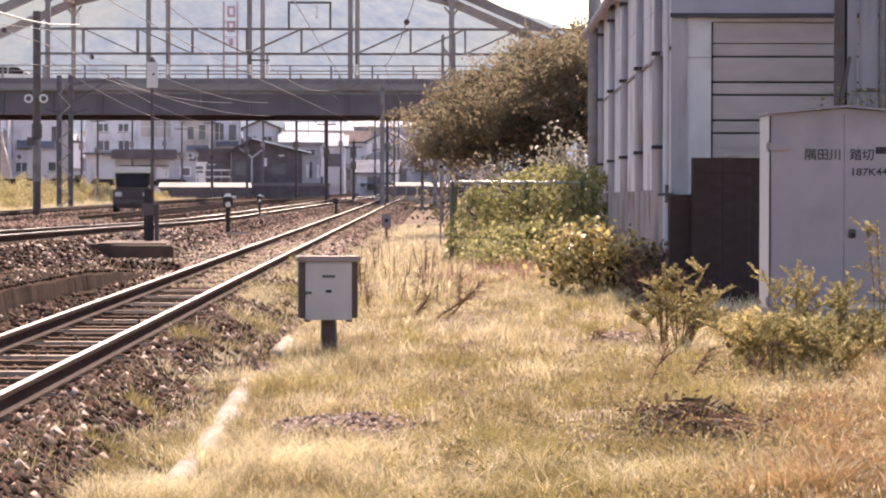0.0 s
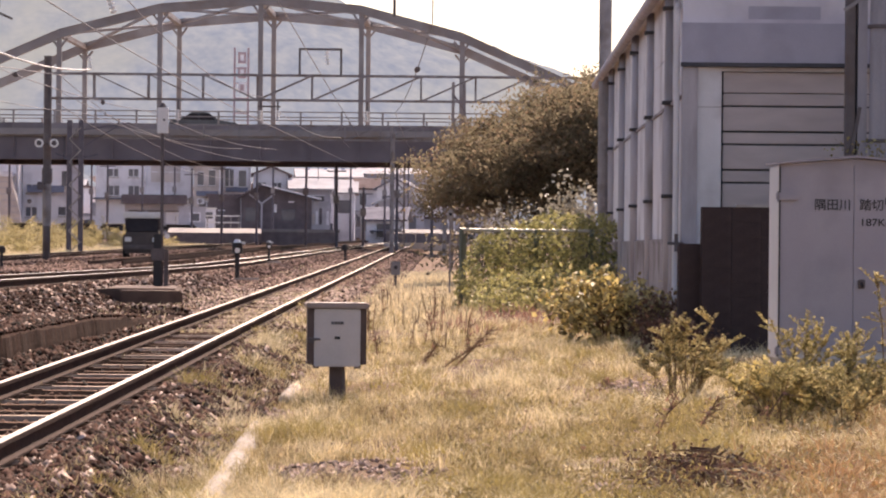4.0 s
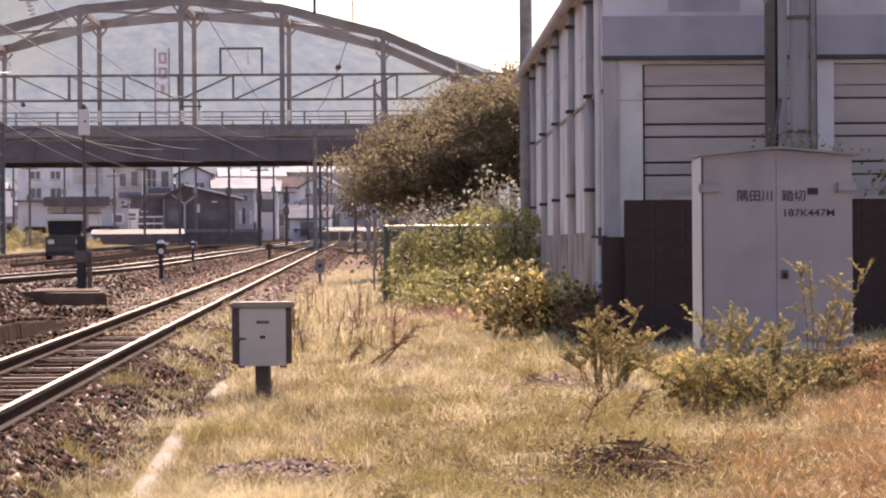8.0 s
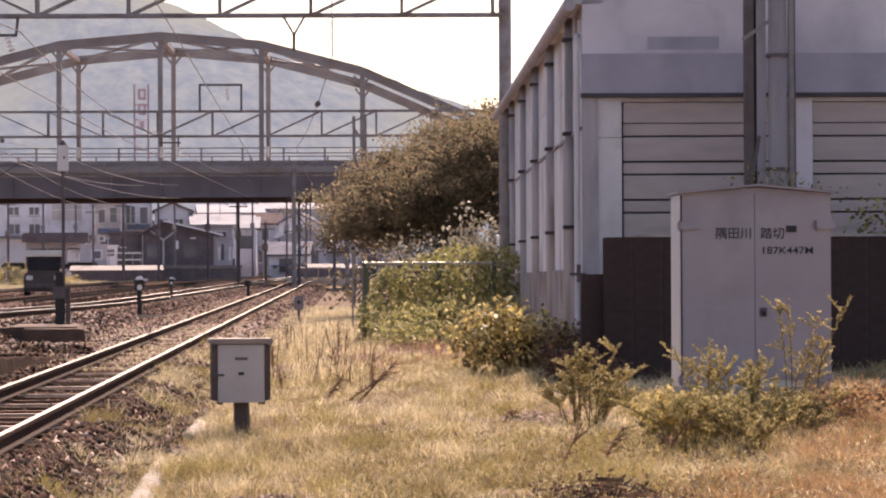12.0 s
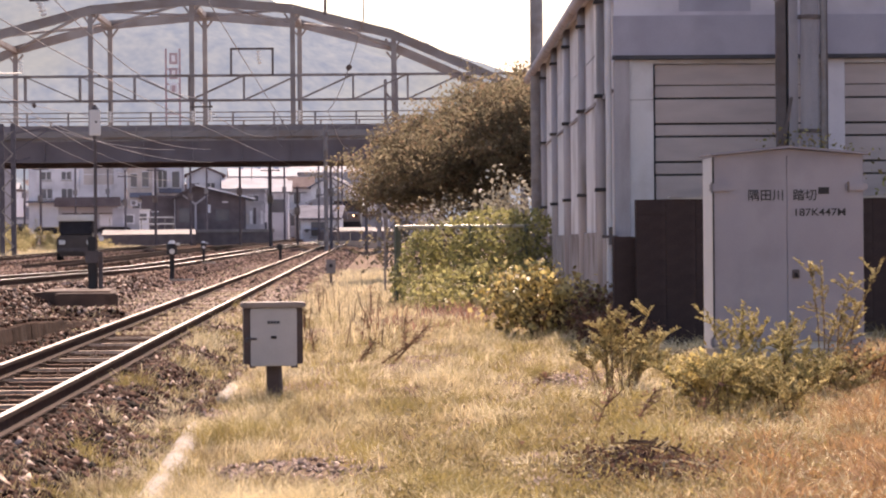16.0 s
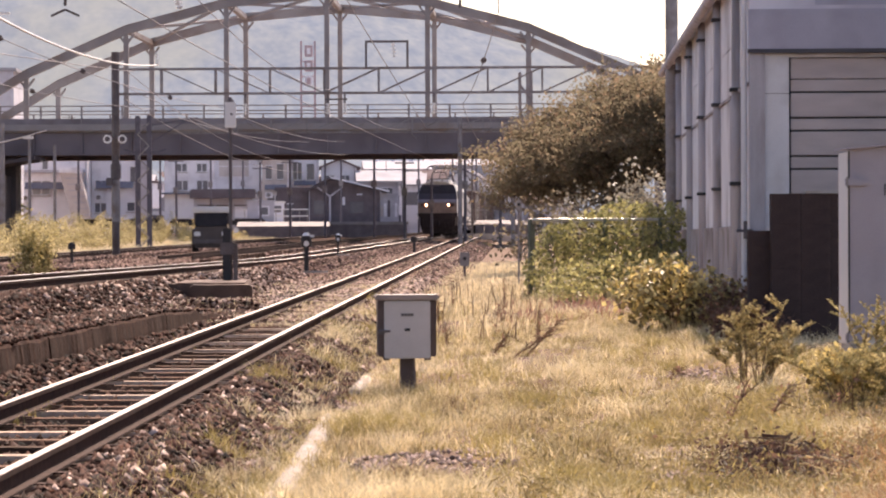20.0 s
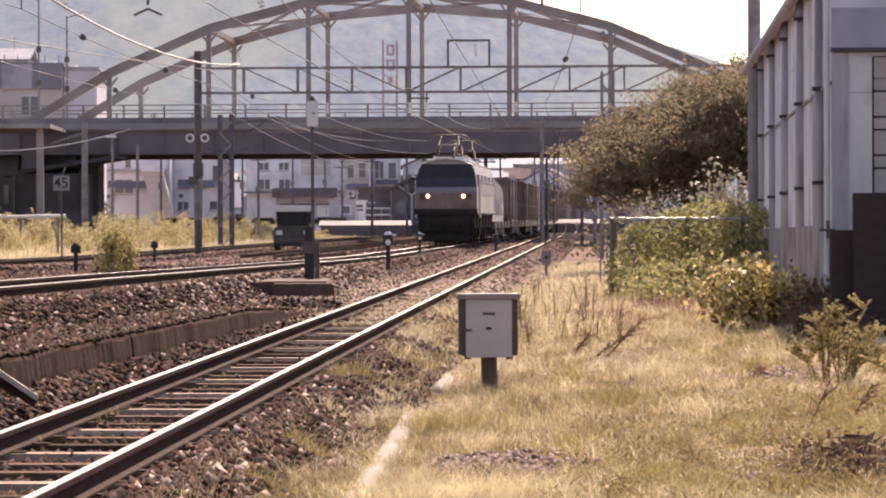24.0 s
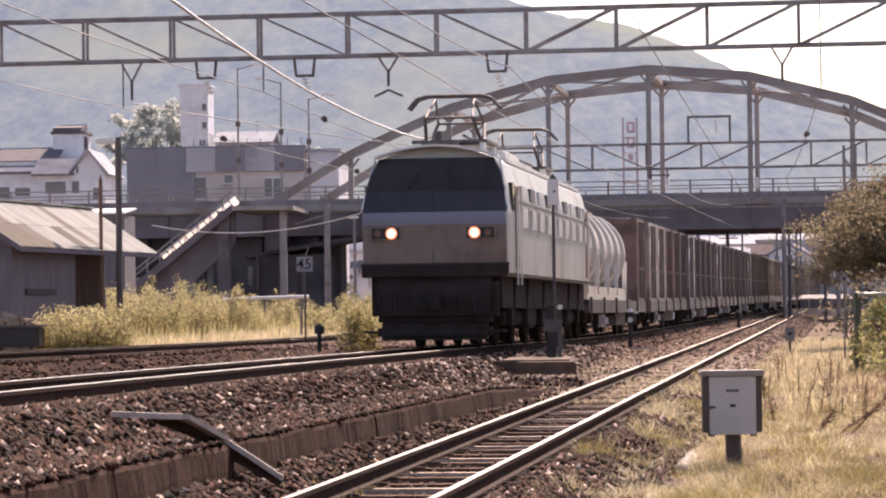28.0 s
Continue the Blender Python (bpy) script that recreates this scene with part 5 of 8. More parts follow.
house("town_house", "white gabled house with narrow dark windows", -51.6, -48.4, 287, 8, 8.0, 14.5, M_HW, M_TILEL, "gable", 2.3, windows=[(0.1, 4.75, 0.65, 1.1), (0.5, 6.6, 0.22, 0.6), (2.1, 4.2, 0.7, 1.0)], fine=False)
tw = house("roof_tower", "white stair tower with a slanting dark cap", -54.55, -51.6, 294, 4, 10.0, 18.7, M_HW, M_TIMB, "flat", cat="tower", fine=False)
part("cap", wedge(0.0, 2.7, 0.0, 3.6, 8.95, 9.3, 9.75), M_TIMB, tw, "dark slanting cap")
part("cap_edge", boxed(-0.05, 2.75, 3.3, 3.7, 9.75, 9.85), M_HW, tw)
part("chimney", boxed(2.98, 3.3, 0.2, 0.6, 5.0, 8.4), M_TIMB, tw)

# distance haze is put into the hill's bluish colour and its glow
M_HILL = mat("painted_haze_hill", (0.088, 0.112, 0.145), (0.132, 0.153, 0.17), 0.13, 1.0, bump=0, fine=0.45, shine=1.0, spec=0.0, stain=(0.145, 0.16, 0.15), stain_scale=0.011, stretch=(1, 0.2, 1))
terrace = bmesh.new()
bmesh.ops.create_icosphere(terrace, subdivisions=4, radius=1.0)
for v in terrace.verts:
    v.co = Vector((v.co.x * 60 - 75, v.co.y * 55 + 460, max(v.co.z, -0.1) * 22.5 + 1.2 * noise.noise(v.co * 4)))
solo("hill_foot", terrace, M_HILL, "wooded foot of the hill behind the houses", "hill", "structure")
house("apartment_tower", "tall narrow pale apartment block on the hillside", -60.4, -56.6, 420, 6, 20, 32.8, M_HW, M_HW, "flat", windows=[(3.0, 9.5, 0.6, 0.8), (3.0, 7.0, 0.6, 0.8), (2.6, 4.6, 0.8, 0.8)], cat="building")
house("hillside_house", "pale house with a sunlit white roof on the hillside", -55.5, -48.0, 420, 8, 20, 25.0, M_HG, M_TILEL, "long", 1.6, windows=[(1.2, 2.4, 1.5, 1.2), (4.2, 2.4, 1.5, 1.2)])
rh = house("railway_house", "white two-storey house by the tracks with a dark window", -23.5, -17.8, 258, 7, 0.6, 8.4, M_HW, M_HG, "flat", windows=[(1.16, 3.85, 1.45, 1.11), (2.0, 5.95, 0.42, 0.66), (4.55, 4.1, 0.5, 1.1)])
part("ledge", boxed(-0.05, 5.6, -0.5, 0.0, 5.65, 5.85), M_HG, rh, "grey ledge between the storeys")
flight = bmesh.new()
f = flight.faces.new([flight.verts.new(p) for p in ((3.55, -2.2, 5.6), (5.2, -2.2, 5.6), (6.05, -2.2, 2.3), (6.05, -2.2, 0.0), (4.45, -2.2, 0.0), (4.45, -2.2, 2.3))])
e = bmesh.ops.extrude_face_region(flight, geom=[f])
bmesh.ops.translate(flight, vec=(0, 1.6, 0), verts=[v for v in e["geom"] if isinstance(v, bmesh.types.BMVert)])
bmesh.ops.recalc_face_normals(flight, faces=flight.faces[:])
part("outer_stairs", flight, M_HB, rh, "cream outer staircase")
for k in range(7):
    part("stair_tread", boxed(4.0 + 0.18 * k, 5.25 + 0.12 * k, -2.3, -2.2, 5.1 - 0.5 * k, 5.18 - 0.5 * k), M_HG, rh)
part("balcony", boxed(3.5, 5.3, -2.4, -0.3, 5.55, 6.0, bevel=0.04), M_HW, rh)
rb = house("railway_house", "tall white house by the tracks with a narrow dark window", -17.75, -13.9, 262, 7, 0.6, 8.6, M_HW, M_HG, "flat", windows=[(3.25, 4.9, 0.45, 1.3), (0.35, 4.4, 0.85, 0.65), (0.3, 2.4, 0.9, 0.75), (3.0, 2.5, 0.6, 0.7)])
part("downpipe", rod(bmesh.new(), (2.0, -0.1, 0), (2.0, -0.1, 8.0), 0.06, 8), M_HG, rb)
part("side_wing", boxed(3.85, 4.6, 0.6, 5.0, 0, 7.2), M_HG, rb)
st = thing("station_hut", "dark timber station building with a low gable and long roof", "station", pose(0, 268, 0.9), "houses by the railway")
hut = bmesh.new()
f = hut.faces.new([hut.verts.new(p) for p in ((0.56, 0, 0), (6.6, 0, 0), (6.6, 0, 3.95), (2.4, 0, 4.95), (0.56, 0, 4.05))])
e = bmesh.ops.extrude_face_region(hut, geom=[f])
bmesh.ops.translate(hut, vec=(0, 8, 0), verts=[v for v in e["geom"] if isinstance(v, bmesh.types.BMVert)])
bmesh.ops.recalc_face_normals(hut, faces=hut.faces[:])
part("wall", hut, M_TIMB, st)
part("roof", beam(bmesh.new(), (0.1, 3.7, 3.88), (2.42, 3.7, 5.08), 9.4, 0.12), M_TIMB, st)
part("roof", beam(bmesh.new(), (2.38, 3.7, 5.08), (7.4, 3.7, 3.86), 9.4, 0.12), M_TILE, st)
# white board draws the sunlit roof edge; the left one is kept dark
part("barge_board", beam(bmesh.new(), (2.3, -1.05, 5.1), (7.42, -1.05, 3.86), 0.05, 0.15), M_HW, st, "barge board coloured pale as a sunlit edge")
part("barge_board", beam(bmesh.new(), (0.05, -1.05, 3.86), (2.3, -1.05, 5.06), 0.05, 0.12), M_TIMB, st)
for k in (-1, 1):
    part("gable_strut", beam(bmesh.new(), (2.3, -0.4, 3.45), (2.3 + k * 1.1, -0.4, 4.25), 0.14, 0.14), M_HG, st)
part("gable_post", boxed(2.22, 2.38, -0.48, -0.34, 0.0, 3.5), M_HG, st)
for x0, x1, z0, z1, m in ((3.35, 3.6, 2.7, 3.4, M_HW), (0.9, 1.8, 1.9, 3.1, M_GLASS), (4.0, 5.2, 2.0, 3.0, M_GLASS), (4.6, 5.1, 3.55, 3.68, M_HW)):
    part("window", boxed(x0, x1, -0.06, 0.0, z0, z1), m, st)
part("side_annex", boxed(6.6, 8.2, 0.4, 6.0, 0.0, 3.7), M_HG, st, "grey annex at the end of the hut")
for k in range(5):
    part("annex_board", boxed(6.65 + 0.31 * k, 6.88 + 0.31 * k, 0.32, 0.4, 1.7, 2.6 + 0.25 * (k % 3)), (M_HB, M_HW, M_TIMB, M_HG, M_HW)[k], st)
house("station_annex", "low dark lean-to beside the station building", -2.3, 0.5, 269, 5, 0.9, 4.9, M_TIMB, M_TIMB, "flat", windows=[(0.9, 1.8, 0.5, 1.0)], cat="station")
bin_ = thing("container_hut", "small pale site hut on the station platform", "hut", pose(-4.6, 256, 2.0))
part("body", boxed(0, 2.2, 0, 2.0, 0, 1.75, bevel=0.03), M_HG, bin_)
part("window", boxed(0.9, 1.8, -0.04, 0.0, 0.6, 1.4), M_HW, bin_)
part("window", boxed(1.0, 1.7, -0.06, -0.03, 0.7, 1.3), M_GLASS, bin_)
part("roof", boxed(-0.1, 2.3, -0.1, 2.1, 1.75, 1.87), M_HG, bin_)


def build_town():
    """Small houses close together behind the station, rising gently towards the hill."""
    rnd = random.Random(23)
    walls = ((M_HW, "white"), (M_HG, "grey"), (M_HB, "beige"), (M_HW, "white"))
    roofs = ((M_TILE, "grey tiled"), (M_TILEL, "pale sheet"), (M_TILEB, "brown tiled"), (M_TILEL, "pale sheet"))
    for row, y in enumerate((288, 308, 334, 362, 392, 424, 460, 505)):
        x = -0.105 * y + rnd.uniform(0, 4)
        while x < 0.085 * y:
            w = rnd.uniform(2.8, 6.0)
            if row == 0 and (x < 0.03 * y or x > 0.045 * y):
                x += w
                continue
            (wm, wn_), (rm, rn) = rnd.choice(walls), rnd.choice(roofs)
            z0 = 0.8 + max(0, y - 300) * 0.024
            high = rnd.choice((2.5, 3.3, 4.9, 5.2))
            style = rnd.choice(("long", "gable", "long", "flat"))
            wins = []
            for level in range(2 if high > 4 else 1):
                k = rnd.uniform(0.5, 1.0)
                while k + 1.4 < w:
                    wins.append((k, 0.8 + 2.3 * level, rnd.choice((0.8, 1.4)), rnd.choice((1.0, 1.3))))
                    k += rnd.uniform(1.6, 2.6)
            house("town_house", wn_ + (" two-storey" if high > 4 else " low") + " house with a " + rn + " roof beyond the station", x, x + w, y + rnd.uniform(-6, 6), rnd.uniform(6, 9), z0, z0 + high, wm, rm, style, rnd.uniform(0.6, 1.3), wins if row < 4 else wins[:2], turn=rnd.uniform(-12, 12), fine=row == 0)
            x += w + rnd.uniform(0.2, 2.6)


build_town()
house("station_shelter", "small grey shelter on the platform", 13.8, 18.3, 300, 6, 1.6, 5.0, M_HG, M_TILEL, "gable", 0.9, windows=[(0.9, 0.5, 2.8, 1.7)], cat="shelter")



# buildings round the station yard
off = house("station_office", "pale two-storey office block behind the station yard", -13.2, -4.1, 297, 8, 2.0, 9.6, M_HW, M_TILEL, "flat", windows=[(1.2, 5.2, 0.9, 0.7), (3.1, 5.2, 0.9, 0.7), (1.2, 3.4, 1.0, 0.9), (3.1, 3.4, 1.0, 0.9)], cat="building")
part("shutter", boxed(5.2, 8.0, -0.1, 0.0, 4.7, 6.35), M_HB, off, "beige shuttered window bay")
part("shutter_rail", boxed(5.1, 8.1, -0.16, -0.02, 5.62, 5.7), M_HW, off)
part("downpipe", rod(bmesh.new(), (4.75, -0.12, 0), (4.75, -0.12, 7.4), 0.08, 8), M_HW, off)
part("canopy", boxed(-0.2, 9.2, -1.3, 0.0, 3.0, 3.16), M_TILE, off, "dark entrance canopy")
for k in range(6):
    part("roof_box", boxed(0.6 + 1.45 * k, 1.2 + 1.45 * k, 1.0, 1.8, 7.8, 8.3 + 0.2 * (k % 2), bevel=0.04), M_HG, off)
sh = house("shop_house", "beige gabled house with a sunlit eave by the station", -3.85, -1.3, 292, 9, 2.0, 8.1, M_HB, M_TILEL, "gable", 0.55, windows=[(1.4, 4.35, 0.6, 1.4), (0.35, 4.35, 0.55, 1.2), (0.5, 1.6, 1.4, 1.2)])
part("downpipe", rod(bmesh.new(), (2.42, -0.1, 0), (2.42, -0.1, 6.0), 0.06, 8), M_HW, sh)
house("shop_house", "narrow white house with tall dark windows by the station", -1.15, 1.5, 298, 8, 2.0, 9.0, M_HW, M_TILE, "flat", windows=[(0.2, 4.4, 0.8, 1.6), (1.5, 4.4, 0.7, 1.5), (0.4, 1.9, 1.2, 1.2)])
house("shop_house", "white house with a brown roof behind the station building", 1.8, 5.2, 304, 8, 2.2, 7.7, M_HW, M_TILEB, "gable", 0.8, windows=[(0.4, 3.6, 0.8, 1.1), (1.9, 3.6, 0.8, 1.1)])
house("shop_house", "grey house with a pale roof behind the station building", 5.5, 9.2, 300, 8, 2.2, 6.3, M_HG, M_TILEL, "long", 1.0, windows=[(0.5, 2.4, 1.0, 1.0), (2.1, 2.4, 1.0, 1.0)])
low = house("goods_shed", "low grey goods shed with a dark flat roof", -9.9, -4.6, 282, 6, 1.4, 5.0, M_HG, M_TIMB, "flat", 0.7, cat="shed", windows=[(4.3, 1.2, 0.7, 0.9)])
part("canopy", boxed(-0.3, 5.6, -1.6, 0.0, 3.0, 3.75), M_TIMB, low, "dark shaded canopy")
for k in range(3):
    sd = part("shed_door", boxed(0.4 + 1.65 * k, 1.8 + 1.65 * k, -0.06, 0.0, 0.2, 2.3), (M_HW, M_HB, M_HW)[k], low, "pale sliding door")
    part("door_rail", boxed(0.35 + 1.65 * k, 1.85 + 1.65 * k, -0.1, -0.03, 2.3, 2.42), M_DKSTEEL, sd)
kiosk = thing("platform_kiosk", "small white kiosk with a window on the platform", "kiosk", pose(-3.0, 262, 2.0))
part("body", boxed(0, 1.4, 0, 1.6, 0.0, 1.75), M_HW, kiosk)
part("window", boxed(0.25, 1.15, -0.04, 0.0, 0.95, 1.5), M_GLASS, kiosk)
part("roof", boxed(-0.12, 1.52, -0.15, 1.7, 1.75, 1.88, bevel=0.03), M_WHITE, kiosk)
fence = thing("platform_fence", "pale rail fence along the platform", "fence", pose(-4.9, 258, 2.0))
for k in range(9):
    part("post", boxed(0.65 * k, 0.65 * k + 0.07, 0, 0.07, 0, 1.2), M_CONC, fence)
for z in (0.6, 1.15):
    part("rail", boxed(0, 5.3, -0.05, 0.0, z - 0.05, z + 0.05), M_WHITE, fence)
for x0, x1, y, z1, word in ((8.5, 17.0, 420, 10.2, "white"), (17.4, 27.0, 432, 11.0, "grey")):
    fw = house("far_warehouse", word + " warehouse with a long sunlit sheet roof", x0, x1, y, 16, 3.8, z1, M_HW if word == "white" else M_HG, M_TILEL, "long", 1.2, cat="warehouse", fine=False, windows=[(1.0 + 1.9 * k, 4.2, 1.1, 0.8) for k in range(4)])
    for k in range(3):
        part("roof_vent", boxed(1.2 + 2.4 * k, 1.8 + 2.4 * k, 7.6, 8.4, z1 - 2.7, z1 - 2.1), M_HW, fw)

M_PLAT = mat("platform_concrete", (0.22, 0.2, 0.19), (0.33, 0.3, 0.285), 1, 0.9)
M_PLATW = mat("dark_platform_face", (0.14, 0.115, 0.12), (0.22, 0.185, 0.185), 2, 0.9)
for x0, x1, y0, z in ((-5.0, 8.0, 240, 2.0), (14.0, 18.5, 262, 2.2)):
    pf = thing("station_platform", "low station platform with a pale edge", "platform", None, "platforms")
    part("body", boxed(x0, x1, y0, y0 + 40, -0.5, z - 0.25), M_PLATW, pf)
    part("edge", boxed(x0 - 0.1, x1 + 0.1, y0 - 0.1, y0 + 40, z - 0.25, z), M_PLAT, pf, "pale platform edge")
    e = x0 + (7.0 if x0 < 0 else 4.5)
    part("ramp", wedge(x0, e, y0 - 9, y0 - 0.12, -0.5, z - 0.42, z - 0.02), M_PLATW, pf, "sloping end of the platform")
    # pale sheet puts the sunlit ramp top into colour
    part("ramp_surface", wedge(x0 + 0.02, e - 0.02, y0 - 8.98, y0 - 0.14, z - 0.46, z - 0.38, z + 0.02), M_PLAT, pf, "ramp surface coloured pale as in sunlight")

# pale yard poles before the houses
for x, y, h in ((8.55, 207, 4.3), (-0.9, 215, 6.0), (1.6, 228, 6.5), (4.8, 210, 6.8), (9.9, 190, 6.2), (11.8, 186, 6.0), (-3.3, 240, 6.0), (-16.9, 235, 7.0), (6.4, 196, 5.6), (-8.0, 270, 8.0), (-5.5, 285, 8.5), (3.2, 262, 8.0), (8.2, 255, 7.5), (10.4, 280, 8.5), (13.0, 270, 8.0), (16.5, 296, 9.0), (0.4, 300, 9.5), (-12.0, 262, 7.5), (-9.6, 236, 6.5)):
    pl = thing("yard_pole", "dark pole with a cross arm and box in the station yard", "pole", pose(x, y, main_z(y) - 0.4), "yard poles")
    part("shaft", rod(bmesh.new(), (0, 0, 0), (0, 0, h), 0.1, 8, 0.07), M_LATT, pl)
    part("cross_arm", boxed(-0.6, 0.6, -0.05, 0.05, h - 0.5, h - 0.43), M_LATT, pl)
    part("fuse_box", boxed(-0.22, 0.16, -0.25, -0.08, h * 0.55, h * 0.55 + 0.5, bevel=0.03), M_STEEL, pl)

# lamp posts along the bridge road
for x, z, s in ((-25.0, 17.0, 1), (-22.2, 16.05, -1), (-20.4, 14.95, 1)):
    rl = thing("road_lamp", "slim grey lamp post beside the bridge road", "street lamp", pose(x, 200, 7.5), "bridge road lamps")
    part("post", rod(bmesh.new(), (0, 0, 0), (0, 0, z - 7.5), 0.08, 8, 0.05), M_STEEL, rl)
    part("arm", beam(bmesh.new(), (0, 0, z - 7.6), (s * 1.1, 0, z - 7.3), 0.06, 0.06), M_STEEL, rl)
    part("lamp_head", boxed(min(s * 0.9, s * 1.7), max(s * 0.9, s * 1.7), -0.15, 0.15, z - 7.35, z - 7.2, bevel=0.04), M_WHITE, rl)
    for k in (0.35, 0.6):
        part("clamp", rod(bmesh.new(), (0, 0, (z - 7.5) * k), (0, 0, (z - 7.5) * k + 0.35), 0.16, 8), M_DKSTEEL, rl)

# advertising tower on the hillside
# red is greyed to put the distance haze into its colour
M_RED = mat("haze_greyed_red", (0.42, 0.30, 0.33), (0.5, 0.38, 0.4), 1, 0.7, bump=0)
ad = thing("advertising_tower", "red lattice sign tower greyed as by haze", "sign tower", pose(0.85, 500, 0))
for x in (-1.1, 1.1):
    for y in (0, 2.0):
        part("leg", boxed(x - 0.16, x + 0.16, y - 0.16, y + 0.16, -2, 32.6), M_RED, ad)
for z in range(9):
    part("brace", boxed(-1.1, 1.1, -0.08, 0.08, 10 + z * 2.4, 10.2 + z * 2.4), M_RED, ad)
for z, m in ((31.0, M_RED), (28.6, M_RED), (26.2, M_HW)):
    sg = part("sign_panel", boxed(-0.55, 0.75, -0.2, -0.1, z - 0.9, z + 0.9), m, ad)
    part("mark", boxed(-0.2, 0.4, -0.24, -0.2, z - 0.5, z + 0.5), M_HW if m == M_RED else M_RED, sg)

# ---- parked car ----
M_CARB = mat("dark_car_paint", (0.062, 0.045, 0.042), (0.095, 0.073, 0.068), 3, 0.5, 0.1, bump=0)
M_CARG = mat("car_glass", (0.03, 0.024, 0.024), (0.045, 0.037, 0.037), 3, 0.35, bump=0, spec=0.15)


def build_car():
    c = thing("parked_van", "small dark van with a white roof parked by the tracks", "van", pose(-3.85, 130, 0.1) @ Matrix.Scale(1.05, 4))
    part("body", boxed(-0.75, 0.75, 0, 3.3, 0.16, 1.0, bevel=0.1), M_CARB, c)
    part("cabin", boxed(-0.7, 0.7, 0.5, 3.2, 1.0, 1.68, bevel=0.1), M_CARB, c)
    part("roof", boxed(-0.76, 0.76, 0.35, 3.3, 1.55, 1.8, bevel=0.06), M_WHITE, c, "white roof")
    part("windscreen", beam(bmesh.new(), (0, 0.18, 1.02), (0, 0.5, 1.6), 1.25, 0.03), M_CARG, c)
    part("bumper", boxed(-0.74, 0.74, -0.06, 0.06, 0.32, 0.5, bevel=0.03), M_DKSTEEL, c)
    for x in (-0.55, 0.55):
        part("headlight", boxed(x - 0.13, x + 0.13, -0.03, 0.02, 0.62, 0.8, bevel=0.02), M_WHITE, c)
        part("mirror", boxed(x * 1.5 - 0.08, x * 1.5 + 0.08, 0.3, 0.38, 1.05, 1.25, bevel=0.02), M_BLACK, c)
    for x in (-0.68, 0.68):
        for y in (0.65, 2.6):
            wl = part("wheel", rod(bmesh.new(), (x - 0.09, y, 0.28), (x + 0.09, y, 0.28), 0.28, 16), M_BLACK, c)
            part("rim", rod(bmesh.new(), (x - 0.095, y, 0.28), (x + 0.095, y, 0.28), 0.16, 12), M_STEEL, wl)


build_car()


def parked_car(x, y, z, paint, label, rz):
    c = thing("parked_car", label, "car", pose(x, y, z, 0, 0, rz), "cars in the station yard")
    part("body", boxed(-2.0, 2.0, -0.8, 0.8, 0.25, 0.8, bevel=0.1), paint, c)
    part("cabin", boxed(-1.2, 1.4, -0.7, 0.7, 0.8, 1.4, bevel=0.15), M_CARG, c)
    part("roof", boxed(-0.9, 1.1, -0.66, 0.66, 1.38, 1.46, bevel=0.03), paint, c)
    for wx in (-1.25, 1.25):
        for wy in (-0.72, 0.72):
            part("wheel", rod(bmesh.new(), (wx, wy - 0.1, 0.3), (wx, wy + 0.1, 0.3), 0.3, 12), M_BLACK, c)


for x, y, paint, word, rz in ((-9.5, 250, M_WHITE, "white", 4), (-4.5, 256, M_HG, "grey", -6), (-12.5, 244, M_CARB, "dark", 12), (-7.0, 262, M_CARB, "dark", 80), (-14.0, 210, M_WHITE, "white", 10)):
    parked_car(x, y, ground_z(x, y), paint, word + " car parked in the station yard", rz)

# ---- far hill ----
RIDGE = [(-1500, 120), (-700, 210), (-400, 235), (-220, 205), (-65, 163), (-21, 151), (23, 137), (55, 120), (136, 92), (228, 58), (388, 15), (1500, 5)]


def build_hill():
    xs = np.concatenate([np.linspace(-1500, -320, 30), np.linspace(-300, 320, 130), np.linspace(340, 1500, 20)])
    ys = np.linspace(800, 2000, 40)
    rx, rz = [p[0] for p in RIDGE], [p[1] for p in RIDGE]

    def h(x, y):
        k = max(0.0, 1 - abs((y - 1600) / 800) ** 1.6) if y < 1600 else max(0.0, 1 - ((y - 1600) / 420) ** 2)
        return -3 + k * (float(np.interp(x, rx, rz)) + 3 + 9 * noise.noise((x / 70, y / 70, 0)) * (y < 1560) + 2.2 * noise.noise((x / 9, y / 30, 3)))
    v = np.array([(x, y, h(x, y)) for y in ys for x in xs])
    n = len(xs)
    fs = np.array([(j * n + i, j * n + i + 1, (j + 1) * n + i + 1, (j + 1) * n + i) for j in range(len(ys) - 1) for i in range(n - 1)])
    raw_mesh("backdrop_hill", v, fs, M_HILL, "wooded hill with blue haze in its colour and glow", "hill", "structure")


build_hill()

# ---- train ----
M_LGREY = mat("loco_side_grey", (0.49, 0.487, 0.455), (0.58, 0.577, 0.54), 1.2, 0.45, 0.05, bump=0.05, stain=(0.36, 0.34, 0.31), stain_scale=0.8)
M_LROOF = mat("loco_roof_pale", (0.72, 0.71, 0.69), (0.80, 0.78, 0.76), 1.5, 0.4, 0.1, bump=0.05, stain=(0.45, 0.42, 0.4), stain_scale=1)
M_LBLUE = mat("loco_dark_blue", (0.045, 0.04, 0.054), (0.064, 0.058, 0.074), 2, 0.4, bump=0.02, spec=0.25)
M_LMID = mat("loco_blue_grey", (0.19, 0.19, 0.25), (0.24, 0.24, 0.29), 2, 0.45, bump=0.03)
M_LLOW = mat("loco_brown_grey", (0.19, 0.142, 0.122), (0.255, 0.19, 0.16), 2, 0.55, bump=0.05, stain=(0.16, 0.11, 0.09), stain_scale=1.5)
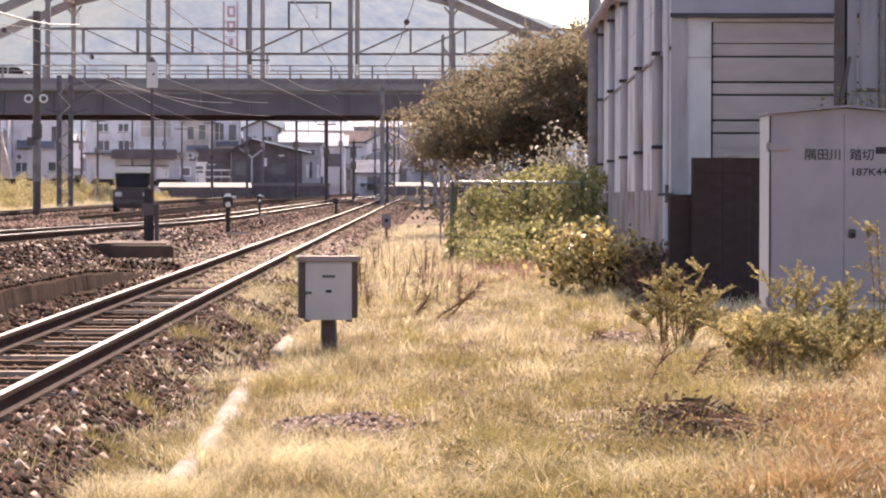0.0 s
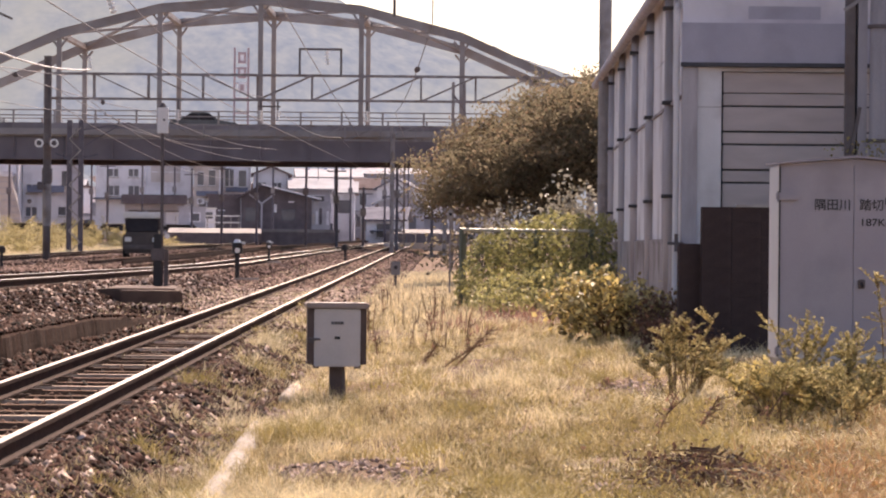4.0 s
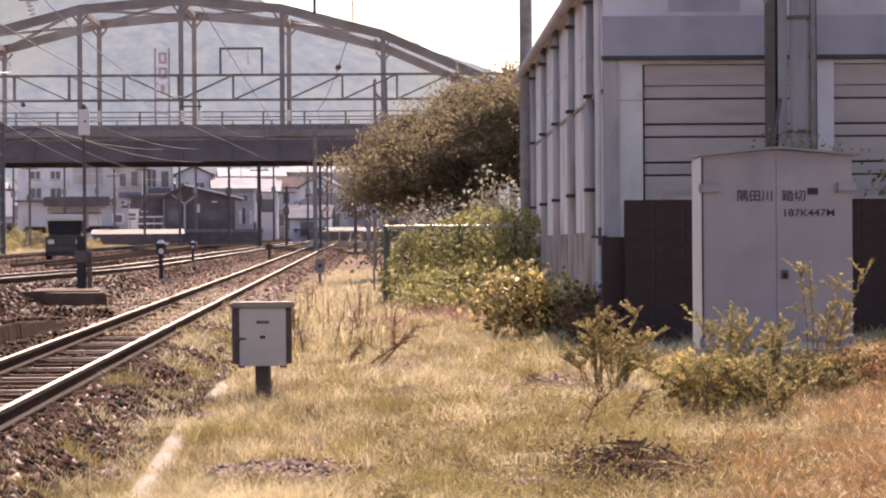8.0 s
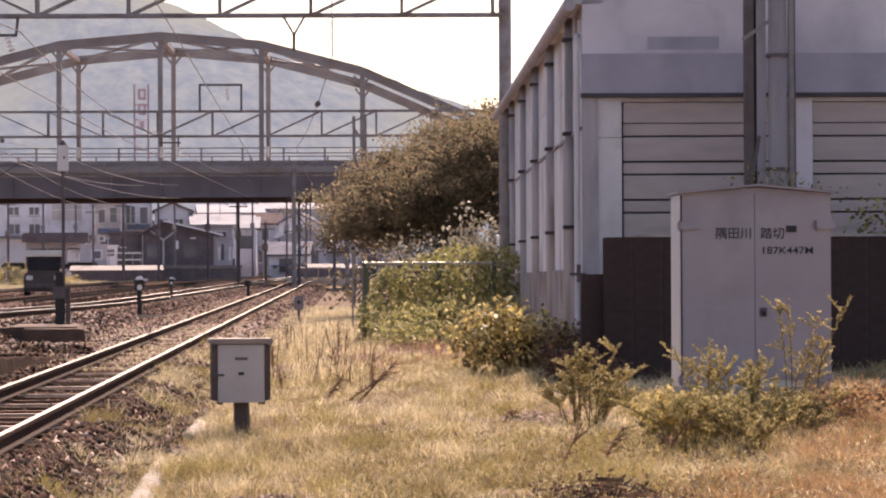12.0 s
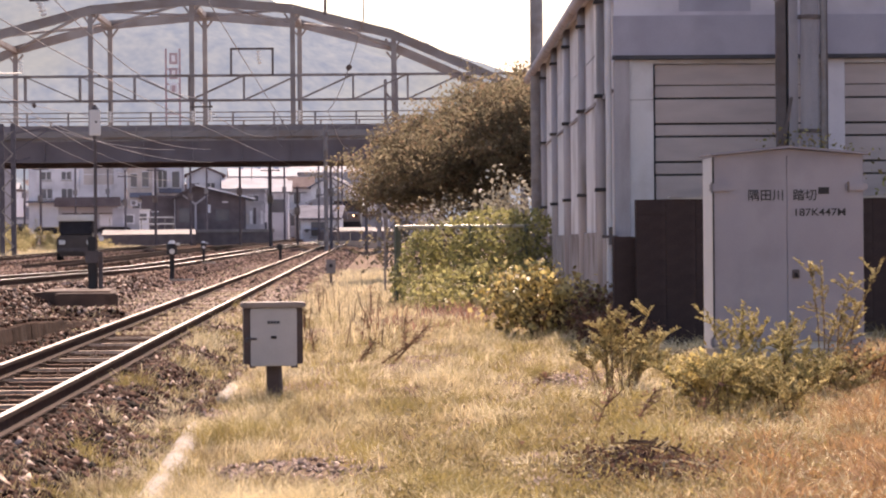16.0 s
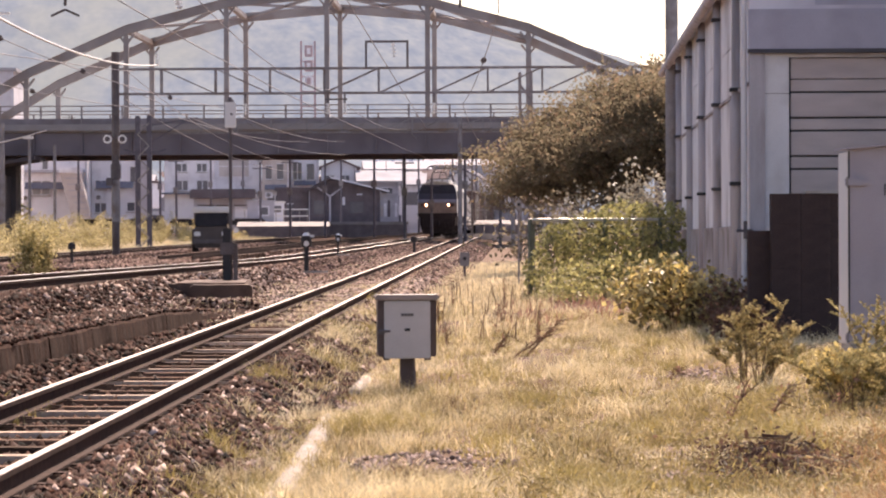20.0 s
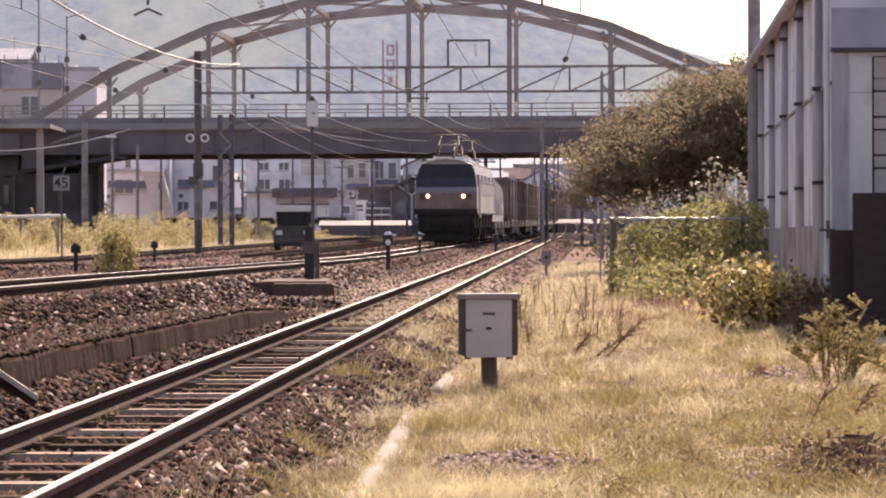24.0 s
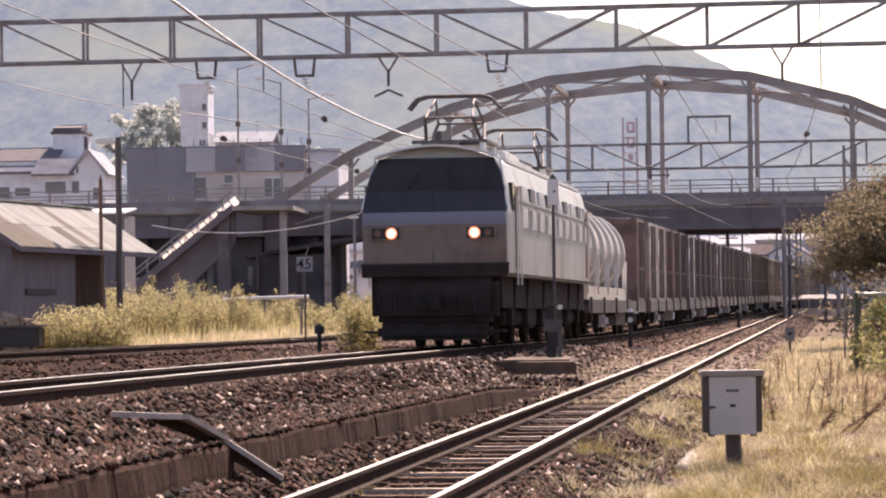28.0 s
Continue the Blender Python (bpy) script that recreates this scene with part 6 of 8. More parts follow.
M_LSKIRT = mat("loco_skirt", (0.031, 0.022, 0.022), (0.055, 0.042, 0.041), 2, 0.9, bump=0.1, spec=0.12, stain=(0.04, 0.028, 0.025), stain_scale=1.4)
M_UNDER = mat("brake_dust_black", (0.026, 0.019, 0.019), (0.055, 0.043, 0.041), 3, 0.9, bump=0.4, spec=0.12)
M_SCREEN = mat("windscreen", (0.04, 0.034, 0.036), (0.058, 0.05, 0.052), 2, 0.12, bump=0, spec=0.2)
M_LAMP = mat("lit_headlamp", (0.9, 0.85, 0.8), (1, 0.95, 0.9), 2, 0.3, bump=0, glow=(1.0, 0.66, 0.42, 7.0))
M_LAMPR = mat("headlamp_halo_glow", (0.5, 0.3, 0.18), (0.6, 0.36, 0.22), 2, 0.3, bump=0, glow=(1.0, 0.30, 0.16, 0.75))
M_TAIL = mat("red_lamp_glass", (0.10, 0.03, 0.02), (0.16, 0.05, 0.03), 3, 0.2, bump=0)
M_LOUV = mat("louvre_shadow", (0.13, 0.13, 0.135), (0.19, 0.19, 0.19), 3, 0.6, bump=0)
PROFILE = [(1.40, 1.36), (1.40, 2.55), (1.35, 3.05), (1.22, 3.52), (1.12, 3.62), (0.8, 3.74), (0.4, 3.82), (0.0, 3.84)]


def half_width(z):
    return float(np.interp(z, [p[1] for p in PROFILE[:5]], [p[0] for p in PROFILE[:5]]))


def rake(z):
    return 0.04 * max(0.0, 2.55 - z) + max(0.0, z - 2.5) * 0.42


def front_skin(z0, z1, inset, lift, x0=-1.0, x1=1.0):
    """A sheet on the locomotive's bowed, raked front between two heights and two shares of its half width."""
    bm = bmesh.new()
    n, grid = 8, []
    for z in (z0, (z0 + z1) / 2, z1):
        row = []
        for i in range(n + 1):
            u = x0 + (x1 - x0) * i / n
            row.append(bm.verts.new((u * (half_width(z) - inset), rake(z) + 0.16 * abs(u) ** 2.6 - 0.02 - lift, z)))
        grid.append(row)
    for a, b in zip(grid, grid[1:]):
        for i in range(n):
            bm.faces.new((a[i], a[i + 1], b[i + 1], b[i]))
    g = bmesh.ops.extrude_face_region(bm, geom=bm.faces[:])
    bmesh.ops.translate(bm, vec=(0, 0.2, 0), verts=[v for v in g["geom"] if isinstance(v, bmesh.types.BMVert)])
    bmesh.ops.recalc_face_normals(bm, faces=bm.faces[:])
    return bm


def bogie(parent, y, wheels, dist, r=0.46, wide=1.15):
    b = part("bogie", boxed(-wide, wide, y - dist * (wheels - 1) / 2 - 0.5, y + dist * (wheels - 1) / 2 + 0.5, 0.42, 0.72, bevel=0.04), M_UNDER, parent)
    for k in range(wheels):
        yy = y + (k - (wheels - 1) / 2) * dist
        for s in (-0.56, 0.56):
            part("wheel", rod(bmesh.new(), (s - 0.06, yy, r), (s + 0.06, yy, r), r, 18), M_UNDER, b)
        for s in (-wide, wide):
            part("axle_box", boxed(s - 0.12, s + 0.12, yy - 0.17, yy + 0.17, r - 0.15, r + 0.2, bevel=0.03), M_UNDER, b)


def build_pantograph(parent, y, up):
    p = part("pantograph", boxed(-0.75, 0.75, y - 0.9, y + 0.9, 4.02, 4.08), M_DKSTEEL, parent, "dark raised pantograph")
    for x in (-0.65, 0.65):
        for d in (-0.8, 0.8):
            part("insulator", rod(bmesh.new(), (x, y + d, 3.78), (x, y + d, 4.02), 0.07, 10), M_INS, p)
    z1, z2 = 4.08 + up * 0.5, 4.08 + up
    for x in (-0.55, 0.55):
        part("lower_arm", rod(bmesh.new(), (x, y - 0.25, 4.08), (x * 0.85, y - 0.95, z1), 0.035, 8), M_DKSTEEL, p)
        part("lower_arm", rod(bmesh.new(), (x, y + 0.25, 4.08), (x * 0.85, y + 0.95, z1), 0.035, 8), M_DKSTEEL, p)
        part("upper_arm", rod(bmesh.new(), (x * 0.85, y - 0.95, z1), (x * 0.7, y, z2), 0.025, 8), M_DKSTEEL, p)
        part("upper_arm", rod(bmesh.new(), (x * 0.85, y + 0.95, z1), (x * 0.7, y, z2), 0.025, 8), M_DKSTEEL, p)
    for d in (-0.95, 0.95):
        part("cross_tube", rod(bmesh.new(), (-0.47, y + d, z1), (0.47, y + d, z1), 0.025, 8), M_DKSTEEL, p)
    for d in (-0.18, 0.18):
        bm = bmesh.new()
        pts = [(-0.92, z2 - 0.2), (-0.75, z2 + 0.0), (-0.55, z2 + 0.06), (0.55, z2 + 0.06), (0.75, z2 + 0.0), (0.92, z2 - 0.2)]
        for a, b in zip(pts, pts[1:]):
            rod(bm, (a[0], y + d, a[1]), (b[0], y + d, b[1]), 0.03, 8)
        part("collector_bow", bm, M_DKSTEEL, p)


def build_loco():
    L = thing("electric_locomotive", "blue and grey electric freight locomotive with lit headlights", "locomotive")
    # shell
    bm = bmesh.new()
    ring = PROFILE + [(-x, z) for x, z in reversed(PROFILE[:-1])]
    rings = []
    for k, (y, sh, rk) in enumerate(((0.13, 0.1, 1.0), (0.34, 0.02, 1.0), (0.6, 0.0, 0.9), (2.0, 0.0, 0.0), (16.2, 0.0, 0.0), (17.6, 0.0, 0.0), (17.95, 0.14, 0.0))):
        rings.append([bm.verts.new((x * (1 - sh / 1.4), y + rk * rake(z) if rk else y, z)) for x, z in ring])
    n = len(ring)
    for a, b in zip(rings, rings[1:]):
        for i in range(n - 1):
            bm.faces.new((a[i], a[i + 1], b[i + 1], b[i]))
        bm.faces.new((a[n - 1], a[0], b[0], b[n - 1]))
    bm.faces.new(rings[0][::-1])
    bm.faces.new(rings[-1])
    bmesh.ops.recalc_face_normals(bm, faces=bm.faces[:])
    part("body_shell", bm, M_LGREY, L)
    # front
    # brown tone paints the ground's reflection onto the lower nose
    part("nose_panel", front_skin(1.60, 2.34, 0.03, 0.015), M_LLOW, L, "brownish grey lower front, ground reflection in its colour")
    part("nose_band", front_skin(2.34, 2.58, 0.03, 0.016), M_LMID, L, "blue-grey front band")
    part("window_band", front_skin(2.58, 3.0, 0.03, 0.017), M_LBLUE, L, "dark blue front band")
    part("front_frame", front_skin(3.0, 3.62, 0.02, 0.012), M_LBLUE, L)
    for a, b in ((-0.985, -0.006), (0.006, 0.985)):
        part("windscreen", front_skin(2.99, 3.62, 0.035, 0.022, a, b), M_SCREEN, L, "dark raked windscreen")
    part("centre_pillar", front_skin(1.62, 3.58, 0.05, 0.026, -0.006, 0.006), M_BLACK, L)
    for s in (-1, 1):
        part("corner_trim", beam(bmesh.new(), (s * 1.39, 0.2, 2.6), (s * 1.2, 0.7, 3.6), 0.03, 0.05), M_LROOF, L, "white window corner trim")
        part("wiper", rod(bmesh.new(), (s * 0.5, 0.16, 3.02), (s * 0.25, 0.34, 3.4), 0.012, 6), M_BLACK, L)
    bm = bmesh.new()
    pts = [(-1.18, 3.645), (-0.8, 3.765), (-0.4, 3.835), (0, 3.86), (0.4, 3.835), (0.8, 3.765), (1.18, 3.645)]
    rows_ = [[bm.verts.new((x, 0.5 + 0.1 * abs(x) + d, z + h)) for d, h in ((-0.18, -0.022), (-0.18, 0.022), (0.25, 0.022), (0.25, -0.022))] for x, z in pts]
    for p, q in zip(rows_, rows_[1:]):
        for k in range(4):
            bm.faces.new((p[k], p[(k + 1) % 4], q[(k + 1) % 4], q[k]))
    bm.faces.new(rows_[0][::-1])
    bm.faces.new(rows_[-1])
    bmesh.ops.recalc_face_normals(bm, faces=bm.faces[:])
    # pale strip paints the sunlight on the front roof edge
    part("roof_brow", bm, M_LROOF, L, "pale strip for the sunlit roof brow")
    part("lower_bumper", front_skin(1.36, 1.60, -0.0, 0.03), M_LSKIRT, L)
    part("dark_line", front_skin(1.575, 1.615, -0.015, 0.045), M_BLACK, L)
    part("apron", boxed(-1.2, 1.2, 0.02, 0.5, 0.5, 1.36, bevel=0.12), M_LSKIRT, L, "dark skirt under the front")
    part("snow_plough", boxed(-1.08, 1.08, -0.05, 0.35, 0.16, 0.48, bevel=0.08), M_UNDER, L)
    cpl = part("coupler", boxed(-0.14, 0.14, -0.42, 0.1, 0.76, 1.0, bevel=0.04), M_UNDER, L)
    part("knuckle", rod(bmesh.new(), (0.08, -0.42, 0.74), (0.08, -0.42, 1.02), 0.1, 10), M_UNDER, cpl)
    for x in (-0.75, -0.5, 0.5, 0.75):
        part("air_hose", rod(bmesh.new(), (x, -0.02, 1.0), (x + 0.05, -0.14, 0.62), 0.025, 6), M_UNDER, L)
    for s in (-1, 1):
        part("step", boxed(s * 1.2 - 0.15, s * 1.2 + 0.15, 0.05, 0.2, 0.3, 0.34), M_LSKIRT, L)
        part("handrail", rod(bmesh.new(), (s * 1.05, -0.02, 1.15), (s * 1.05, -0.02, 0.65), 0.018, 6), M_LSKIRT, L)
        y = rake(2.18) - 0.02
        hs = part("lamp_housing", boxed(s * 0.9 - 0.3, s * 0.9 + 0.3, y - 0.02, y + 0.2, 2.05, 2.31, bevel=0.02), M_LLOW, L)
        part("lamp_recess", boxed(s * 0.9 - 0.26, s * 0.9 + 0.26, y - 0.035, y - 0.02, 2.08, 2.28), M_BLACK, hs)
        part("headlamp", rod(bmesh.new(), (s * 0.79, y - 0.045, 2.18), (s * 0.79, y, 2.18), 0.068, 16), M_LAMP, hs, "lit headlamp")
        # this added glowing ring imitates the orange halo round the lit lamp
        part("reflector", rod(bmesh.new(), (s * 0.79, y - 0.04, 2.18), (s * 0.79, y, 2.18), 0.112, 18), M_LAMPR, hs, "orange ring glowing as the headlamp's halo")
        part("tail_lamp", rod(bmesh.new(), (s * 1.05, y - 0.04, 2.18), (s * 1.05, y, 2.18), 0.07, 12), M_TAIL, hs, "red tail lamp glass")
    # sides
    for s in (-1, 1):
        f = lambda x: (min(s * x, s * (x + 0.02)), max(s * x, s * (x + 0.02)))
        part("cab_door", boxed(*f(1.4), 1.45, 1.95, 1.5, 3.1), M_LLOW, L, "dark cab side door")
        part("side_rail", rod(bmesh.new(), (s * 1.45, 1.38, 1.2), (s * 1.45, 1.38, 2.9), 0.02, 6), M_LROOF, L)
        part("side_rail", rod(bmesh.new(), (s * 1.45, 2.05, 1.2), (s * 1.45, 2.05, 2.9), 0.02, 6), M_LROOF, L)
        part("cab_window", boxed(s * 1.36 - 0.05, s * 1.36 + 0.05, 0.95, 1.35, 2.62, 3.15), M_SCREEN, L)
        for k in range(9):
            y = 2.7 + k * 1.62 + (0.6 if k > 3 else 0)
            lv = part("louvre", boxed(*f(1.40), y, y + 0.95, 2.33, 2.72), M_LROOF, L, "pale side louvre")
            # dark strip laid beside each louvre draws its shade
            part("louvre_gap", boxed(*f(1.402), y + 0.98, y + 1.2, 2.33, 2.74), M_LOUV, lv)
            part("upper_window", boxed(min(s * 1.27, s * 1.39), max(s * 1.27, s * 1.39), y + 0.1, y + 0.85, 2.9, 3.16), M_LOUV if k % 2 else M_LROOF, L)
        part("rib_line", boxed(*f(1.40), 2.2, 17.2, 2.78, 2.84), M_LOUV, L)
        part("rear_door", boxed(*f(1.402), 16.6, 17.1, 1.5, 3.1), M_LLOW, L)
        part("sill_line", boxed(*f(1.40), 0.5, 17.6, 1.36, 1.42), M_LSKIRT, L)
        # pale strip carries the sunlight along the roof side in its colour
        part("roof_side", boxed(min(s * 1.05, s * 1.2), max(s * 1.05, s * 1.2), 2.0, 17.2, 3.56, 3.68, bevel=0.03), M_LROOF, L)
        for y in (2.3, 4.6, 7.8, 10.2, 13.4, 15.8):
            part("sand_pipe", rod(bmesh.new(), (s * 1.3, y, 1.35), (s * 1.2, y + 0.12, 0.35), 0.03, 6), M_LSKIRT, L)
    part("underframe", boxed(-1.25, 1.25, 0.4, 17.6, 0.75, 1.36), M_UNDER, L)
    for y in (3.4, 9.0, 14.6):
        bogie(L, y, 2, 2.7, 0.56)
    for y in (6.2, 11.8):
        part("equipment_box", boxed(-1.2, 1.2, y - 0.7, y + 0.7, 0.35, 0.8, bevel=0.04), M_UNDER, L)
    # roof
    build_pantograph(L, 3.4, 0.86)
    build_pantograph(L, 14.8, 0.86)
    part("roof_box", boxed(-0.7, 0.7, 6.0, 8.6, 3.8, 4.05, bevel=0.05), M_LROOF, L)
    part("roof_box", boxed(-0.6, 0.6, 9.4, 12.6, 3.8, 4.0, bevel=0.05), M_LROOF, L)
    part("bus_bar", rod(bmesh.new(), (0.3, 2.4, 4.15), (0.3, 15, 4.15), 0.03, 6), M_DKSTEEL, L)
    part("horn", rod(bmesh.new(), (0.3, 1.0, 3.9), (0.3, 1.5, 3.9), 0.07, 8, 0.03), M_DKSTEEL, L)
    return L


VEH = [(build_loco(), 0.0, 18.0)]
M_TANKW = mat("white_tank_paint", (0.60, 0.57, 0.52), (0.72, 0.69, 0.64), 1.5, 0.4, bump=0.03, stain=(0.48, 0.42, 0.36), stain_scale=1.5)
CORR = {"brown": (0.125, 0.08, 0.072), "tan": (0.27, 0.222, 0.2), "grey": (0.17, 0.145, 0.155), "dark": (0.065, 0.05, 0.056), "rust": (0.13, 0.072, 0.058)}
MC = {k: mat("container_" + k, tuple(c * 1.1 for c in v), tuple(min(1, c * 1.5) for c in v), 1.5, 0.6, 0.1, bump=0.1, stain=tuple(c * 0.6 for c in v), stain_scale=1.2, spread=0.12) for k, v in CORR.items()}


def build_wagon():
    w = thing("container_wagon", "flat bogie container wagon with a dark frame", "wagon", None, "freight wagons")
    part("deck", boxed(-1.25, 1.25, 0.0, 19.7, 0.86, 1.0), M_UNDER, w)
    for s in (-1, 1):
        part("side_sill", boxed(s * 1.2 - 0.07, s * 1.2 + 0.07, 0.0, 19.7, 0.66, 1.0), MC["dark"], w)
        part("air_reservoir", boxed(s * 0.95 - 0.2, s * 0.95 + 0.2, 5.6, 6.9, 0.28, 0.62, bevel=0.08), M_HG, w, "pale grey underframe box")
        part("tool_box", boxed(s * 0.98 - 0.2, s * 0.98 + 0.2, 12.8, 13.7, 0.3, 0.64, bevel=0.05), M_HG, w, "pale grey underframe box")
        for k in range(6):
            part("post_bracket", boxed(s * 1.28 - 0.03, s * 1.28 + 0.03, 0.3 + k * 3.8, 0.42 + k * 3.8, 0.66, 1.06), MC["dark"], w)
        part("ladder", boxed(s * 1.22 - 0.03, s * 1.22 + 0.03, 0.05, 0.4, 0.35, 0.4), M_PALE, w)
    part("centre_beam", boxed(-0.4, 0.4, 0.0, 19.7, 0.5, 0.86), M_UNDER, w)
    part("brake_gear", boxed(-1.0, 1.0, 8.3, 11.3, 0.3, 0.62, bevel=0.05), M_UNDER, w)
    for y in (2.6, 17.1):
        bogie(w, y, 2, 1.9, 0.43, 1.05)
    for y in (-0.35, 19.75):
        part("coupler", boxed(-0.12, 0.12, y, y + 0.35, 0.74, 0.98, bevel=0.03), M_UNDER, w)
    return w


def build_container(m, name, label, pale=False):
    c = thing(name, label, "container", None, "freight containers")
    wd, ln, h = 1.2, 3.7, 2.5
    part("shell", boxed(-wd, wd, 0.05, ln - 0.05, 0.06, h - 0.04), m, c)
    for s in (-1, 1):
        for y in (0.0, ln - 0.14):
            part("corner_post", boxed(min(s * (wd - 0.1), s * (wd + 0.08)), max(s * (wd - 0.1), s * (wd + 0.08)), y, y + 0.14, 0, h), M_TANKW if pale and y > 0 else m, c)
        for k in range(9):
            y = 0.3 + k * 0.36
            part("rib", boxed(min(s * wd, s * (wd + 0.07)), max(s * wd, s * (wd + 0.07)), y, y + 0.11, 0.14, h - 0.14), m, c)
        for y in (1.35, 2.4):
            bar = part("lock_bar", boxed(min(s * wd, s * (wd + 0.1)), max(s * wd, s * (wd + 0.1)), y, y + 0.05, 0.1, h - 0.1), M_DKSTEEL, c, "steel lock bar")
            part("handle", boxed(min(s * wd, s * (wd + 0.12)), max(s * wd, s * (wd + 0.12)), y - 0.2, y + 0.1, 0.95, 1.02), M_STEEL, bar)
        if pale:
            part("placard", boxed(min(s * wd, s * (wd + 0.09)), max(s * wd, s * (wd + 0.09)), 0.24, 0.62, 1.5, 2.0), M_HG, c, "pale blank placard")
        part("top_rail", boxed(min(s * (wd - 0.08), s * (wd + 0.035)), max(s * (wd - 0.08), s * (wd + 0.035)), 0, ln, h - 0.12, h), m, c)
        part("bottom_rail", boxed(min(s * (wd - 0.08), s * (wd + 0.035)), max(s * (wd - 0.08), s * (wd + 0.035)), 0, ln, 0, 0.13), m, c)
    for x in (-0.6, 0.0, 0.6):
        part("door_rib", boxed(x - 0.05, x + 0.05, -0.02, 0.05, 0.1, h - 0.1), m, c)
    return c


def build_tank():
    t = thing("tank_container", "white ribbed tank container on the first wagon", "tank")
    part("barrel", rod(bmesh.new(), (0, 0.5, 1.32), (0, 12.0, 1.32), 1.1, 28), M_TANKW, t, smooth=False)
    for k in range(6):
        y = 0.5 + k * 2.25
        part("rib", rod(bmesh.new(), (0, y, 1.32), (0, y + 0.3, 1.32), 1.2, 28), M_TANKW, t, "white raised ring")
    for s in (-1, 1):
        part("bottom_rail", boxed(s * 1.1 - 0.08, s * 1.1 + 0.08, 0.0, 12.4, 0.0, 0.35), M_TANKW, t)
        for k in range(5):
            y = 0.1 + k * 3.0
            part("saddle", beam(bmesh.new(), (s * 1.15, y, 0.2), (s * 1.12, y + 0.6, 1.1), 0.12, 0.2), M_TANKW, t)
    part("manhole", rod(bmesh.new(), (0, 6.2, 2.4), (0, 6.2, 2.62), 0.3, 14), M_STEEL, t)
    part("walkway", boxed(-0.4, 0.4, 2.0, 10.5, 2.46, 2.5), M_STEEL, t)
    return t


first_wagon = build_wagon()
kinds = [build_container(MC[k], "freight_container", "%s ribbed steel freight container on a wagon" % k, k in ("grey", "tan")) for k in ("brown", "tan", "grey", "dark", "rust")]
used = [False] * 5
ORDER = (0, 1, 1, 4, 0, 3, 2, 3, 3, 3, 0, 2, 3, 3, 3, 4, 3, 3, 0, 2, 3, 0, 3, 3, 0)
s, idx = 18.9, 0
for i in range(14):
    wg = first_wagon if i == 0 else copy_thing(first_wagon, Matrix())
    VEH.append((wg, s, 19.7))
    if i == 0:
        VEH.append((build_tank(), s + 0.3, 12.4))
        slots = (15.7,)
    else:
        slots = tuple(0.25 + 3.86 * k for k in range(5))
    for p in slots:
        k = ORDER[idx % len(ORDER)]
        ob = kinds[k] if not used[k] else copy_thing(kinds[k], Matrix())
        used[k] = True
        VEH.append((ob, s + p, 3.7))
        idx += 1
    s += 20.4


def front_y(t):
    """How far down the line the locomotive's front is: it comes on at twenty metres a second."""
    return 58.5 + (28.0 - t) * 20.0


# ---- road vehicles on the bridge deck ----
M_PEARL = mat("pearl_car_paint", (0.62, 0.62, 0.60), (0.70, 0.70, 0.68), 2.0, 0.3, 0.1)
M_SLATE = mat("slate_car_paint", (0.06, 0.065, 0.075), (0.09, 0.095, 0.105), 2.0, 0.3, 0.2)
DECK = 7.6


def shell(pts, half, tuck=0.0, z_tuck=9.0):
    """Side outline (x, z) drawn out to a width; points above z_tuck lean in."""
    bm = bmesh.new()
    rows = []
    for s in (-1, 1):
        rows.append([bm.verts.new((x, s * (half - (tuck if z > z_tuck else 0.0)), z)) for x, z in pts])
    n = len(pts)
    for i in range(n):
        j = (i + 1) % n
        bm.faces.new((rows[0][i], rows[0][j], rows[1][j], rows[1][i]))
    bm.faces.new(rows[0][::-1])
    bm.faces.new(rows[1])
    bmesh.ops.recalc_face_normals(bm, faces=bm.faces[:])
    bmesh.ops.bevel(bm, geom=bm.edges[:], offset=0.035, segments=2, affect='EDGES')
    return bm


def car_wheels(c, xs, half, r):
    for wx in xs:
        for s in (-1, 1):
            w = part("wheel", rod(bmesh.new(), (wx, s * (half - 0.2), r), (wx, s * (half + 0.01), r), r, 16), M_BLACK, c)
            part("rim", rod(bmesh.new(), (wx, s * (half - 0.1), r), (wx, s * (half + 0.02), r), r * 0.62, 12), M_HG, w, "grey wheel rim")


def saloon(paint, label):
    c = thing("saloon_car", label, "car", pose(0, 0, DECK), "cars crossing the bridge")
    part("body", shell([(-2.2, 0.3), (2.2, 0.3), (2.24, 0.62), (1.95, 0.78), (0.95, 0.92), (-1.45, 0.96), (-2.15, 0.92), (-2.25, 0.6)], 0.84), paint, c)
    part("glasshouse", shell([(1.0, 0.9), (0.25, 1.36), (-0.85, 1.38), (-1.65, 0.94)], 0.78, 0.14, 1.2), M_CARG, c, "dark car glass")
    part("roof", shell([(0.34, 1.35), (0.1, 1.43), (-0.75, 1.44), (-1.05, 1.35)], 0.65), paint, c)
    for s in (-1, 1):
        part("headlight", boxed(2.08, 2.24, s * 0.62 - 0.16, s * 0.62 + 0.16, 0.58, 0.72, bevel=0.03), M_WHITE, c)
        part("wing_mirror", boxed(0.62, 0.78, s * 0.9 - 0.1, s * 0.9 + 0.1, 0.95, 1.08, bevel=0.03), paint, c)
        part("pillar", beam(bmesh.new(), (-0.35, s * 0.785, 0.92), (-0.35, s * 0.66, 1.37), 0.08, 0.03), paint, c)
    part("bumper", boxed(2.1, 2.3, -0.78, 0.78, 0.32, 0.52, bevel=0.04), paint, c)
    part("bumper", boxed(-2.32, -2.1, -0.78, 0.78, 0.32, 0.55, bevel=0.04), paint, c)
    car_wheels(c, (-1.35, 1.4), 0.84, 0.31)
    return c


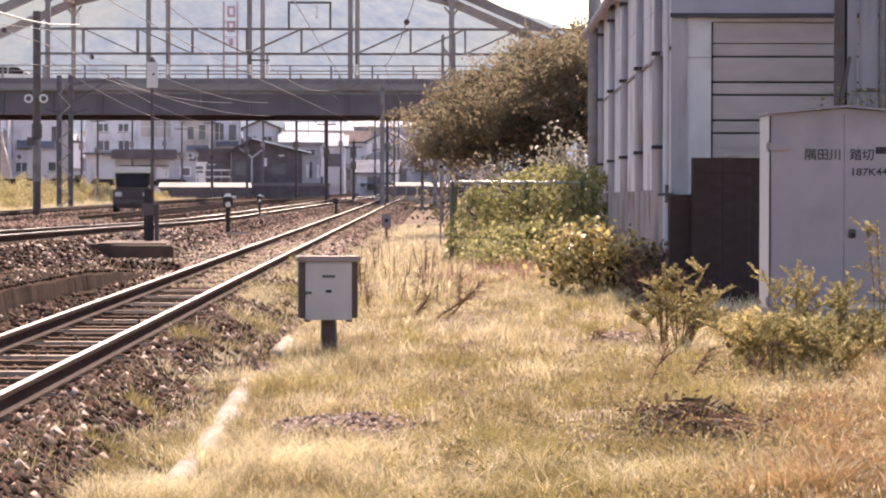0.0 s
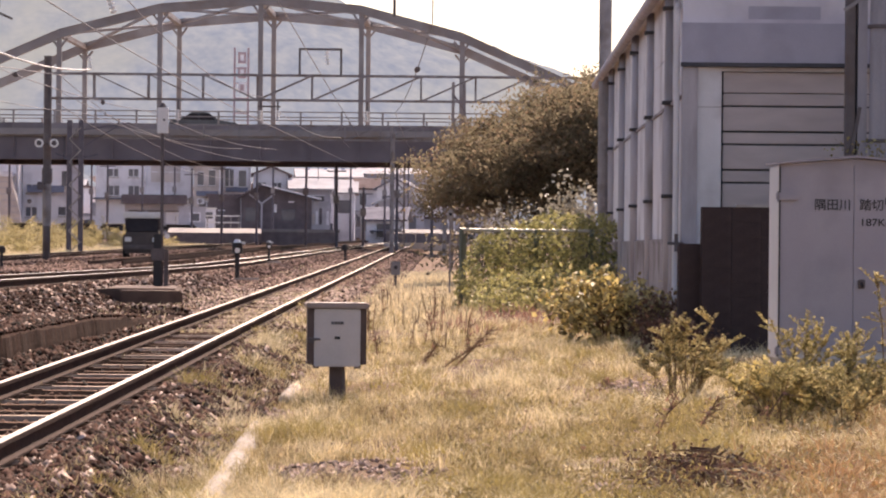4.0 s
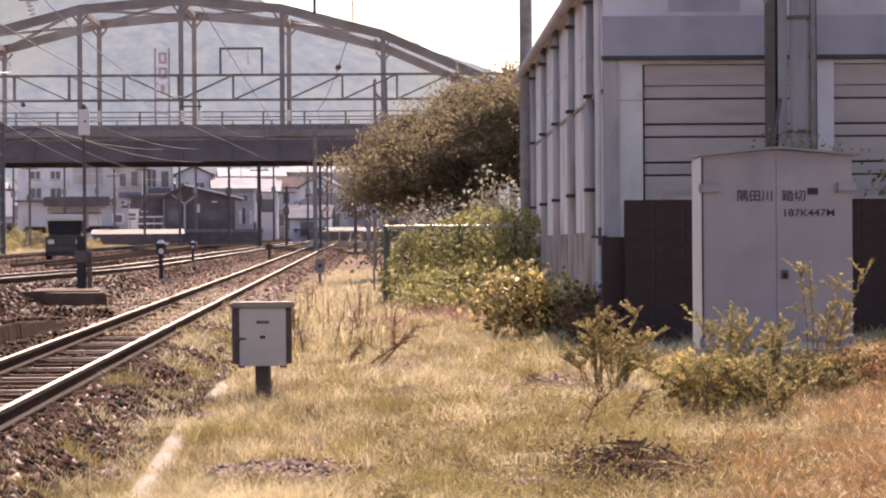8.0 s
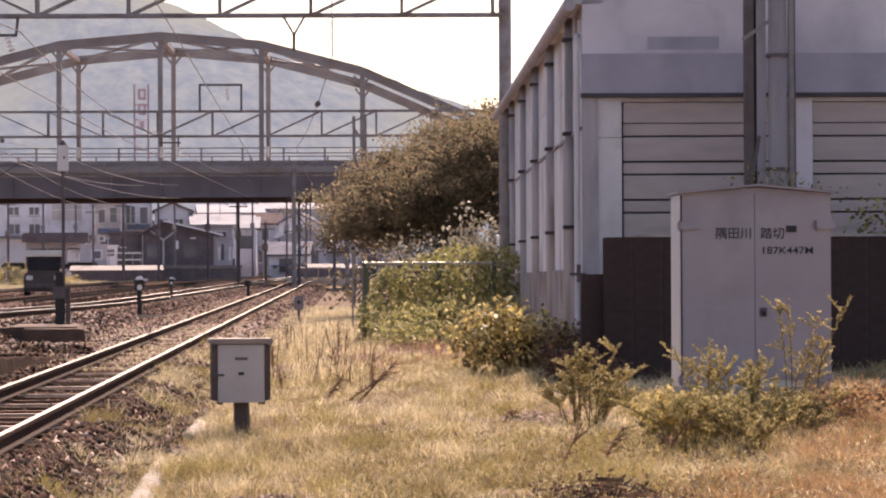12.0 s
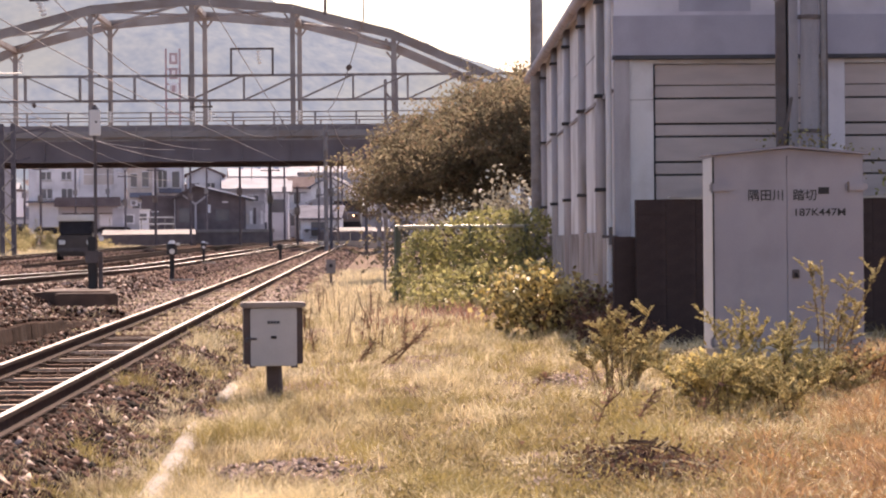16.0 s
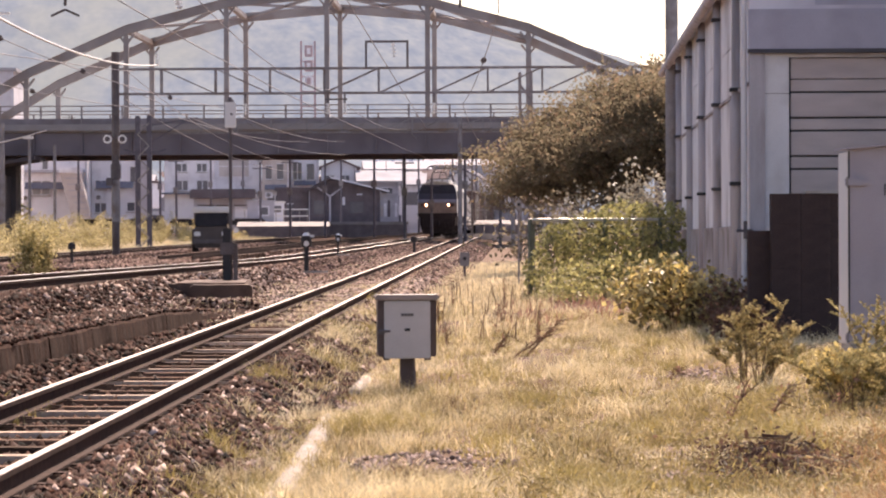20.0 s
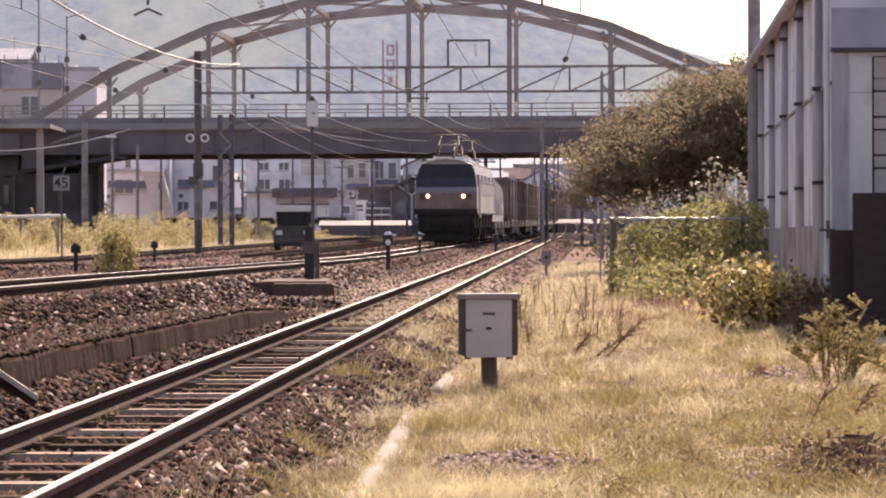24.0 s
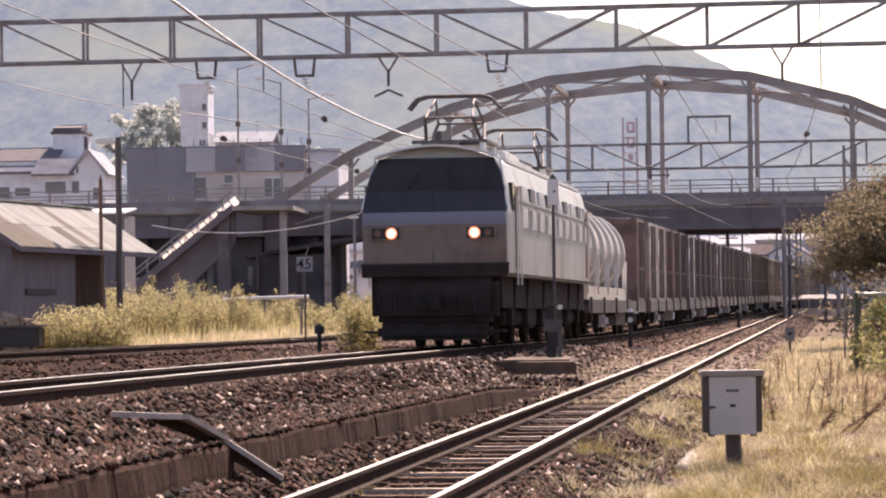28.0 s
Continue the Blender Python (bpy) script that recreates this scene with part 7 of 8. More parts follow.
def box_van(label):
    c = thing("van", label, "van", pose(0, 0, DECK), "cars crossing the bridge")
    part("body", shell([(-1.6, 0.35), (1.6, 0.35), (1.66, 0.8), (1.5, 1.05), (-1.6, 1.05)], 0.72), M_HG, c)
    part("glasshouse", shell([(1.5, 1.0), (1.15, 1.6), (-1.5, 1.62), (-1.58, 1.0)], 0.7, 0.1, 1.3), M_CARG, c, "dark van glass")
    part("roof", shell([(1.2, 1.56), (1.05, 1.72), (-1.45, 1.76), (-1.55, 1.56)], 0.64), M_PEARL, c, "pale van roof")
    for s in (-1, 1):
        for x in (0.55, -0.45, -1.45):
            part("pillar", beam(bmesh.new(), (x, s * 0.71, 1.02), (x, s * 0.62, 1.6), 0.1, 0.03), M_PEARL, c, "pale window pillar")
        part("headlight", boxed(1.52, 1.68, s * 0.52 - 0.13, s * 0.52 + 0.13, 0.72, 0.88, bevel=0.03), M_WHITE, c)
    part("bumper", boxed(1.55, 1.72, -0.68, 0.68, 0.36, 0.58, bevel=0.04), M_HG, c)
    car_wheels(c, (-1.0, 1.05), 0.72, 0.3)
    return c


# each: thing, lane offset across the deck, heading, (second, easting) stations
TRAFFIC = [
    (saloon(M_PEARL, "pearl white saloon car driving over the road bridge"), 6.2, 0,
     ((0, -13.2), (1, -2.1), (2, 9.7), (3, 21.1), (4, 32.4), (5, 43), (6, 49), (7, 51), (28, 51))),
    (saloon(M_SLATE, "dark grey saloon car driving over the road bridge"), 6.2, 0,
     ((0, -38.8), (1, -29.7), (2, -20.5), (3, -11.3), (3.5, -6.7), (4, -1.9), (5, 9.1), (6, 20.6), (7, 32), (8, 39), (9, 42), (28, 42))),
    (box_van("small grey van with a pale roof driving over the road bridge"), 2.6, 180,
     ((0, 52), (1, 49), (2, 42), (3, 32), (4, 21), (5, 9.8), (5.5, 4.1), (6, -1.6), (6.5, -7.0), (7, -12.4), (8, -23.4), (9, -34), (10, -45), (11, -54), (12, -60), (13, -62), (28, -62))),
]


def motions():
    on_deck = {"freight_container": 1.0, "tank_container": 1.0}
    for ob, back, length in VEH:
        lift = on_deck.get(ob.name.split(".")[0], 0.0)
        rows = []
        for k in range(0, 29):
            y = front_y(k) + back
            ax, bx_ = main_x(y), main_x(y + length)
            az_, bz = main_z(y), main_z(y + length)
            rows.append((float(k), pose(ax, y, az_ + lift, math.degrees(math.atan2(bz - az_, length)), 0, math.degrees(-math.atan2(bx_ - ax, length)))))
        walk(ob, rows)
    a = math.radians(TURN)
    for ob, lane, heading, stations in TRAFFIC:
        rows = []
        for t, x in stations:
            u = (x - 1.48 + lane * math.sin(a)) / math.cos(a)
            rows.append((float(t), pose(x, 190 + u * math.sin(a) + lane * math.cos(a), DECK, 0, 0, TURN + heading)))
        walk(ob, rows)

# ---- plants and stones ----
RNG = np.random.default_rng(7)
M_STRAW = mat("dry_straw", (0.33, 0.25, 0.12), (0.69, 0.575, 0.34), 1.2, 0.75, bump=0, fine=8, spread=0.5, trans=0.35, spec=0.2)
M_STRAWO = mat("orange_dry_grass", (0.31, 0.172, 0.072), (0.56, 0.355, 0.178), 1.2, 0.7, bump=0, fine=8, spread=0.5, trans=0.35)
M_GRASSG = mat("green_grass", (0.25, 0.198, 0.07), (0.465, 0.378, 0.15), 1.2, 0.7, bump=0, fine=8, spread=0.35, trans=0.4)
M_REDGR = mat("reddish_dry_plants", (0.30, 0.15, 0.11), (0.52, 0.32, 0.25), 1.2, 0.8, bump=0, fine=8, spread=0.4, trans=0.3, spec=0.1)
M_REED = mat("yellow_green_weeds", (0.34, 0.29, 0.13), (0.62, 0.54, 0.31), 0.8, 0.7, bump=0, fine=5, spread=0.45, trans=0.45)
M_WEEDG = mat("olive_weed_leaf", (0.22, 0.19, 0.075), (0.44, 0.37, 0.16), 0.8, 0.7, bump=0, fine=5, spread=0.45, trans=0.4, spec=0.15)
M_WEED = mat("tan_olive_weed", (0.36, 0.30, 0.14), (0.67, 0.57, 0.31), 1.5, 0.7, bump=0, fine=6, spread=0.45, trans=0.4, spec=0.2)
M_CREAM = mat("cream_dry_grass", (0.60, 0.495, 0.29), (0.92, 0.815, 0.57), 1.2, 0.8, bump=0, fine=8, spread=0.35, trans=0.35, spec=0.2)
M_YARD = mat("dusty_yard_stone", (0.13, 0.076, 0.058), (0.34, 0.235, 0.19), 5, 0.95, bump=0.4, fine=40, spec=0.1, spread=0.8)
M_PEB = mat("pale_pebble", (0.32, 0.22, 0.175), (0.57, 0.445, 0.375), 9, 0.9, bump=0.4, fine=80, spec=0.2, spread=0.6)
M_VINE = mat("vine_leaf", (0.245, 0.232, 0.085), (0.495, 0.46, 0.205), 0.8, 0.65, bump=0, fine=5, spread=0.5, trans=0.4)
M_TREE = mat("dark_tree_leaf", (0.175, 0.148, 0.102), (0.255, 0.215, 0.147), 0.4, 0.9, bump=0, fine=3, spread=0.2, trans=0.65, spec=0.05)
M_TREEB = mat("russet_tree_leaf", (0.215, 0.15, 0.1), (0.315, 0.225, 0.15), 0.4, 0.9, bump=0, fine=3, spread=0.25, trans=0.65, spec=0.05)
M_TREED = mat("deep_olive_tree_leaf", (0.17, 0.15, 0.097), (0.25, 0.22, 0.142), 0.4, 0.85, bump=0, fine=3, spread=0.2, trans=0.65, spec=0.05)
M_TREEG = mat("pale_dry_leaf", (0.30, 0.28, 0.21), (0.47, 0.44, 0.35), 0.6, 0.6, bump=0, fine=4, spread=0.35, trans=0.3)
M_YLEAF = mat("yellow_leaf", (0.52, 0.40, 0.13), (0.92, 0.78, 0.40), 1.5, 0.5, bump=0, fine=6, spread=0.45, trans=0.35)
M_OLIVE = mat("olive_leaf", (0.17, 0.13, 0.055), (0.38, 0.30, 0.14), 1.5, 0.6, bump=0, fine=6, spread=0.4, trans=0.35)
M_TWIG = mat("brown_twig", (0.13, 0.075, 0.042), (0.27, 0.165, 0.095), 6, 0.9, bump=0.2, spread=0.25)
# leaf colour is paled to stand in for haze over the hillside
M_HAZET = mat("haze_paled_leaf", (0.46, 0.49, 0.475), (0.57, 0.59, 0.56), 0.3, 0.9, bump=0, fine=2, spread=0.1, trans=0.75, spec=0.0)
M_HEAPL = mat("dry_brown_leaf", (0.10, 0.055, 0.04), (0.26, 0.16, 0.11), 1.5, 0.8, bump=0, fine=6, spread=0.4, trans=0.25, spec=0.1)
M_BARK = mat("dark_bark", (0.06, 0.045, 0.035), (0.12, 0.09, 0.07), 6, 0.95, bump=0.8)


def blades(name, pts, high, wide, lean, material, label, category="grass"):
    """One joined field of bent grass blades rooted at pts; high is one height for each."""
    n = len(pts)
    a = RNG.uniform(0, 2 * np.pi, n)
    b = RNG.uniform(0, 2 * np.pi, n)
    l = RNG.uniform(0.1, 1.0, n) * lean * high
    side = np.stack([np.cos(a), np.sin(a), np.zeros(n)], 1) * (wide * RNG.uniform(0.6, 1.3, n))[:, None]
    to = np.stack([np.cos(b), np.sin(b), np.zeros(n)], 1) * l[:, None]
    up = np.zeros((n, 3))
    up[:, 2] = high
    mid = pts + to * 0.35 + up * 0.6
    tip = pts + to + up * RNG.uniform(0.75, 1.0, n)[:, None]
    v = np.stack([pts - side, pts + side, mid - side * 0.8, mid + side * 0.8, tip - side * 0.15, tip + side * 0.15], 1).reshape(-1, 3)
    f = np.array([[0, 1, 3, 2], [2, 3, 5, 4]])[None] + (np.arange(n) * 6)[:, None, None]
    return raw_mesh(name, v, f.reshape(-1, 4), material, label, category)


def leaf_mesh(pts, size, droop=0.0, slim=0.3):
    """Vertices and faces of folded leaves at pts."""
    n = len(pts)
    d = RNG.normal(size=(n, 3))
    d[:, 2] -= droop
    d /= np.linalg.norm(d, axis=1)[:, None]
    e = np.cross(d, RNG.normal(size=(n, 3)))
    e /= np.linalg.norm(e, axis=1)[:, None]
    nrm = np.cross(d, e)
    s = (size * RNG.uniform(0.55, 1.35, n))[:, None]
    v = np.stack([pts, pts + d * s * 0.5 + e * s * slim + nrm * s * 0.1, pts + d * s, pts + d * s * 0.5 - e * s * slim + nrm * s * 0.1], 1).reshape(-1, 3)
    f = np.array([[0, 1, 2], [0, 2, 3]])[None] + (np.arange(n) * 4)[:, None, None]
    return v, f.reshape(-1, 3)


def leaf_part(name, pts, size, material, parent, label="", droop=0.0, slim=0.3):
    v, f = leaf_mesh(pts, size, droop, slim)
    o = raw_mesh(name, v, f, material, label)
    o.parent = parent
    return o


def field(n, y0, y1, x0f, x1f, power=2.0):
    """n random places between two lines, thinning with distance as 1 / y ** power."""
    u = RNG.uniform(0, 1, n)
    p = 1 - power
    y = (y0 ** p + u * (y1 ** p - y0 ** p)) ** (1 / p) if abs(p) > 1e-6 else y0 * (y1 / y0) ** u
    lo = np.array([x0f(v) for v in y])
    hi = np.array([x1f(v) for v in y])
    return lo + (hi - lo) * RNG.uniform(0, 1, n), y


def rooted(x, y, sink=0.02, fz=ground_z):
    return np.stack([x, y, np.array([fz(a, b) for a, b in zip(x, y)]) - sink], 1)


def patchy(x, y, s, seed):
    return np.array([noise.noise((a / s, b / s, seed)) for a, b in zip(x, y)])


# dry grass right of the siding
def meadow_left(y):
    return siding_x(y) + max(0.6, 1.3 - 0.027 * (y - 25)) + 0.22 * math.sin(y * 0.9) + 0.16 * math.sin(y * 2.3)


def turf_z(x, y):
    return bed_z(x, y) if x < siding_x(y) + 2.2 else ground_z(x, y)


def meadow_right(y):
    return min(0.255 * y, 6.2 + 0.076 * (y - 45)) if y > 42 else 0.255 * y


def bare(x, y):
    """Spots where the stones show through the grass."""
    k = 1.0
    for cx, cy, rx, ry in ((0.82, 22.8, 0.75, 1.2), (4.4, 33.2, 0.5, 1.6), (3.1, 20.6, 1.0, 1.6), (2.3, 18.3, 1.0, 0.6), (5.6, 59.0, 1.6, 5.0), (4.0, 57.0, 0.9, 3.5), (0.3, 30.5, 0.35, 1.2), (2.2, 52.0, 0.7, 4.0), (3.9, 22.6, 0.35, 0.8)):
        k = np.minimum(k, ((x - cx) / rx) ** 2 + ((y - cy) / ry) ** 2)
    return k + 0.9 * patchy(x, y, 0.28, 31.0) * (k < 1.0)


def tussock(x, y):
    """How full the grass stands: soft clumps up to a metre apart, with low hollows between them."""
    t = 0.36 + 1.5 * patchy(x, y, 0.85, 5.0) + 0.8 * patchy(x, y, 0.3, 9.0) + 0.5 * patchy(x, y, 2.6, 3.0)
    return np.clip(t, 0.0, 1.0)


def on_bank(x, y, p):
    """The orange grass of the bank grows on the rising ground before the cabinet."""
    return x / y > 0.196 + 0.003 * (y - 20) + 0.06 * p


x, y = field(420000, 15, 64, meadow_left, meadow_right, 1.9)
p1 = patchy(x, y, 1.6, 0.0)
full = tussock(x, y)
keep = (bare(x, y) > RNG.uniform(0.5, 1.1, len(x))) & (RNG.uniform(0, 1, len(x)) < 0.22 + 1.1 * full)
orange = on_bank(x, y, p1 + 0.35 * RNG.normal(size=len(x))) & (y < 36)
p2 = patchy(x, y, 0.9, 12.0) + 0.5 * patchy(x, y, 0.3, 14.0) + 0.7 * patchy(x, y, 3.5, 19.0) + np.where(y > 34, 0.12, -0.05) + np.where(x < np.array([siding_x(v) for v in y]) + 2.2, 0.3, 0.0)
tone = p2 + 0.16 * RNG.normal(size=len(x))
hue = p1 + 0.5 * patchy(x, y, 0.5, 23.0) + 0.14 * RNG.normal(size=len(x))
green = (~orange) & (hue < np.where((x / y > 0.08) & (y < 29), 0.05, -0.17))
high = (0.025 + 0.21 * full ** 1.8) * RNG.uniform(0.5, 1.2, len(x)) * np.clip(0.55 + 0.9 * bare(x, y), 0.5, 1.0)
# cream on full clumps and brown in hollows also paint glow and shade
cream = tone + 0.25 * full > 0.10
dead = tone + 0.35 * full < -0.28 + 0.1 * RNG.normal(size=len(x))
for sel, name, m, label in ((keep & ~orange & ~green & ~cream & ~dead, "dry_grass", M_STRAW, "bleached dry straw-coloured grass"), (keep & ~orange & ~green & cream & ~dead, "cream_grass", M_CREAM, "cream-coloured feathery dry grass"), (keep & ~orange & ~green & dead, "dead_grass", M_TWIG, "brown dead stems that darken hollows in the dry grass"), (keep & green, "green_grass", M_GRASSG, "olive green tufts in the dry grass")):
    blades(name, rooted(x[sel], y[sel], 0.02, turf_z), high[sel], 0.0016 + 0.00006 * y[sel], 1.5, m, label)
sel = keep & orange
fade = RNG.uniform(0, 1, len(x)) < np.clip(0.12 - 0.3 * p2, 0.03, 0.5)
blades("orange_grass", rooted(x[sel & ~fade], y[sel & ~fade]), high[sel & ~fade] * 1.2, 0.003 + 0.00007 * y[sel & ~fade], 1.9, M_STRAWO, "orange-brown dry grass on the bank")
blades("russet_grass", rooted(x[sel & fade], y[sel & fade]), high[sel & fade], 0.0022 + 0.00006 * y[sel & fade], 1.9, M_REDGR, "russet dead grass on the bank")
# broad curled leaves among the bank's grass, and fine seed heads floating over the meadow
x, y = field(30000, 15, 36, lambda v: 0.05 * v, meadow_right, 1.7)
sel = on_bank(x, y, patchy(x, y, 1.6, 0.0) + 0.3 * RNG.normal(size=len(x)))
for pick, m, name, label in ((sel & (RNG.uniform(0, 1, len(x)) < 0.45), M_CREAM, "pale_leaves", "pale curled leaves in the orange grass"), (sel & (RNG.uniform(0, 1, len(x)) < 0.4), M_STRAWO, "broad_leaves", "broad orange-brown leaves on the bank"), (~sel & (RNG.uniform(0, 1, len(x)) < 0.4), M_GRASSG, "low_leaves", "small olive leaves low in the dry grass")):
    q = rooted(x[pick], y[pick], 0.0)
    q[:, 2] += RNG.uniform(0.03, 0.14, len(q))
    v, f = leaf_mesh(q, 0.048, -0.6, 0.12)
    raw_mesh(name, v, f, m, label, "grass")
x, y = field(16000, 15, 29, lambda v: 0.07 * v, lambda v: 0.22 * v, 1.6)
sel = patchy(x, y, 1.1, 31.0) > -0.12
q = rooted(x[sel], y[sel], 0.0)
q[:, 2] += RNG.uniform(0.03, 0.13, len(q))
v, f = leaf_mesh(q, 0.055, -0.5, 0.13)
raw_mesh("coarse_leaves", v, f, M_OLIVE, "coarse olive leaves in the dry grass round the heap", "grass")
x, y = field(90000, 20, 60, meadow_left, meadow_right, 1.6)
full = tussock(x, y)
sel = (full > 0.45) & (bare(x, y) > 1.0) & ~(on_bank(x, y, patchy(x, y, 1.6, 0.0)) & (y < 36))
q = rooted(x[sel], y[sel], 0.0)
q[:, 2] += (0.03 + 0.2 * full[sel] ** 1.8) * RNG.uniform(0.6, 1.15, len(q))
v, f = leaf_mesh(q, 0.028, -0.3, 0.14)
raw_mesh("seed_heads", v, f, M_CREAM, "fine pale seed heads over the dry grass", "grass")
# taller stems towards the fence and the tracks' edge
x, y = field(1300, 46, 72, lambda v: siding_x(v) + 1.3, lambda v: min(5.3 + 0.076 * (v - 66), meadow_right(v)), 1.2)
x3, y3 = field(15000, 58, 118, lambda v: siding_x(v) + 1.2, lambda v: 5.2 + 0.076 * (v - 66), 1.2)
blades("verge_grass", rooted(x3, y3), RNG.uniform(0.06, 0.22, len(x3)), np.full(len(x3), 0.01), 0.9, M_CREAM, "straw grass on the verge behind the fence")
x3, y3 = field(130, 44, 76, lambda v: siding_x(v) + 1.6, lambda v: min(5.0 + 0.076 * (v - 66), meadow_right(v)), 1.2)
blades("dead_stems", rooted(x3, y3), RNG.uniform(0.25, 0.75, len(x3)), np.full(len(x3), 0.008), 0.35, M_TWIG, "brown dead weed stems standing in the grass")
blades("tall_grass", rooted(x, y), RNG.uniform(0.1, 0.36, len(x)), np.full(len(x), 0.008), 0.7, M_CREAM, "tall straw grass stems before the fence")
x, y = field(9500, 16, 60, lambda v: siding_x(v) + 1.0, lambda v: siding_x(v) + 2.2, 1.6)
sel = patchy(x, y, 0.9, 6.0) > -0.05
blades("edge_grass", rooted(x[sel], y[sel], 0.02, bed_z), RNG.uniform(0.04, 0.15, sel.sum()), np.full(sel.sum(), 0.004), 0.8, M_STRAW, "sparse straw-coloured grass along the ballast edge")
x, y = field(20000, 46, 125, lambda v: siding_x(v) - 2.2, lambda v: siding_x(v) + 1.2, 1.2)
sel = patchy(x, y, 2.5, 8.0) > -0.1
x, y = x[sel], y[sel]
blades("track_grass", rooted(x, y, 0.02, bed_z), RNG.uniform(0.03, 0.13, len(x)), np.full(len(x), 0.008), 0.8, M_CREAM, "dry grass between the siding rails")
x, y = field(500, 22, 46, lambda v: ledge_x(v) + 0.3, lambda v: ledge_x(v) + 0.9, 1.5)
sel = patchy(x, y, 1.5, 9.0) > 0.1
blades("ledge_weeds", rooted(x[sel], y[sel], 0.02, bed_z), RNG.uniform(0.05, 0.14, sel.sum()), np.full(sel.sum(), 0.007), 0.7, M_GRASSG, "small green weeds under the retaining edge")

x, y = field(1800, 50, 64, lambda v: 3.2 + 0.05 * (v - 50), lambda v: 6.0 + 0.076 * (v - 50), 1.2)
sel = patchy(x, y, 1.2, 21.0) > 0.0
blades("reddish_plants", rooted(x[sel], y[sel]), RNG.uniform(0.08, 0.3, sel.sum()), np.full(sel.sum(), 0.008), 0.5, M_REDGR, "reddish dry plants at the foot of the vines", "weeds")
# blades leaning over the half-buried pipe
y = RNG.uniform(16.0, 28.6, 1500)
x = np.interp(y, (16, 19, 21.6, 23.6, 25.6, 28.3), (-0.55, -0.3, -0.12, 0.0, 0.08, 0.22)) + RNG.normal(size=1500) * 0.14
sel = patchy(x * 0, y, 1.1, 17.0) > 0.16
blades("pipe_grass", rooted(x[sel], y[sel]), RNG.uniform(0.06, 0.15, sel.sum()), np.full(sel.sum(), 0.003), 1.0, M_STRAW, "dry grass hanging over the pipe")
# tufts that stand above the meadow
for m, name, n, label in ((M_CREAM, "cream_tufts", 800, "cream tufts of feathery dry grass"), (M_GRASSG, "olive_tufts", 750, "olive green tufts in the dry grass"), (M_STRAW, "straw_tufts", 420, "straw-coloured tufts of dry grass")):
    x, y = field(n, 16, 60, meadow_left, meadow_right, 1.7)
    ok = bare(x, y) > 0.9
    x, y = x[ok], y[ok]
    k = 46
    r = RNG.uniform(0.05, 0.16, len(x))
    q = np.stack([(x[:, None] + RNG.normal(size=(len(x), k)) * r[:, None]).ravel(), (y[:, None] + RNG.normal(size=(len(x), k)) * r[:, None]).ravel()], 1)
    blades(name, rooted(q[:, 0], q[:, 1]), np.repeat(RNG.uniform(0.07, 0.19, len(x)), k) * RNG.uniform(0.6, 1.1, len(q)), np.repeat(0.0018 + 0.00006 * y, k), 1.3, m, label)
x, y = field(34000, 48, 135, lambda v: siding_x(v) - 2.0, lambda v: siding_x(v) + 1.6, 1.2)
keep = RNG.uniform(0, 1, len(x)) < np.clip((y - 46) / 22, 0.1, 1.0)
x, y = x[keep], y[keep]
PEBBLES = (x, y)

# weeds beyond the far track
def off_shed(x, y):
    """True away from the shed and the heap beside it."""
    dx, dy = x + 15.67, y - 80.0
    u, v = dx * 0.9836 - dy * 0.1805, dx * 0.1805 + dy * 0.9836
    return ~((u > -4.2) & (u < 0.25) & (v > -0.6) & (v < 11.3)) & ~((np.abs(x + 15.5) < 1.1) & (np.abs(y - 78.3) < 1.0)) & ~((y < 79) & (x < -15.0))


x, y = field(8000, 74, 150, lambda v: main_x(v) - 19.5, lambda v: main_x(v) - 13.9, 1.4)
sel = off_shed(x, y)
x, y = x[sel], y[sel]
blades("tall_weeds", rooted(x, y), RNG.uniform(0.3, 0.95, len(x)), np.full(len(x), 0.016), 0.3, M_REED, "tall yellow-green weeds beyond the far track", "weeds")
x, y = field(34000, 66, 215, lambda v: main_x(v) - 15.0, lambda v: main_x(v) - 10.8, 1.4)
sel = off_shed(x, y)
x, y = x[sel], y[sel]
blades("weed_edge", rooted(x, y), RNG.uniform(0.1, 0.5, len(x)), np.full(len(x), 0.014), 0.6, M_CREAM, "pale dry grass along the far track", "grass")
x, y = field(1250, 75, 215, lambda v: main_x(v) - 19.0, lambda v: main_x(v) - (14.5 if v < 120 else 12.4), 1.5)
sel = off_shed(x, y) & (patchy(x, y, 2.2, 40.0) > -0.22)
x, y = x[sel], y[sel]
tall = RNG.uniform(1.15, 2.05, len(x)) * (1 + 0.35 * patchy(x, y, 3.0, 4.0)) * np.where(y > 115, 0.78, 1.0)
tall *= np.clip(0.6 + 0.32 * (np.array([main_x(v) - 13.6 for v in y]) - x), 0.5, 1.0)
x = np.concatenate([x, RNG.uniform(-14.7, -12.7, 120)])
y = np.concatenate([y, RNG.uniform(76.2, 79.2, 120)])
tall = np.concatenate([tall, RNG.uniform(0.9, 1.6, 120)])
k = 150
up = RNG.uniform(0, 1, (len(x), k)) ** 0.7
wide = 0.05 + 0.13 * np.sin(np.clip(up, 0.05, 1) ** 1.6 * 3.0)
q = np.repeat(rooted(x, y), k, 0)
lean = RNG.normal(size=(len(x), 1)) * 0.16
q[:, 0] += (RNG.normal(size=up.shape) * wide * 0.75 + lean * up ** 2).ravel()
q[:, 1] += (RNG.normal(size=up.shape) * wide * 0.75).ravel()
q[:, 2] += (up * tall[:, None]).ravel()
top = (up > RNG.uniform(0.35, 0.75, up.shape)).ravel()
v, f = leaf_mesh(q[top], 0.085, -0.5, 0.26)
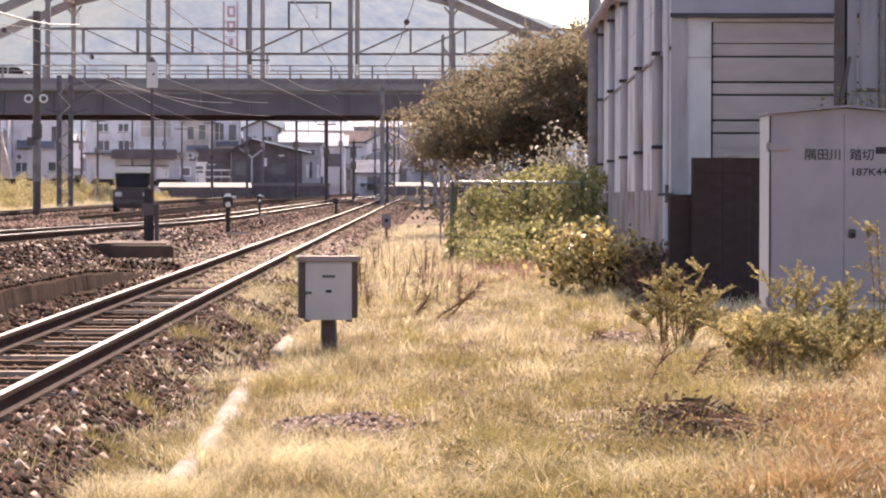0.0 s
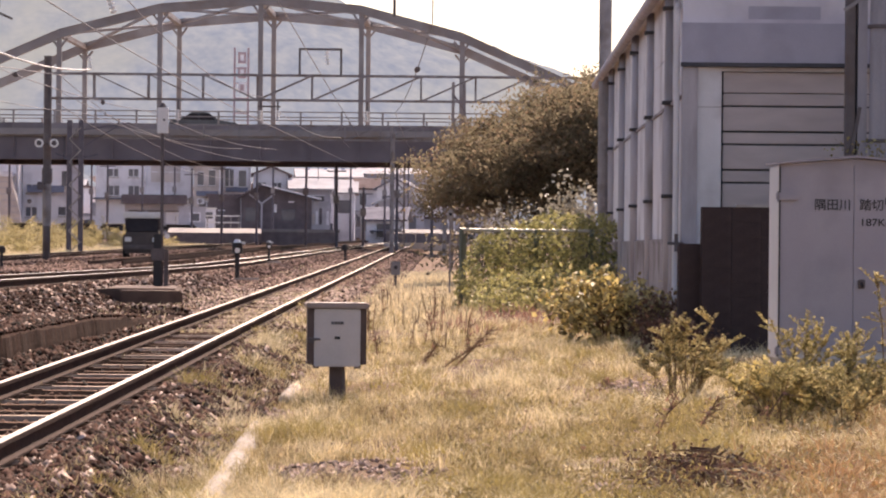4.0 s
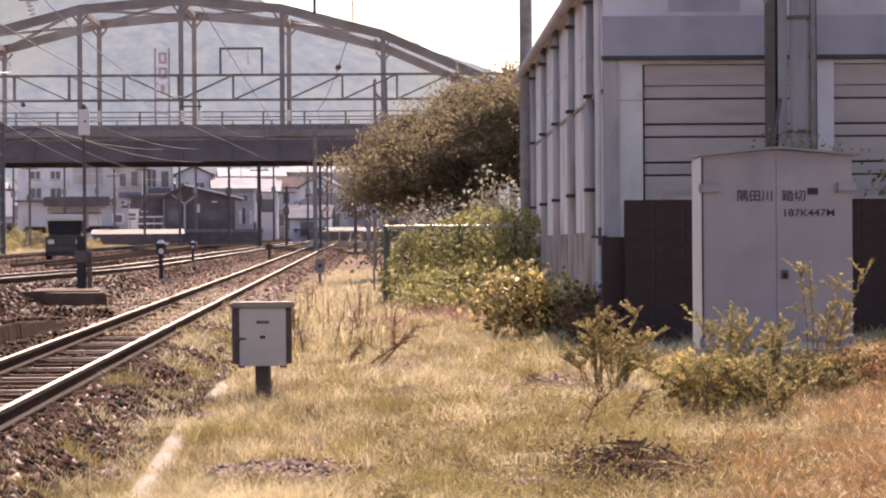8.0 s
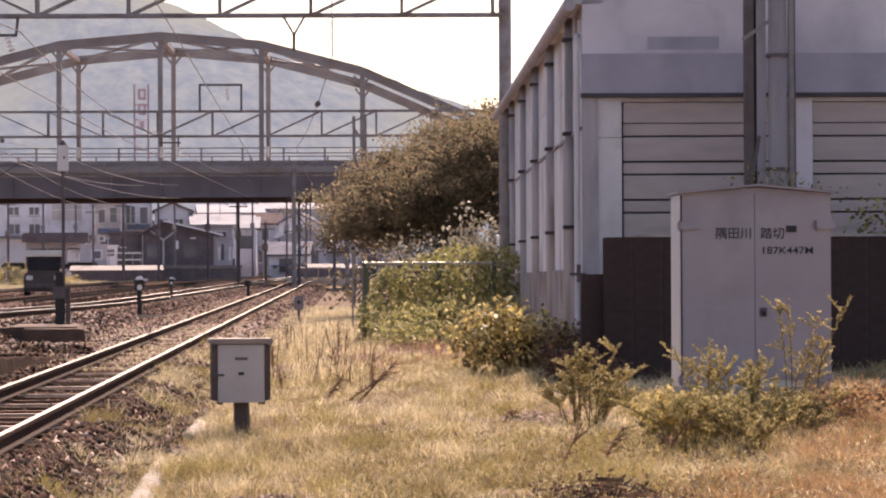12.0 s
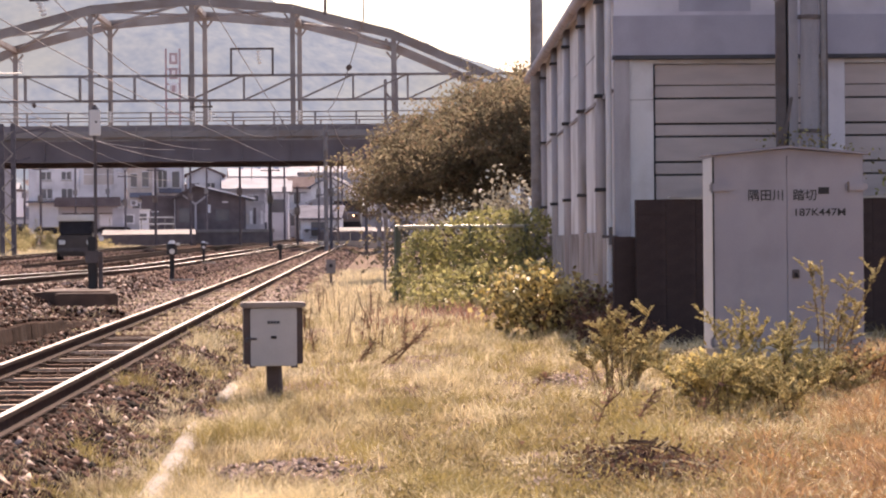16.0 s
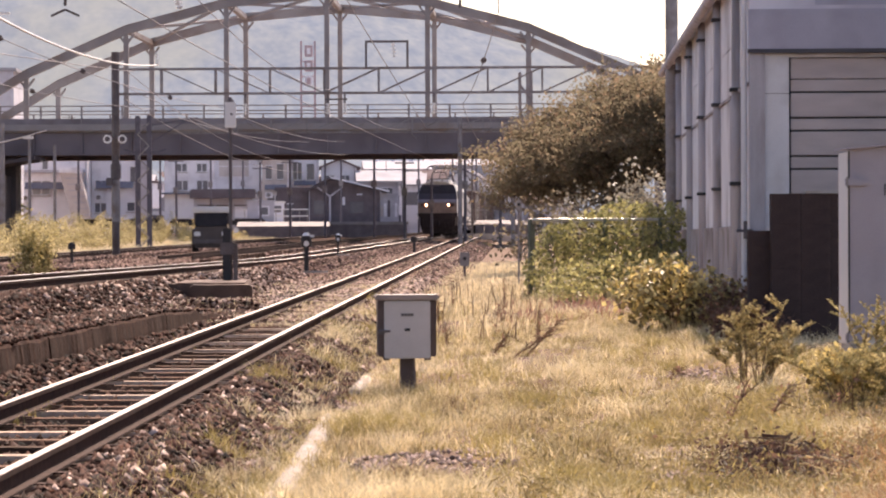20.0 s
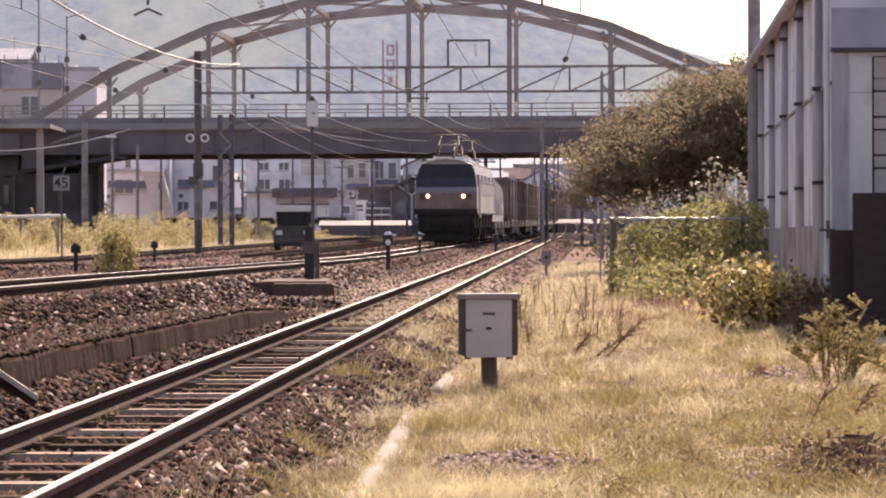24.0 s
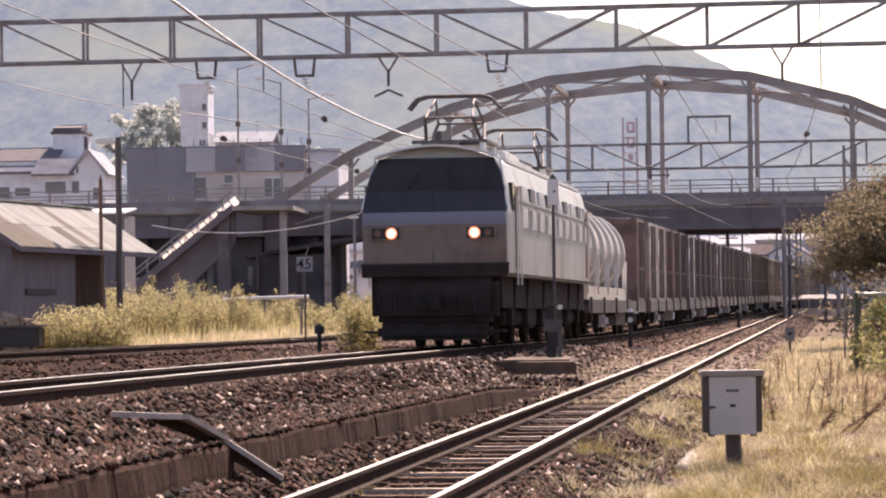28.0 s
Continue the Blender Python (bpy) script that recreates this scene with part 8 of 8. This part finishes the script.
raw_mesh("weed_plumes", v, f, M_REED, "yellow plumes of the tall weeds beyond the far track", "weeds")
v, f = leaf_mesh(q[~top], 0.11, 0.2, 0.2)
raw_mesh("weed_leaves", v, f, M_WEEDG, "olive green leaves of the tall weeds beyond the far track", "weeds")
q = rooted(x, y)
q = np.repeat(q, 4, 0) + RNG.normal(size=(len(q) * 4, 3)) * (0.1, 0.1, 0)
blades("weed_stems", q, np.repeat(tall, 4) * RNG.uniform(0.5, 0.9, len(q)), np.full(len(q), 0.012), 0.2, M_TWIG, "brown stems of the tall weeds", "weeds")
for cx, cy, hgt in ((-6.85, 78, 1.2), (-6.6, 79, 0.9)):
    b = thing("weed_clump", "tall tan and olive weed clump beside the far track", "weeds", pose(cx, cy, -0.35), "weed clumps")
    q = RNG.normal(size=(1500, 3)) * (0.15, 0.15, 0.3) * hgt + (0, 0, 0.55 * hgt)
    q = q[q[:, 2] > 0.03]
    leaf_part("leaves", q[::2], 0.085, M_WEEDG, b)
    leaf_part("leaves", q[1::2], 0.08, M_WEED, b)
    for k in range(6):
        part("stem", rod(bmesh.new(), (RNG.uniform(-0.1, 0.1), 0, -0.1), (RNG.uniform(-0.3, 0.3), 0.1, hgt * RNG.uniform(0.7, 1.0)), 0.012, 5, 0.004), M_TWIG, b)


# ---- shrubs ----
def shrub(name, label, cx, cy, wx, wy, hgt, n, size, material, stems=10, clumps=26, second=None, group="shrubs", floor=0.05):
    z = ground_z(cx, cy)
    b = thing(name, label, "shrub", pose(cx, cy, z), group)
    cs = RNG.uniform(-1, 1, (clumps * 3, 3))
    cs = cs[(cs ** 2).sum(1) < 1][:clumps]
    cs = cs * (wx, wy, hgt / 2) + (0, 0, hgt * 0.52)
    which = RNG.integers(0, len(cs), n)
    q = cs[which] + RNG.normal(size=(n, 3)) * (wx * 0.2, wy * 0.2, hgt * 0.11)
    q = q[q[:, 2] > floor]
    cut = int(len(q) * 0.62) if second else len(q)
    leaf_part("leaves", q[:cut], size, material, b, droop=0.3)
    if second:
        leaf_part("leaves", q[cut:], size, second, b, droop=0.3)
    for k in range(stems):
        c = cs[k % len(cs)]
        bm = bmesh.new()
        m = Vector((c[0] * 0.3, c[1] * 0.3, c[2] * 0.5))
        rod(bm, (c[0] * 0.12, c[1] * 0.12, -0.15), m, 0.012, 5)
        rod(bm, m, Vector(c), 0.009, 5, 0.004)
        part("stem", bm, M_TWIG, b)
    return b


def weed_plant(cx, cy, hgt, spread, n, material, label, tilt=0.0, leaf=0.07, second=None):
    """A leafy weed: arching stems with slim leaves standing off them all the way up, and feathery side shoots near the top."""
    z = ground_z(cx, cy)
    b = thing("weed_plant", label, "weed", pose(cx, cy, z), "feathery weeds")
    pts, way = [], []
    for k in range(n):
        a, s = RNG.uniform(0, 6.28), RNG.uniform(0.25, 1.0) * spread * 2.1
        h = hgt * RNG.uniform(0.38, 1.08)
        root = Vector((RNG.normal() * spread * 0.35, RNG.normal() * spread * 0.35, 0))
        end = root + Vector((math.cos(a) * s + tilt, math.sin(a) * s * 0.6, h))
        mid = root + Vector(((end.x - root.x) * 0.32, (end.y - root.y) * 0.32, h * 0.58))
        bm = bmesh.new()
        rod(bm, root - Vector((0, 0, 0.1)), mid, 0.006, 5)
        rod(bm, mid, end, 0.006, 5, 0.002)
        part("stem", bm, M_TWIG, b)
        lines = [(root, mid, 60), (mid, end, 125)]
        for j in range(5):
            p = mid.lerp(end, RNG.uniform(0.1, 0.85))
            g = RNG.uniform(0, 6.28)
            lines.append((p, p + Vector((math.cos(g) * 0.16, math.sin(g) * 0.1, RNG.uniform(0.04, 0.16))), 62))
        for p, q, m in lines:
            d = (q - p).normalized()
            for f in RNG.uniform(0.0, 1.0, m):
                g = RNG.uniform(0, 6.28)
                o = Vector((math.cos(g), math.sin(g), 0.35)) * 0.8 + d * 0.7
                c = p.lerp(q, f)
                pts.append((c.x, c.y, c.z))
                way.append(tuple(o.normalized()))
    pts, way = np.array(pts), np.array(way)
    cut_ = int(len(pts) * 0.6) if second else len(pts)
    order = RNG.permutation(len(pts))
    for idx, m in ((order[:cut_], material), (order[cut_:], second)):
        if m is None:
            continue
        q, d = pts[idx], way[idx]
        e = np.cross(d, RNG.normal(size=d.shape))
        e /= np.linalg.norm(e, axis=1)[:, None]
        sz = (leaf * RNG.uniform(0.4, 1.05, len(q)))[:, None]
        v = np.stack([q, q + d * sz * 0.5 + e * sz * 0.15, q + d * sz - (0, 0, 0.01), q + d * sz * 0.5 - e * sz * 0.15], 1).reshape(-1, 3)
        f = (np.array([[0, 1, 2], [0, 2, 3]])[None] + (np.arange(len(q)) * 4)[:, None, None]).reshape(-1, 3)
        raw_mesh("leaves", v, f, m, "").parent = b
    return b


shrub("yellow_shrub", "shrub with large yellow and green leaves before the warehouse", 5.45, 45.5, 0.78, 0.6, 0.98, 1700, 0.115, M_YLEAF, second=M_OLIVE, group="yellow shrubs", clumps=34)
shrub("dark_shrub", "dark reddish stems and leaves under the yellow shrub", 5.75, 45.9, 0.7, 0.5, 0.6, 900, 0.1, M_HEAPL)
shrub("dark_shrub", "dark leafy undergrowth against the warehouse wall", 6.15, 44.0, 0.45, 0.5, 0.7, 800, 0.09, M_HEAPL, second=M_OLIVE)
shrub("yellow_shrub", "low shrub of round yellow leaves before the grey cabinet", 4.86, 28.6, 0.26, 0.3, 0.52, 420, 0.085, M_YLEAF, second=M_OLIVE, group="yellow shrubs", clumps=18)
shrub("olive_shrub", "low olive undergrowth before the grey cabinet", 5.35, 28.2, 0.62, 0.6, 0.42, 2600, 0.06, M_OLIVE, second=M_WEED, clumps=40)
shrub("dry_bush", "dark reddish dry undergrowth before the dark wall", 5.75, 40.0, 0.5, 0.5, 0.55, 1300, 0.07, M_HEAPL, clumps=24, stems=6)
shrub("dry_bush", "brown dry weeds beside the grey cabinet", 6.6, 28.6, 0.5, 0.5, 0.42, 1500, 0.05, M_STRAWO, second=M_HEAPL, clumps=30)
weed_plant(4.42, 30.9, 0.86, 0.2, 12, M_WEED, "feathery olive weed before the dark wall", 0.05, 0.054, M_OLIVE)
weed_plant(4.62, 31.2, 0.6, 0.22, 10, M_WEED, "feathery olive weed before the dark wall", 0.08, 0.054, M_OLIVE)
weed_plant(5.12, 27.8, 1.0, 0.17, 9, M_WEED, "tall feathery yellow-green weed before the cabinet", 0.05, 0.050, M_WEEDG)
weed_plant(5.5, 27.6, 0.74, 0.2, 10, M_WEED, "tall feathery yellow-green weed before the cabinet", 0.08, 0.050, M_WEEDG)
weed_plant(6.0, 27.9, 1.22, 0.17, 8, M_WEED, "arching feathery weed before the cabinet", 0.22, 0.047, M_OLIVE)
weed_plant(4.95, 27.4, 0.5, 0.24, 12, M_WEED, "leafy yellow-green weed before the cabinet", 0.0, 0.061, M_YLEAF)
weed_plant(5.35, 27.0, 0.42, 0.3, 14, M_WEED, "low leafy weed before the cabinet", 0.0, 0.058, M_WEEDG)
weed_plant(5.85, 27.3, 0.44, 0.32, 12, M_WEED, "low feathery weed before the cabinet", 0.1, 0.050, M_OLIVE)
weed_plant(4.72, 26.3, 0.46, 0.3, 9, M_WEED, "low leafy weed at the edge of the dry grass", 0.0, 0.058, M_WEEDG)
weed_plant(5.2, 25.9, 0.4, 0.32, 9, M_WEED, "low leafy weed at the edge of the dry grass", 0.0, 0.056, M_OLIVE)
shrub("climbing_plant", "leafy plants showing above the cabinet roof", 8.7, 42.2, 0.9, 0.3, 0.8, 900, 0.06, M_OLIVE, second=M_VINE).location.z = 1.22
shrub("leafy_bush", "green leafy bush behind the block wall", 10.9, 42.2, 0.9, 0.5, 1.5, 1800, 0.08, M_VINE, second=M_OLIVE).location.z = 0.35

# vines on the fence
vine = thing("vine", "green climbing vine covering the wire fence", "vine")
def leafy(n, x0, x1, y, dy, z0, top, seed):
    """Leaf places under an uneven top line, thinning out raggedly at both ends."""
    x = RNG.uniform(x0, x1, n)
    hi = top + 0.28 * patchy(x, x * 0, 0.5, seed)
    end = np.clip(np.minimum(x - x0, x1 - x) / 0.5, 0.25, 1.0)
    z = z0 + (hi - z0) * RNG.uniform(0, 1, n) ** 0.8 * (0.45 + 0.55 * end)
    q = np.stack([x, RNG.normal(y, dy, n), z], 1)
    return q[(patchy(q[:, 0], q[:, 2], 0.3, seed + 2) > -0.30) & (RNG.uniform(0, 1, n) < 0.35 + 0.65 * end)]


leaf_part("leaves", leafy(6800, 4.7, 8.4, 66.0, 0.45, -0.7, 0.86, 2.0), 0.105, M_VINE, vine)
leaf_part("leaves", leafy(1500, 6.0, 8.5, 66.7, 0.5, 0.8, 1.3, 5.0), 0.11, M_VINE, vine)
leaf_part("leaves", leafy(3600, 4.7, 8.0, 62.5, 1.6, -0.8, 0.1, 8.0), 0.10, M_VINE, vine)


# ---- trees ----
def tree(name, label, cx, cy, z0, rx, ry, z_lo, z_hi, n, size, leaves, boughs, sag=0.0):
    """A broad tree: limbs fan out to boughs on an uneven dome, and each bough carries its own sprays of leaves. leaves: (share, material) pairs."""
    t = thing(name, label, "tree", pose(cx, cy, z0))
    ends = []
    while len(ends) < boughs:
        v = RNG.normal(size=3)
        v /= np.linalg.norm(v)
        if v[2] < -0.55:
            continue
        r = RNG.uniform(0.2, 1.0) ** 0.5 * (1 + 0.2 * noise.noise(Vector(v) * 1.7))
        drop = sag * max(0.0, -v[0]) ** 1.5
        ends.append(((v[0] * rx * 0.86 * r, v[1] * ry * 0.86 * r, (z_lo + z_hi) / 2 + v[2] * (z_hi - z_lo) * 0.43 * r - drop)))
    bm = bmesh.new()
    forks = []
    for k in range(6):
        a = k * 1.05 + 0.4
        foot = Vector((math.cos(a) * 0.3, math.sin(a) * 0.3, -0.3))
        fork = Vector((math.cos(a) * rx * 0.22, math.sin(a) * ry * 0.22, z_lo + 0.3 + 0.25 * (k % 3)))
        rod(bm, foot, fork, 0.16, 8, 0.11)
        forks.append(fork)
    for e in ends:
        e = Vector(e)
        fork = min(forks, key=lambda f: (f - e).length)
        mid = fork.lerp(e, 0.55) + Vector((0, 0, 0.25))
        rod(bm, fork, mid, 0.07, 5, 0.045)
        rod(bm, mid, e, 0.045, 5, 0.015)
    part("trunk", bm, M_BARK, t)
    ends = np.array(ends)
    grow = RNG.uniform(0.55, 1.25, boughs)
    sprays = np.repeat(ends, 16, 0) + RNG.normal(size=(boughs * 16, 3)) * (0.5, 0.5, 0.3) * np.repeat(grow, 16)[:, None]
    w = RNG.integers(0, len(sprays), n)
    q = sprays[w] + RNG.normal(size=(n, 3)) * (0.2, 0.2, 0.12)
    q = q[RNG.permutation(n)]
    i = 0
    for share, m in leaves:
        j = min(n, i + int(share * n) + 1)
        leaf_part("crown", q[i:j], size, m, t, droop=0.3)
        i = j
    return t


tree("broadleaf_tree", "wide dark olive broadleaf tree beside the bridge", 11.5, 95, -0.4, 6.5, 5.0, 1.5, 6.85, 150000, 0.105, ((0.55, M_TREE), (0.15, M_TREEB), (0.3, M_TREED)), 210, 1.25)
tree("broadleaf_tree", "dark broadleaf tree behind the warehouse", 17.5, 97, -0.4, 5.0, 4.5, 1.2, 6.4, 30000, 0.16, ((0.7, M_TREE), (0.3, M_TREED)), 60)
shrub("pale_shrub", "pale dry-leaved shrub under the dark tree", 9.5, 86, 0.95, 0.7, 2.85, 1150, 0.15, M_TREEG, clumps=22, floor=1.1)
shrub("pale_shrub", "pale dry undergrowth at the foot of the tree", 7.4, 84, 1.2, 0.8, 2.2, 500, 0.12, M_TREEG, clumps=12, floor=1.2)
shrub("dark_shrub", "dark undergrowth below the tree crown", 9.0, 90, 3.2, 1.5, 2.2, 5000, 0.14, M_TREE, clumps=60)
shrub("station_bush", "dark bush beside the white house by the tracks", -18.4, 200, 1.0, 1.0, 2.4, 900, 0.2, M_VINE, clumps=16)
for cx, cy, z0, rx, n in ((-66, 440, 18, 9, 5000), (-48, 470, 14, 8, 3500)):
    tree("hillside_tree", "pale green hillside tree clump with haze in its leaf colour", cx, cy, z0, rx, rx, 2, 15, n * 2, 0.55, ((1.0, M_HAZET),), 70)

# ---- dead stalks, twigs and the heap of cuttings ----
for cx, cy, hgt, tilt in ((2.55, 39.0, 0.36, 0.62), (2.75, 39.1, 0.46, 0.5), (2.35, 39.5, 0.3, 0.25), (3.4, 25.2, 0.42, 0.22), (3.75, 25.4, 0.36, 0.25), (3.77, 32.3, 0.16, 0.15), (4.35, 25.9, 0.36, 0.3), (1.95, 50, 0.5, 0.02), (2.35, 54, 0.5, -0.03), (2.9, 47, 0.5, 0.05), (3.6, 56, 0.55, 0.04), (1.6, 57, 0.6, 0.02), (4.0, 62, 0.6, 0.0), (2.9, 60, 0.6, -0.05), (3.3, 44, 0.4, 0.06), (2.0, 43, 0.35, -0.04)):
    d = thing("dead_stalk", "broken brown dead weed stalk in the dry grass", "stalk", pose(cx, cy, ground_z(cx, cy)), "dead stalks")
    top = Vector((tilt, 0.05, hgt))
    part("stem", rod(bmesh.new(), (0, 0, -0.05), top, 0.016 if 35 < cy < 40 else 0.008, 6, 0.005), M_TWIG, d)
    for k in range(30 if 35 < cy < 40 else 13):
        p = top * RNG.uniform(0.3, 1.0)
        part("twig", rod(bmesh.new(), p, p + Vector((RNG.uniform(-0.12, 0.2), RNG.uniform(-0.1, 0.1), RNG.uniform(-0.06, 0.15))), 0.006, 5, 0.002), M_TWIG, d)
    q = np.array([top * f for f in RNG.uniform(0.15, 1.0, 40)]) + RNG.normal(size=(40, 3)) * 0.022
    leaf_part("dry_leaves", q, 0.045, M_REDGR, d, slim=0.16)
heap = thing("twig_heap", "heap of dark dry twigs and cuttings in the grass", "heap", pose(3.3, 20.9, ground_z(3.3, 20.9)))
M_HEAP = mat("dead_cuttings", (0.085, 0.048, 0.036), (0.22, 0.135, 0.10), 8, 0.9, bump=0.2, spread=0.5, spec=0.1)
for m, count in ((M_TWIG, 380), (M_STRAW, 240), (M_HEAP, 900), (M_CREAM, 130), (M_TREEG, 110)):
    bm = bmesh.new()
    for k in range(count):
        r = 1.42 * RNG.uniform(0, 1) ** 0.6
        a = RNG.uniform(0, 6.28)
        x, y = math.cos(a) * r * 0.36 - 0.12 * math.sin(a) * r, math.sin(a) * r * 1.6
        z = (0.02 + 0.13 * max(0.0, 1 - r * r * 0.7) * RNG.uniform(0.2, 1)) * (1 + 1.1 * noise.noise((x * 4, y * 2, 0)))
        d = Vector((RNG.normal() * 1.1, RNG.normal(), RNG.normal() * 0.4)) * RNG.uniform(0.02, 0.06)
        rod(bm, Vector((x, y, z)) - d, Vector((x, y, z)) + d, RNG.uniform(0.006, 0.013), 4, 0.004)
    tagged(part("twig", bm, m, heap), kind="stuff")
q = RNG.normal(size=(900, 3)) * (0.24, 0.9, 0.04) + (0, 0, 0.1)
q = q[q[:, 2] > 0.0]
leaf_part("dead_leaves", q, 0.045, M_HEAPL, heap)


# ---- stones ----
def stones(name, x, y, size, material, label, fz, flat=0.75, rise=0.45):
    n = len(x)
    base = np.array([[1, 0, 0], [-1, 0, 0], [0, 1, 0], [0, -1, 0], [0, 0, 1], [0, 0, -1]], float)
    v = base[None] * RNG.uniform(0.6, 1.3, (n, 6, 1)) + RNG.normal(size=(n, 6, 3)) * 0.22
    a = RNG.uniform(0, 6.28, n)
    c, s = np.cos(a)[:, None], np.sin(a)[:, None]
    v = np.stack([v[..., 0] * c - v[..., 1] * s, v[..., 0] * s + v[..., 1] * c, v[..., 2] * flat], 2)
    v *= size[:, None, None]
    v += np.stack([x, y, np.array([fz(p, q) for p, q in zip(x, y)]) + size * rise], 1)[:, None]
    f = np.array([[0, 2, 4], [2, 1, 4], [1, 3, 4], [3, 0, 4], [2, 0, 5], [1, 2, 5], [3, 1, 5], [0, 3, 5]])[None] + (np.arange(n) * 6)[:, None, None]
    return raw_mesh(name, v.reshape(-1, 3), f.reshape(-1, 3), material, label, "stones")


x, y = field(110000, 15, 85, lambda v: main_x(v) - 1.2, lambda v: siding_x(v) + 1.85, 1.75)
q = x - np.array([siding_x(v) for v in y])
sel = (np.abs(q) > 0.72) | ((np.abs(q) < 0.5) & (RNG.uniform(0, 1, len(x)) < 0.4))
x, y, q = x[sel], y[sel], q[sel]
pale = (RNG.uniform(0, 1, len(x)) < 0.07 + 0.44 * np.clip((y - 42) / 30, 0, 1)) & ((np.abs(q) > 0.6) | (y > 50))
for sel, m, label in ((~pale, M_STONE, "brown and grey ballast stones along the tracks"), (pale, M_PEB, "pale ballast stones among the brown ones")):
    stones("ballast_stones", x[sel], y[sel], RNG.uniform(0.022, 0.065, sel.sum()), m, label, lambda a, b: bed_z(a, b) if abs(a - siding_x(b)) > 0.6 else siding_z(b) - 0.235)
x, y = field(26000, 30, 95, lambda v: main_x(v) - 11.4, lambda v: main_x(v) - 0.9, 1.5)
far = RNG.uniform(0, 1, len(x)) < np.clip((y - 60) / 40, 0, 0.7)
stones("dusty_ballast_stones", x[far], y[far], RNG.uniform(0.03, 0.06, far.sum()), M_YARD, "dusty pale ballast stones towards the station", bed_z)
x, y = x[~far], y[~far]
stones("far_ballast_stones", x, y, RNG.uniform(0.03, 0.06, len(x)), M_STONE, "brown ballast stones beyond the main line", bed_z)
xs, ys_ = [], []
for cx, cy, rx, ry, n in ((0.82, 22.8, 0.75, 1.2, 420), (4.4, 33.2, 0.5, 1.6, 260), (3.1, 20.6, 0.9, 1.6, 420), (2.4, 18.3, 0.75, 0.55, 280), (0.3, 30.5, 0.35, 1.2, 160), (2.2, 52.0, 0.7, 4.0, 220)):
    a, r = RNG.uniform(0, 6.28, n), np.sqrt(RNG.uniform(0, 1, n))
    xs.append(cx + np.cos(a) * r * rx)
    ys_.append(cy + np.sin(a) * r * ry)
x, y = np.concatenate(xs), np.concatenate(ys_)
x2, y2 = field(30000, 80, 190, lambda v: main_x(v) - 11.0, lambda v: siding_x(v) + 2.0, 1.4)
stones("yard_stones", x2, y2, RNG.uniform(0.04, 0.085, len(x2)), M_YARD, "dusty pinkish-brown ballast stones in the station yard", bed_z)
stones("track_pebbles", PEBBLES[0], PEBBLES[1], RNG.uniform(0.02, 0.05, len(PEBBLES[0])), M_PEB, "pale gravel round the siding rails", lambda a, b: bed_z(a, b) if abs(a - siding_x(b)) > 0.6 else siding_z(b) - 0.2)
stones("bare_patch_stones", x, y, RNG.uniform(0.012, 0.035, len(x)), M_PEB, "pale stones on bare patches in the grass", ground_z)

x, y = field(1500, 12, 50, lambda v: ledge_x(v) - 0.07, lambda v: ledge_x(v) + 0.05, 1.5)
stones("edge_stones", x, y, RNG.uniform(0.015, 0.04, len(x)), M_STONE, "brown stones spilling over the retaining edge", lambda a, b: shelf_z(b) + 0.02)
x, y = field(1300, 12, 50, lambda v: ledge_x(v) + 0.09, lambda v: ledge_x(v) + 0.3, 1.5)
stones("foot_stones", x, y, RNG.uniform(0.025, 0.055, len(x)), M_STONE, "brown stones along the foot of the retaining edge", lambda a, b: between(a, b) + 0.02)

motions()
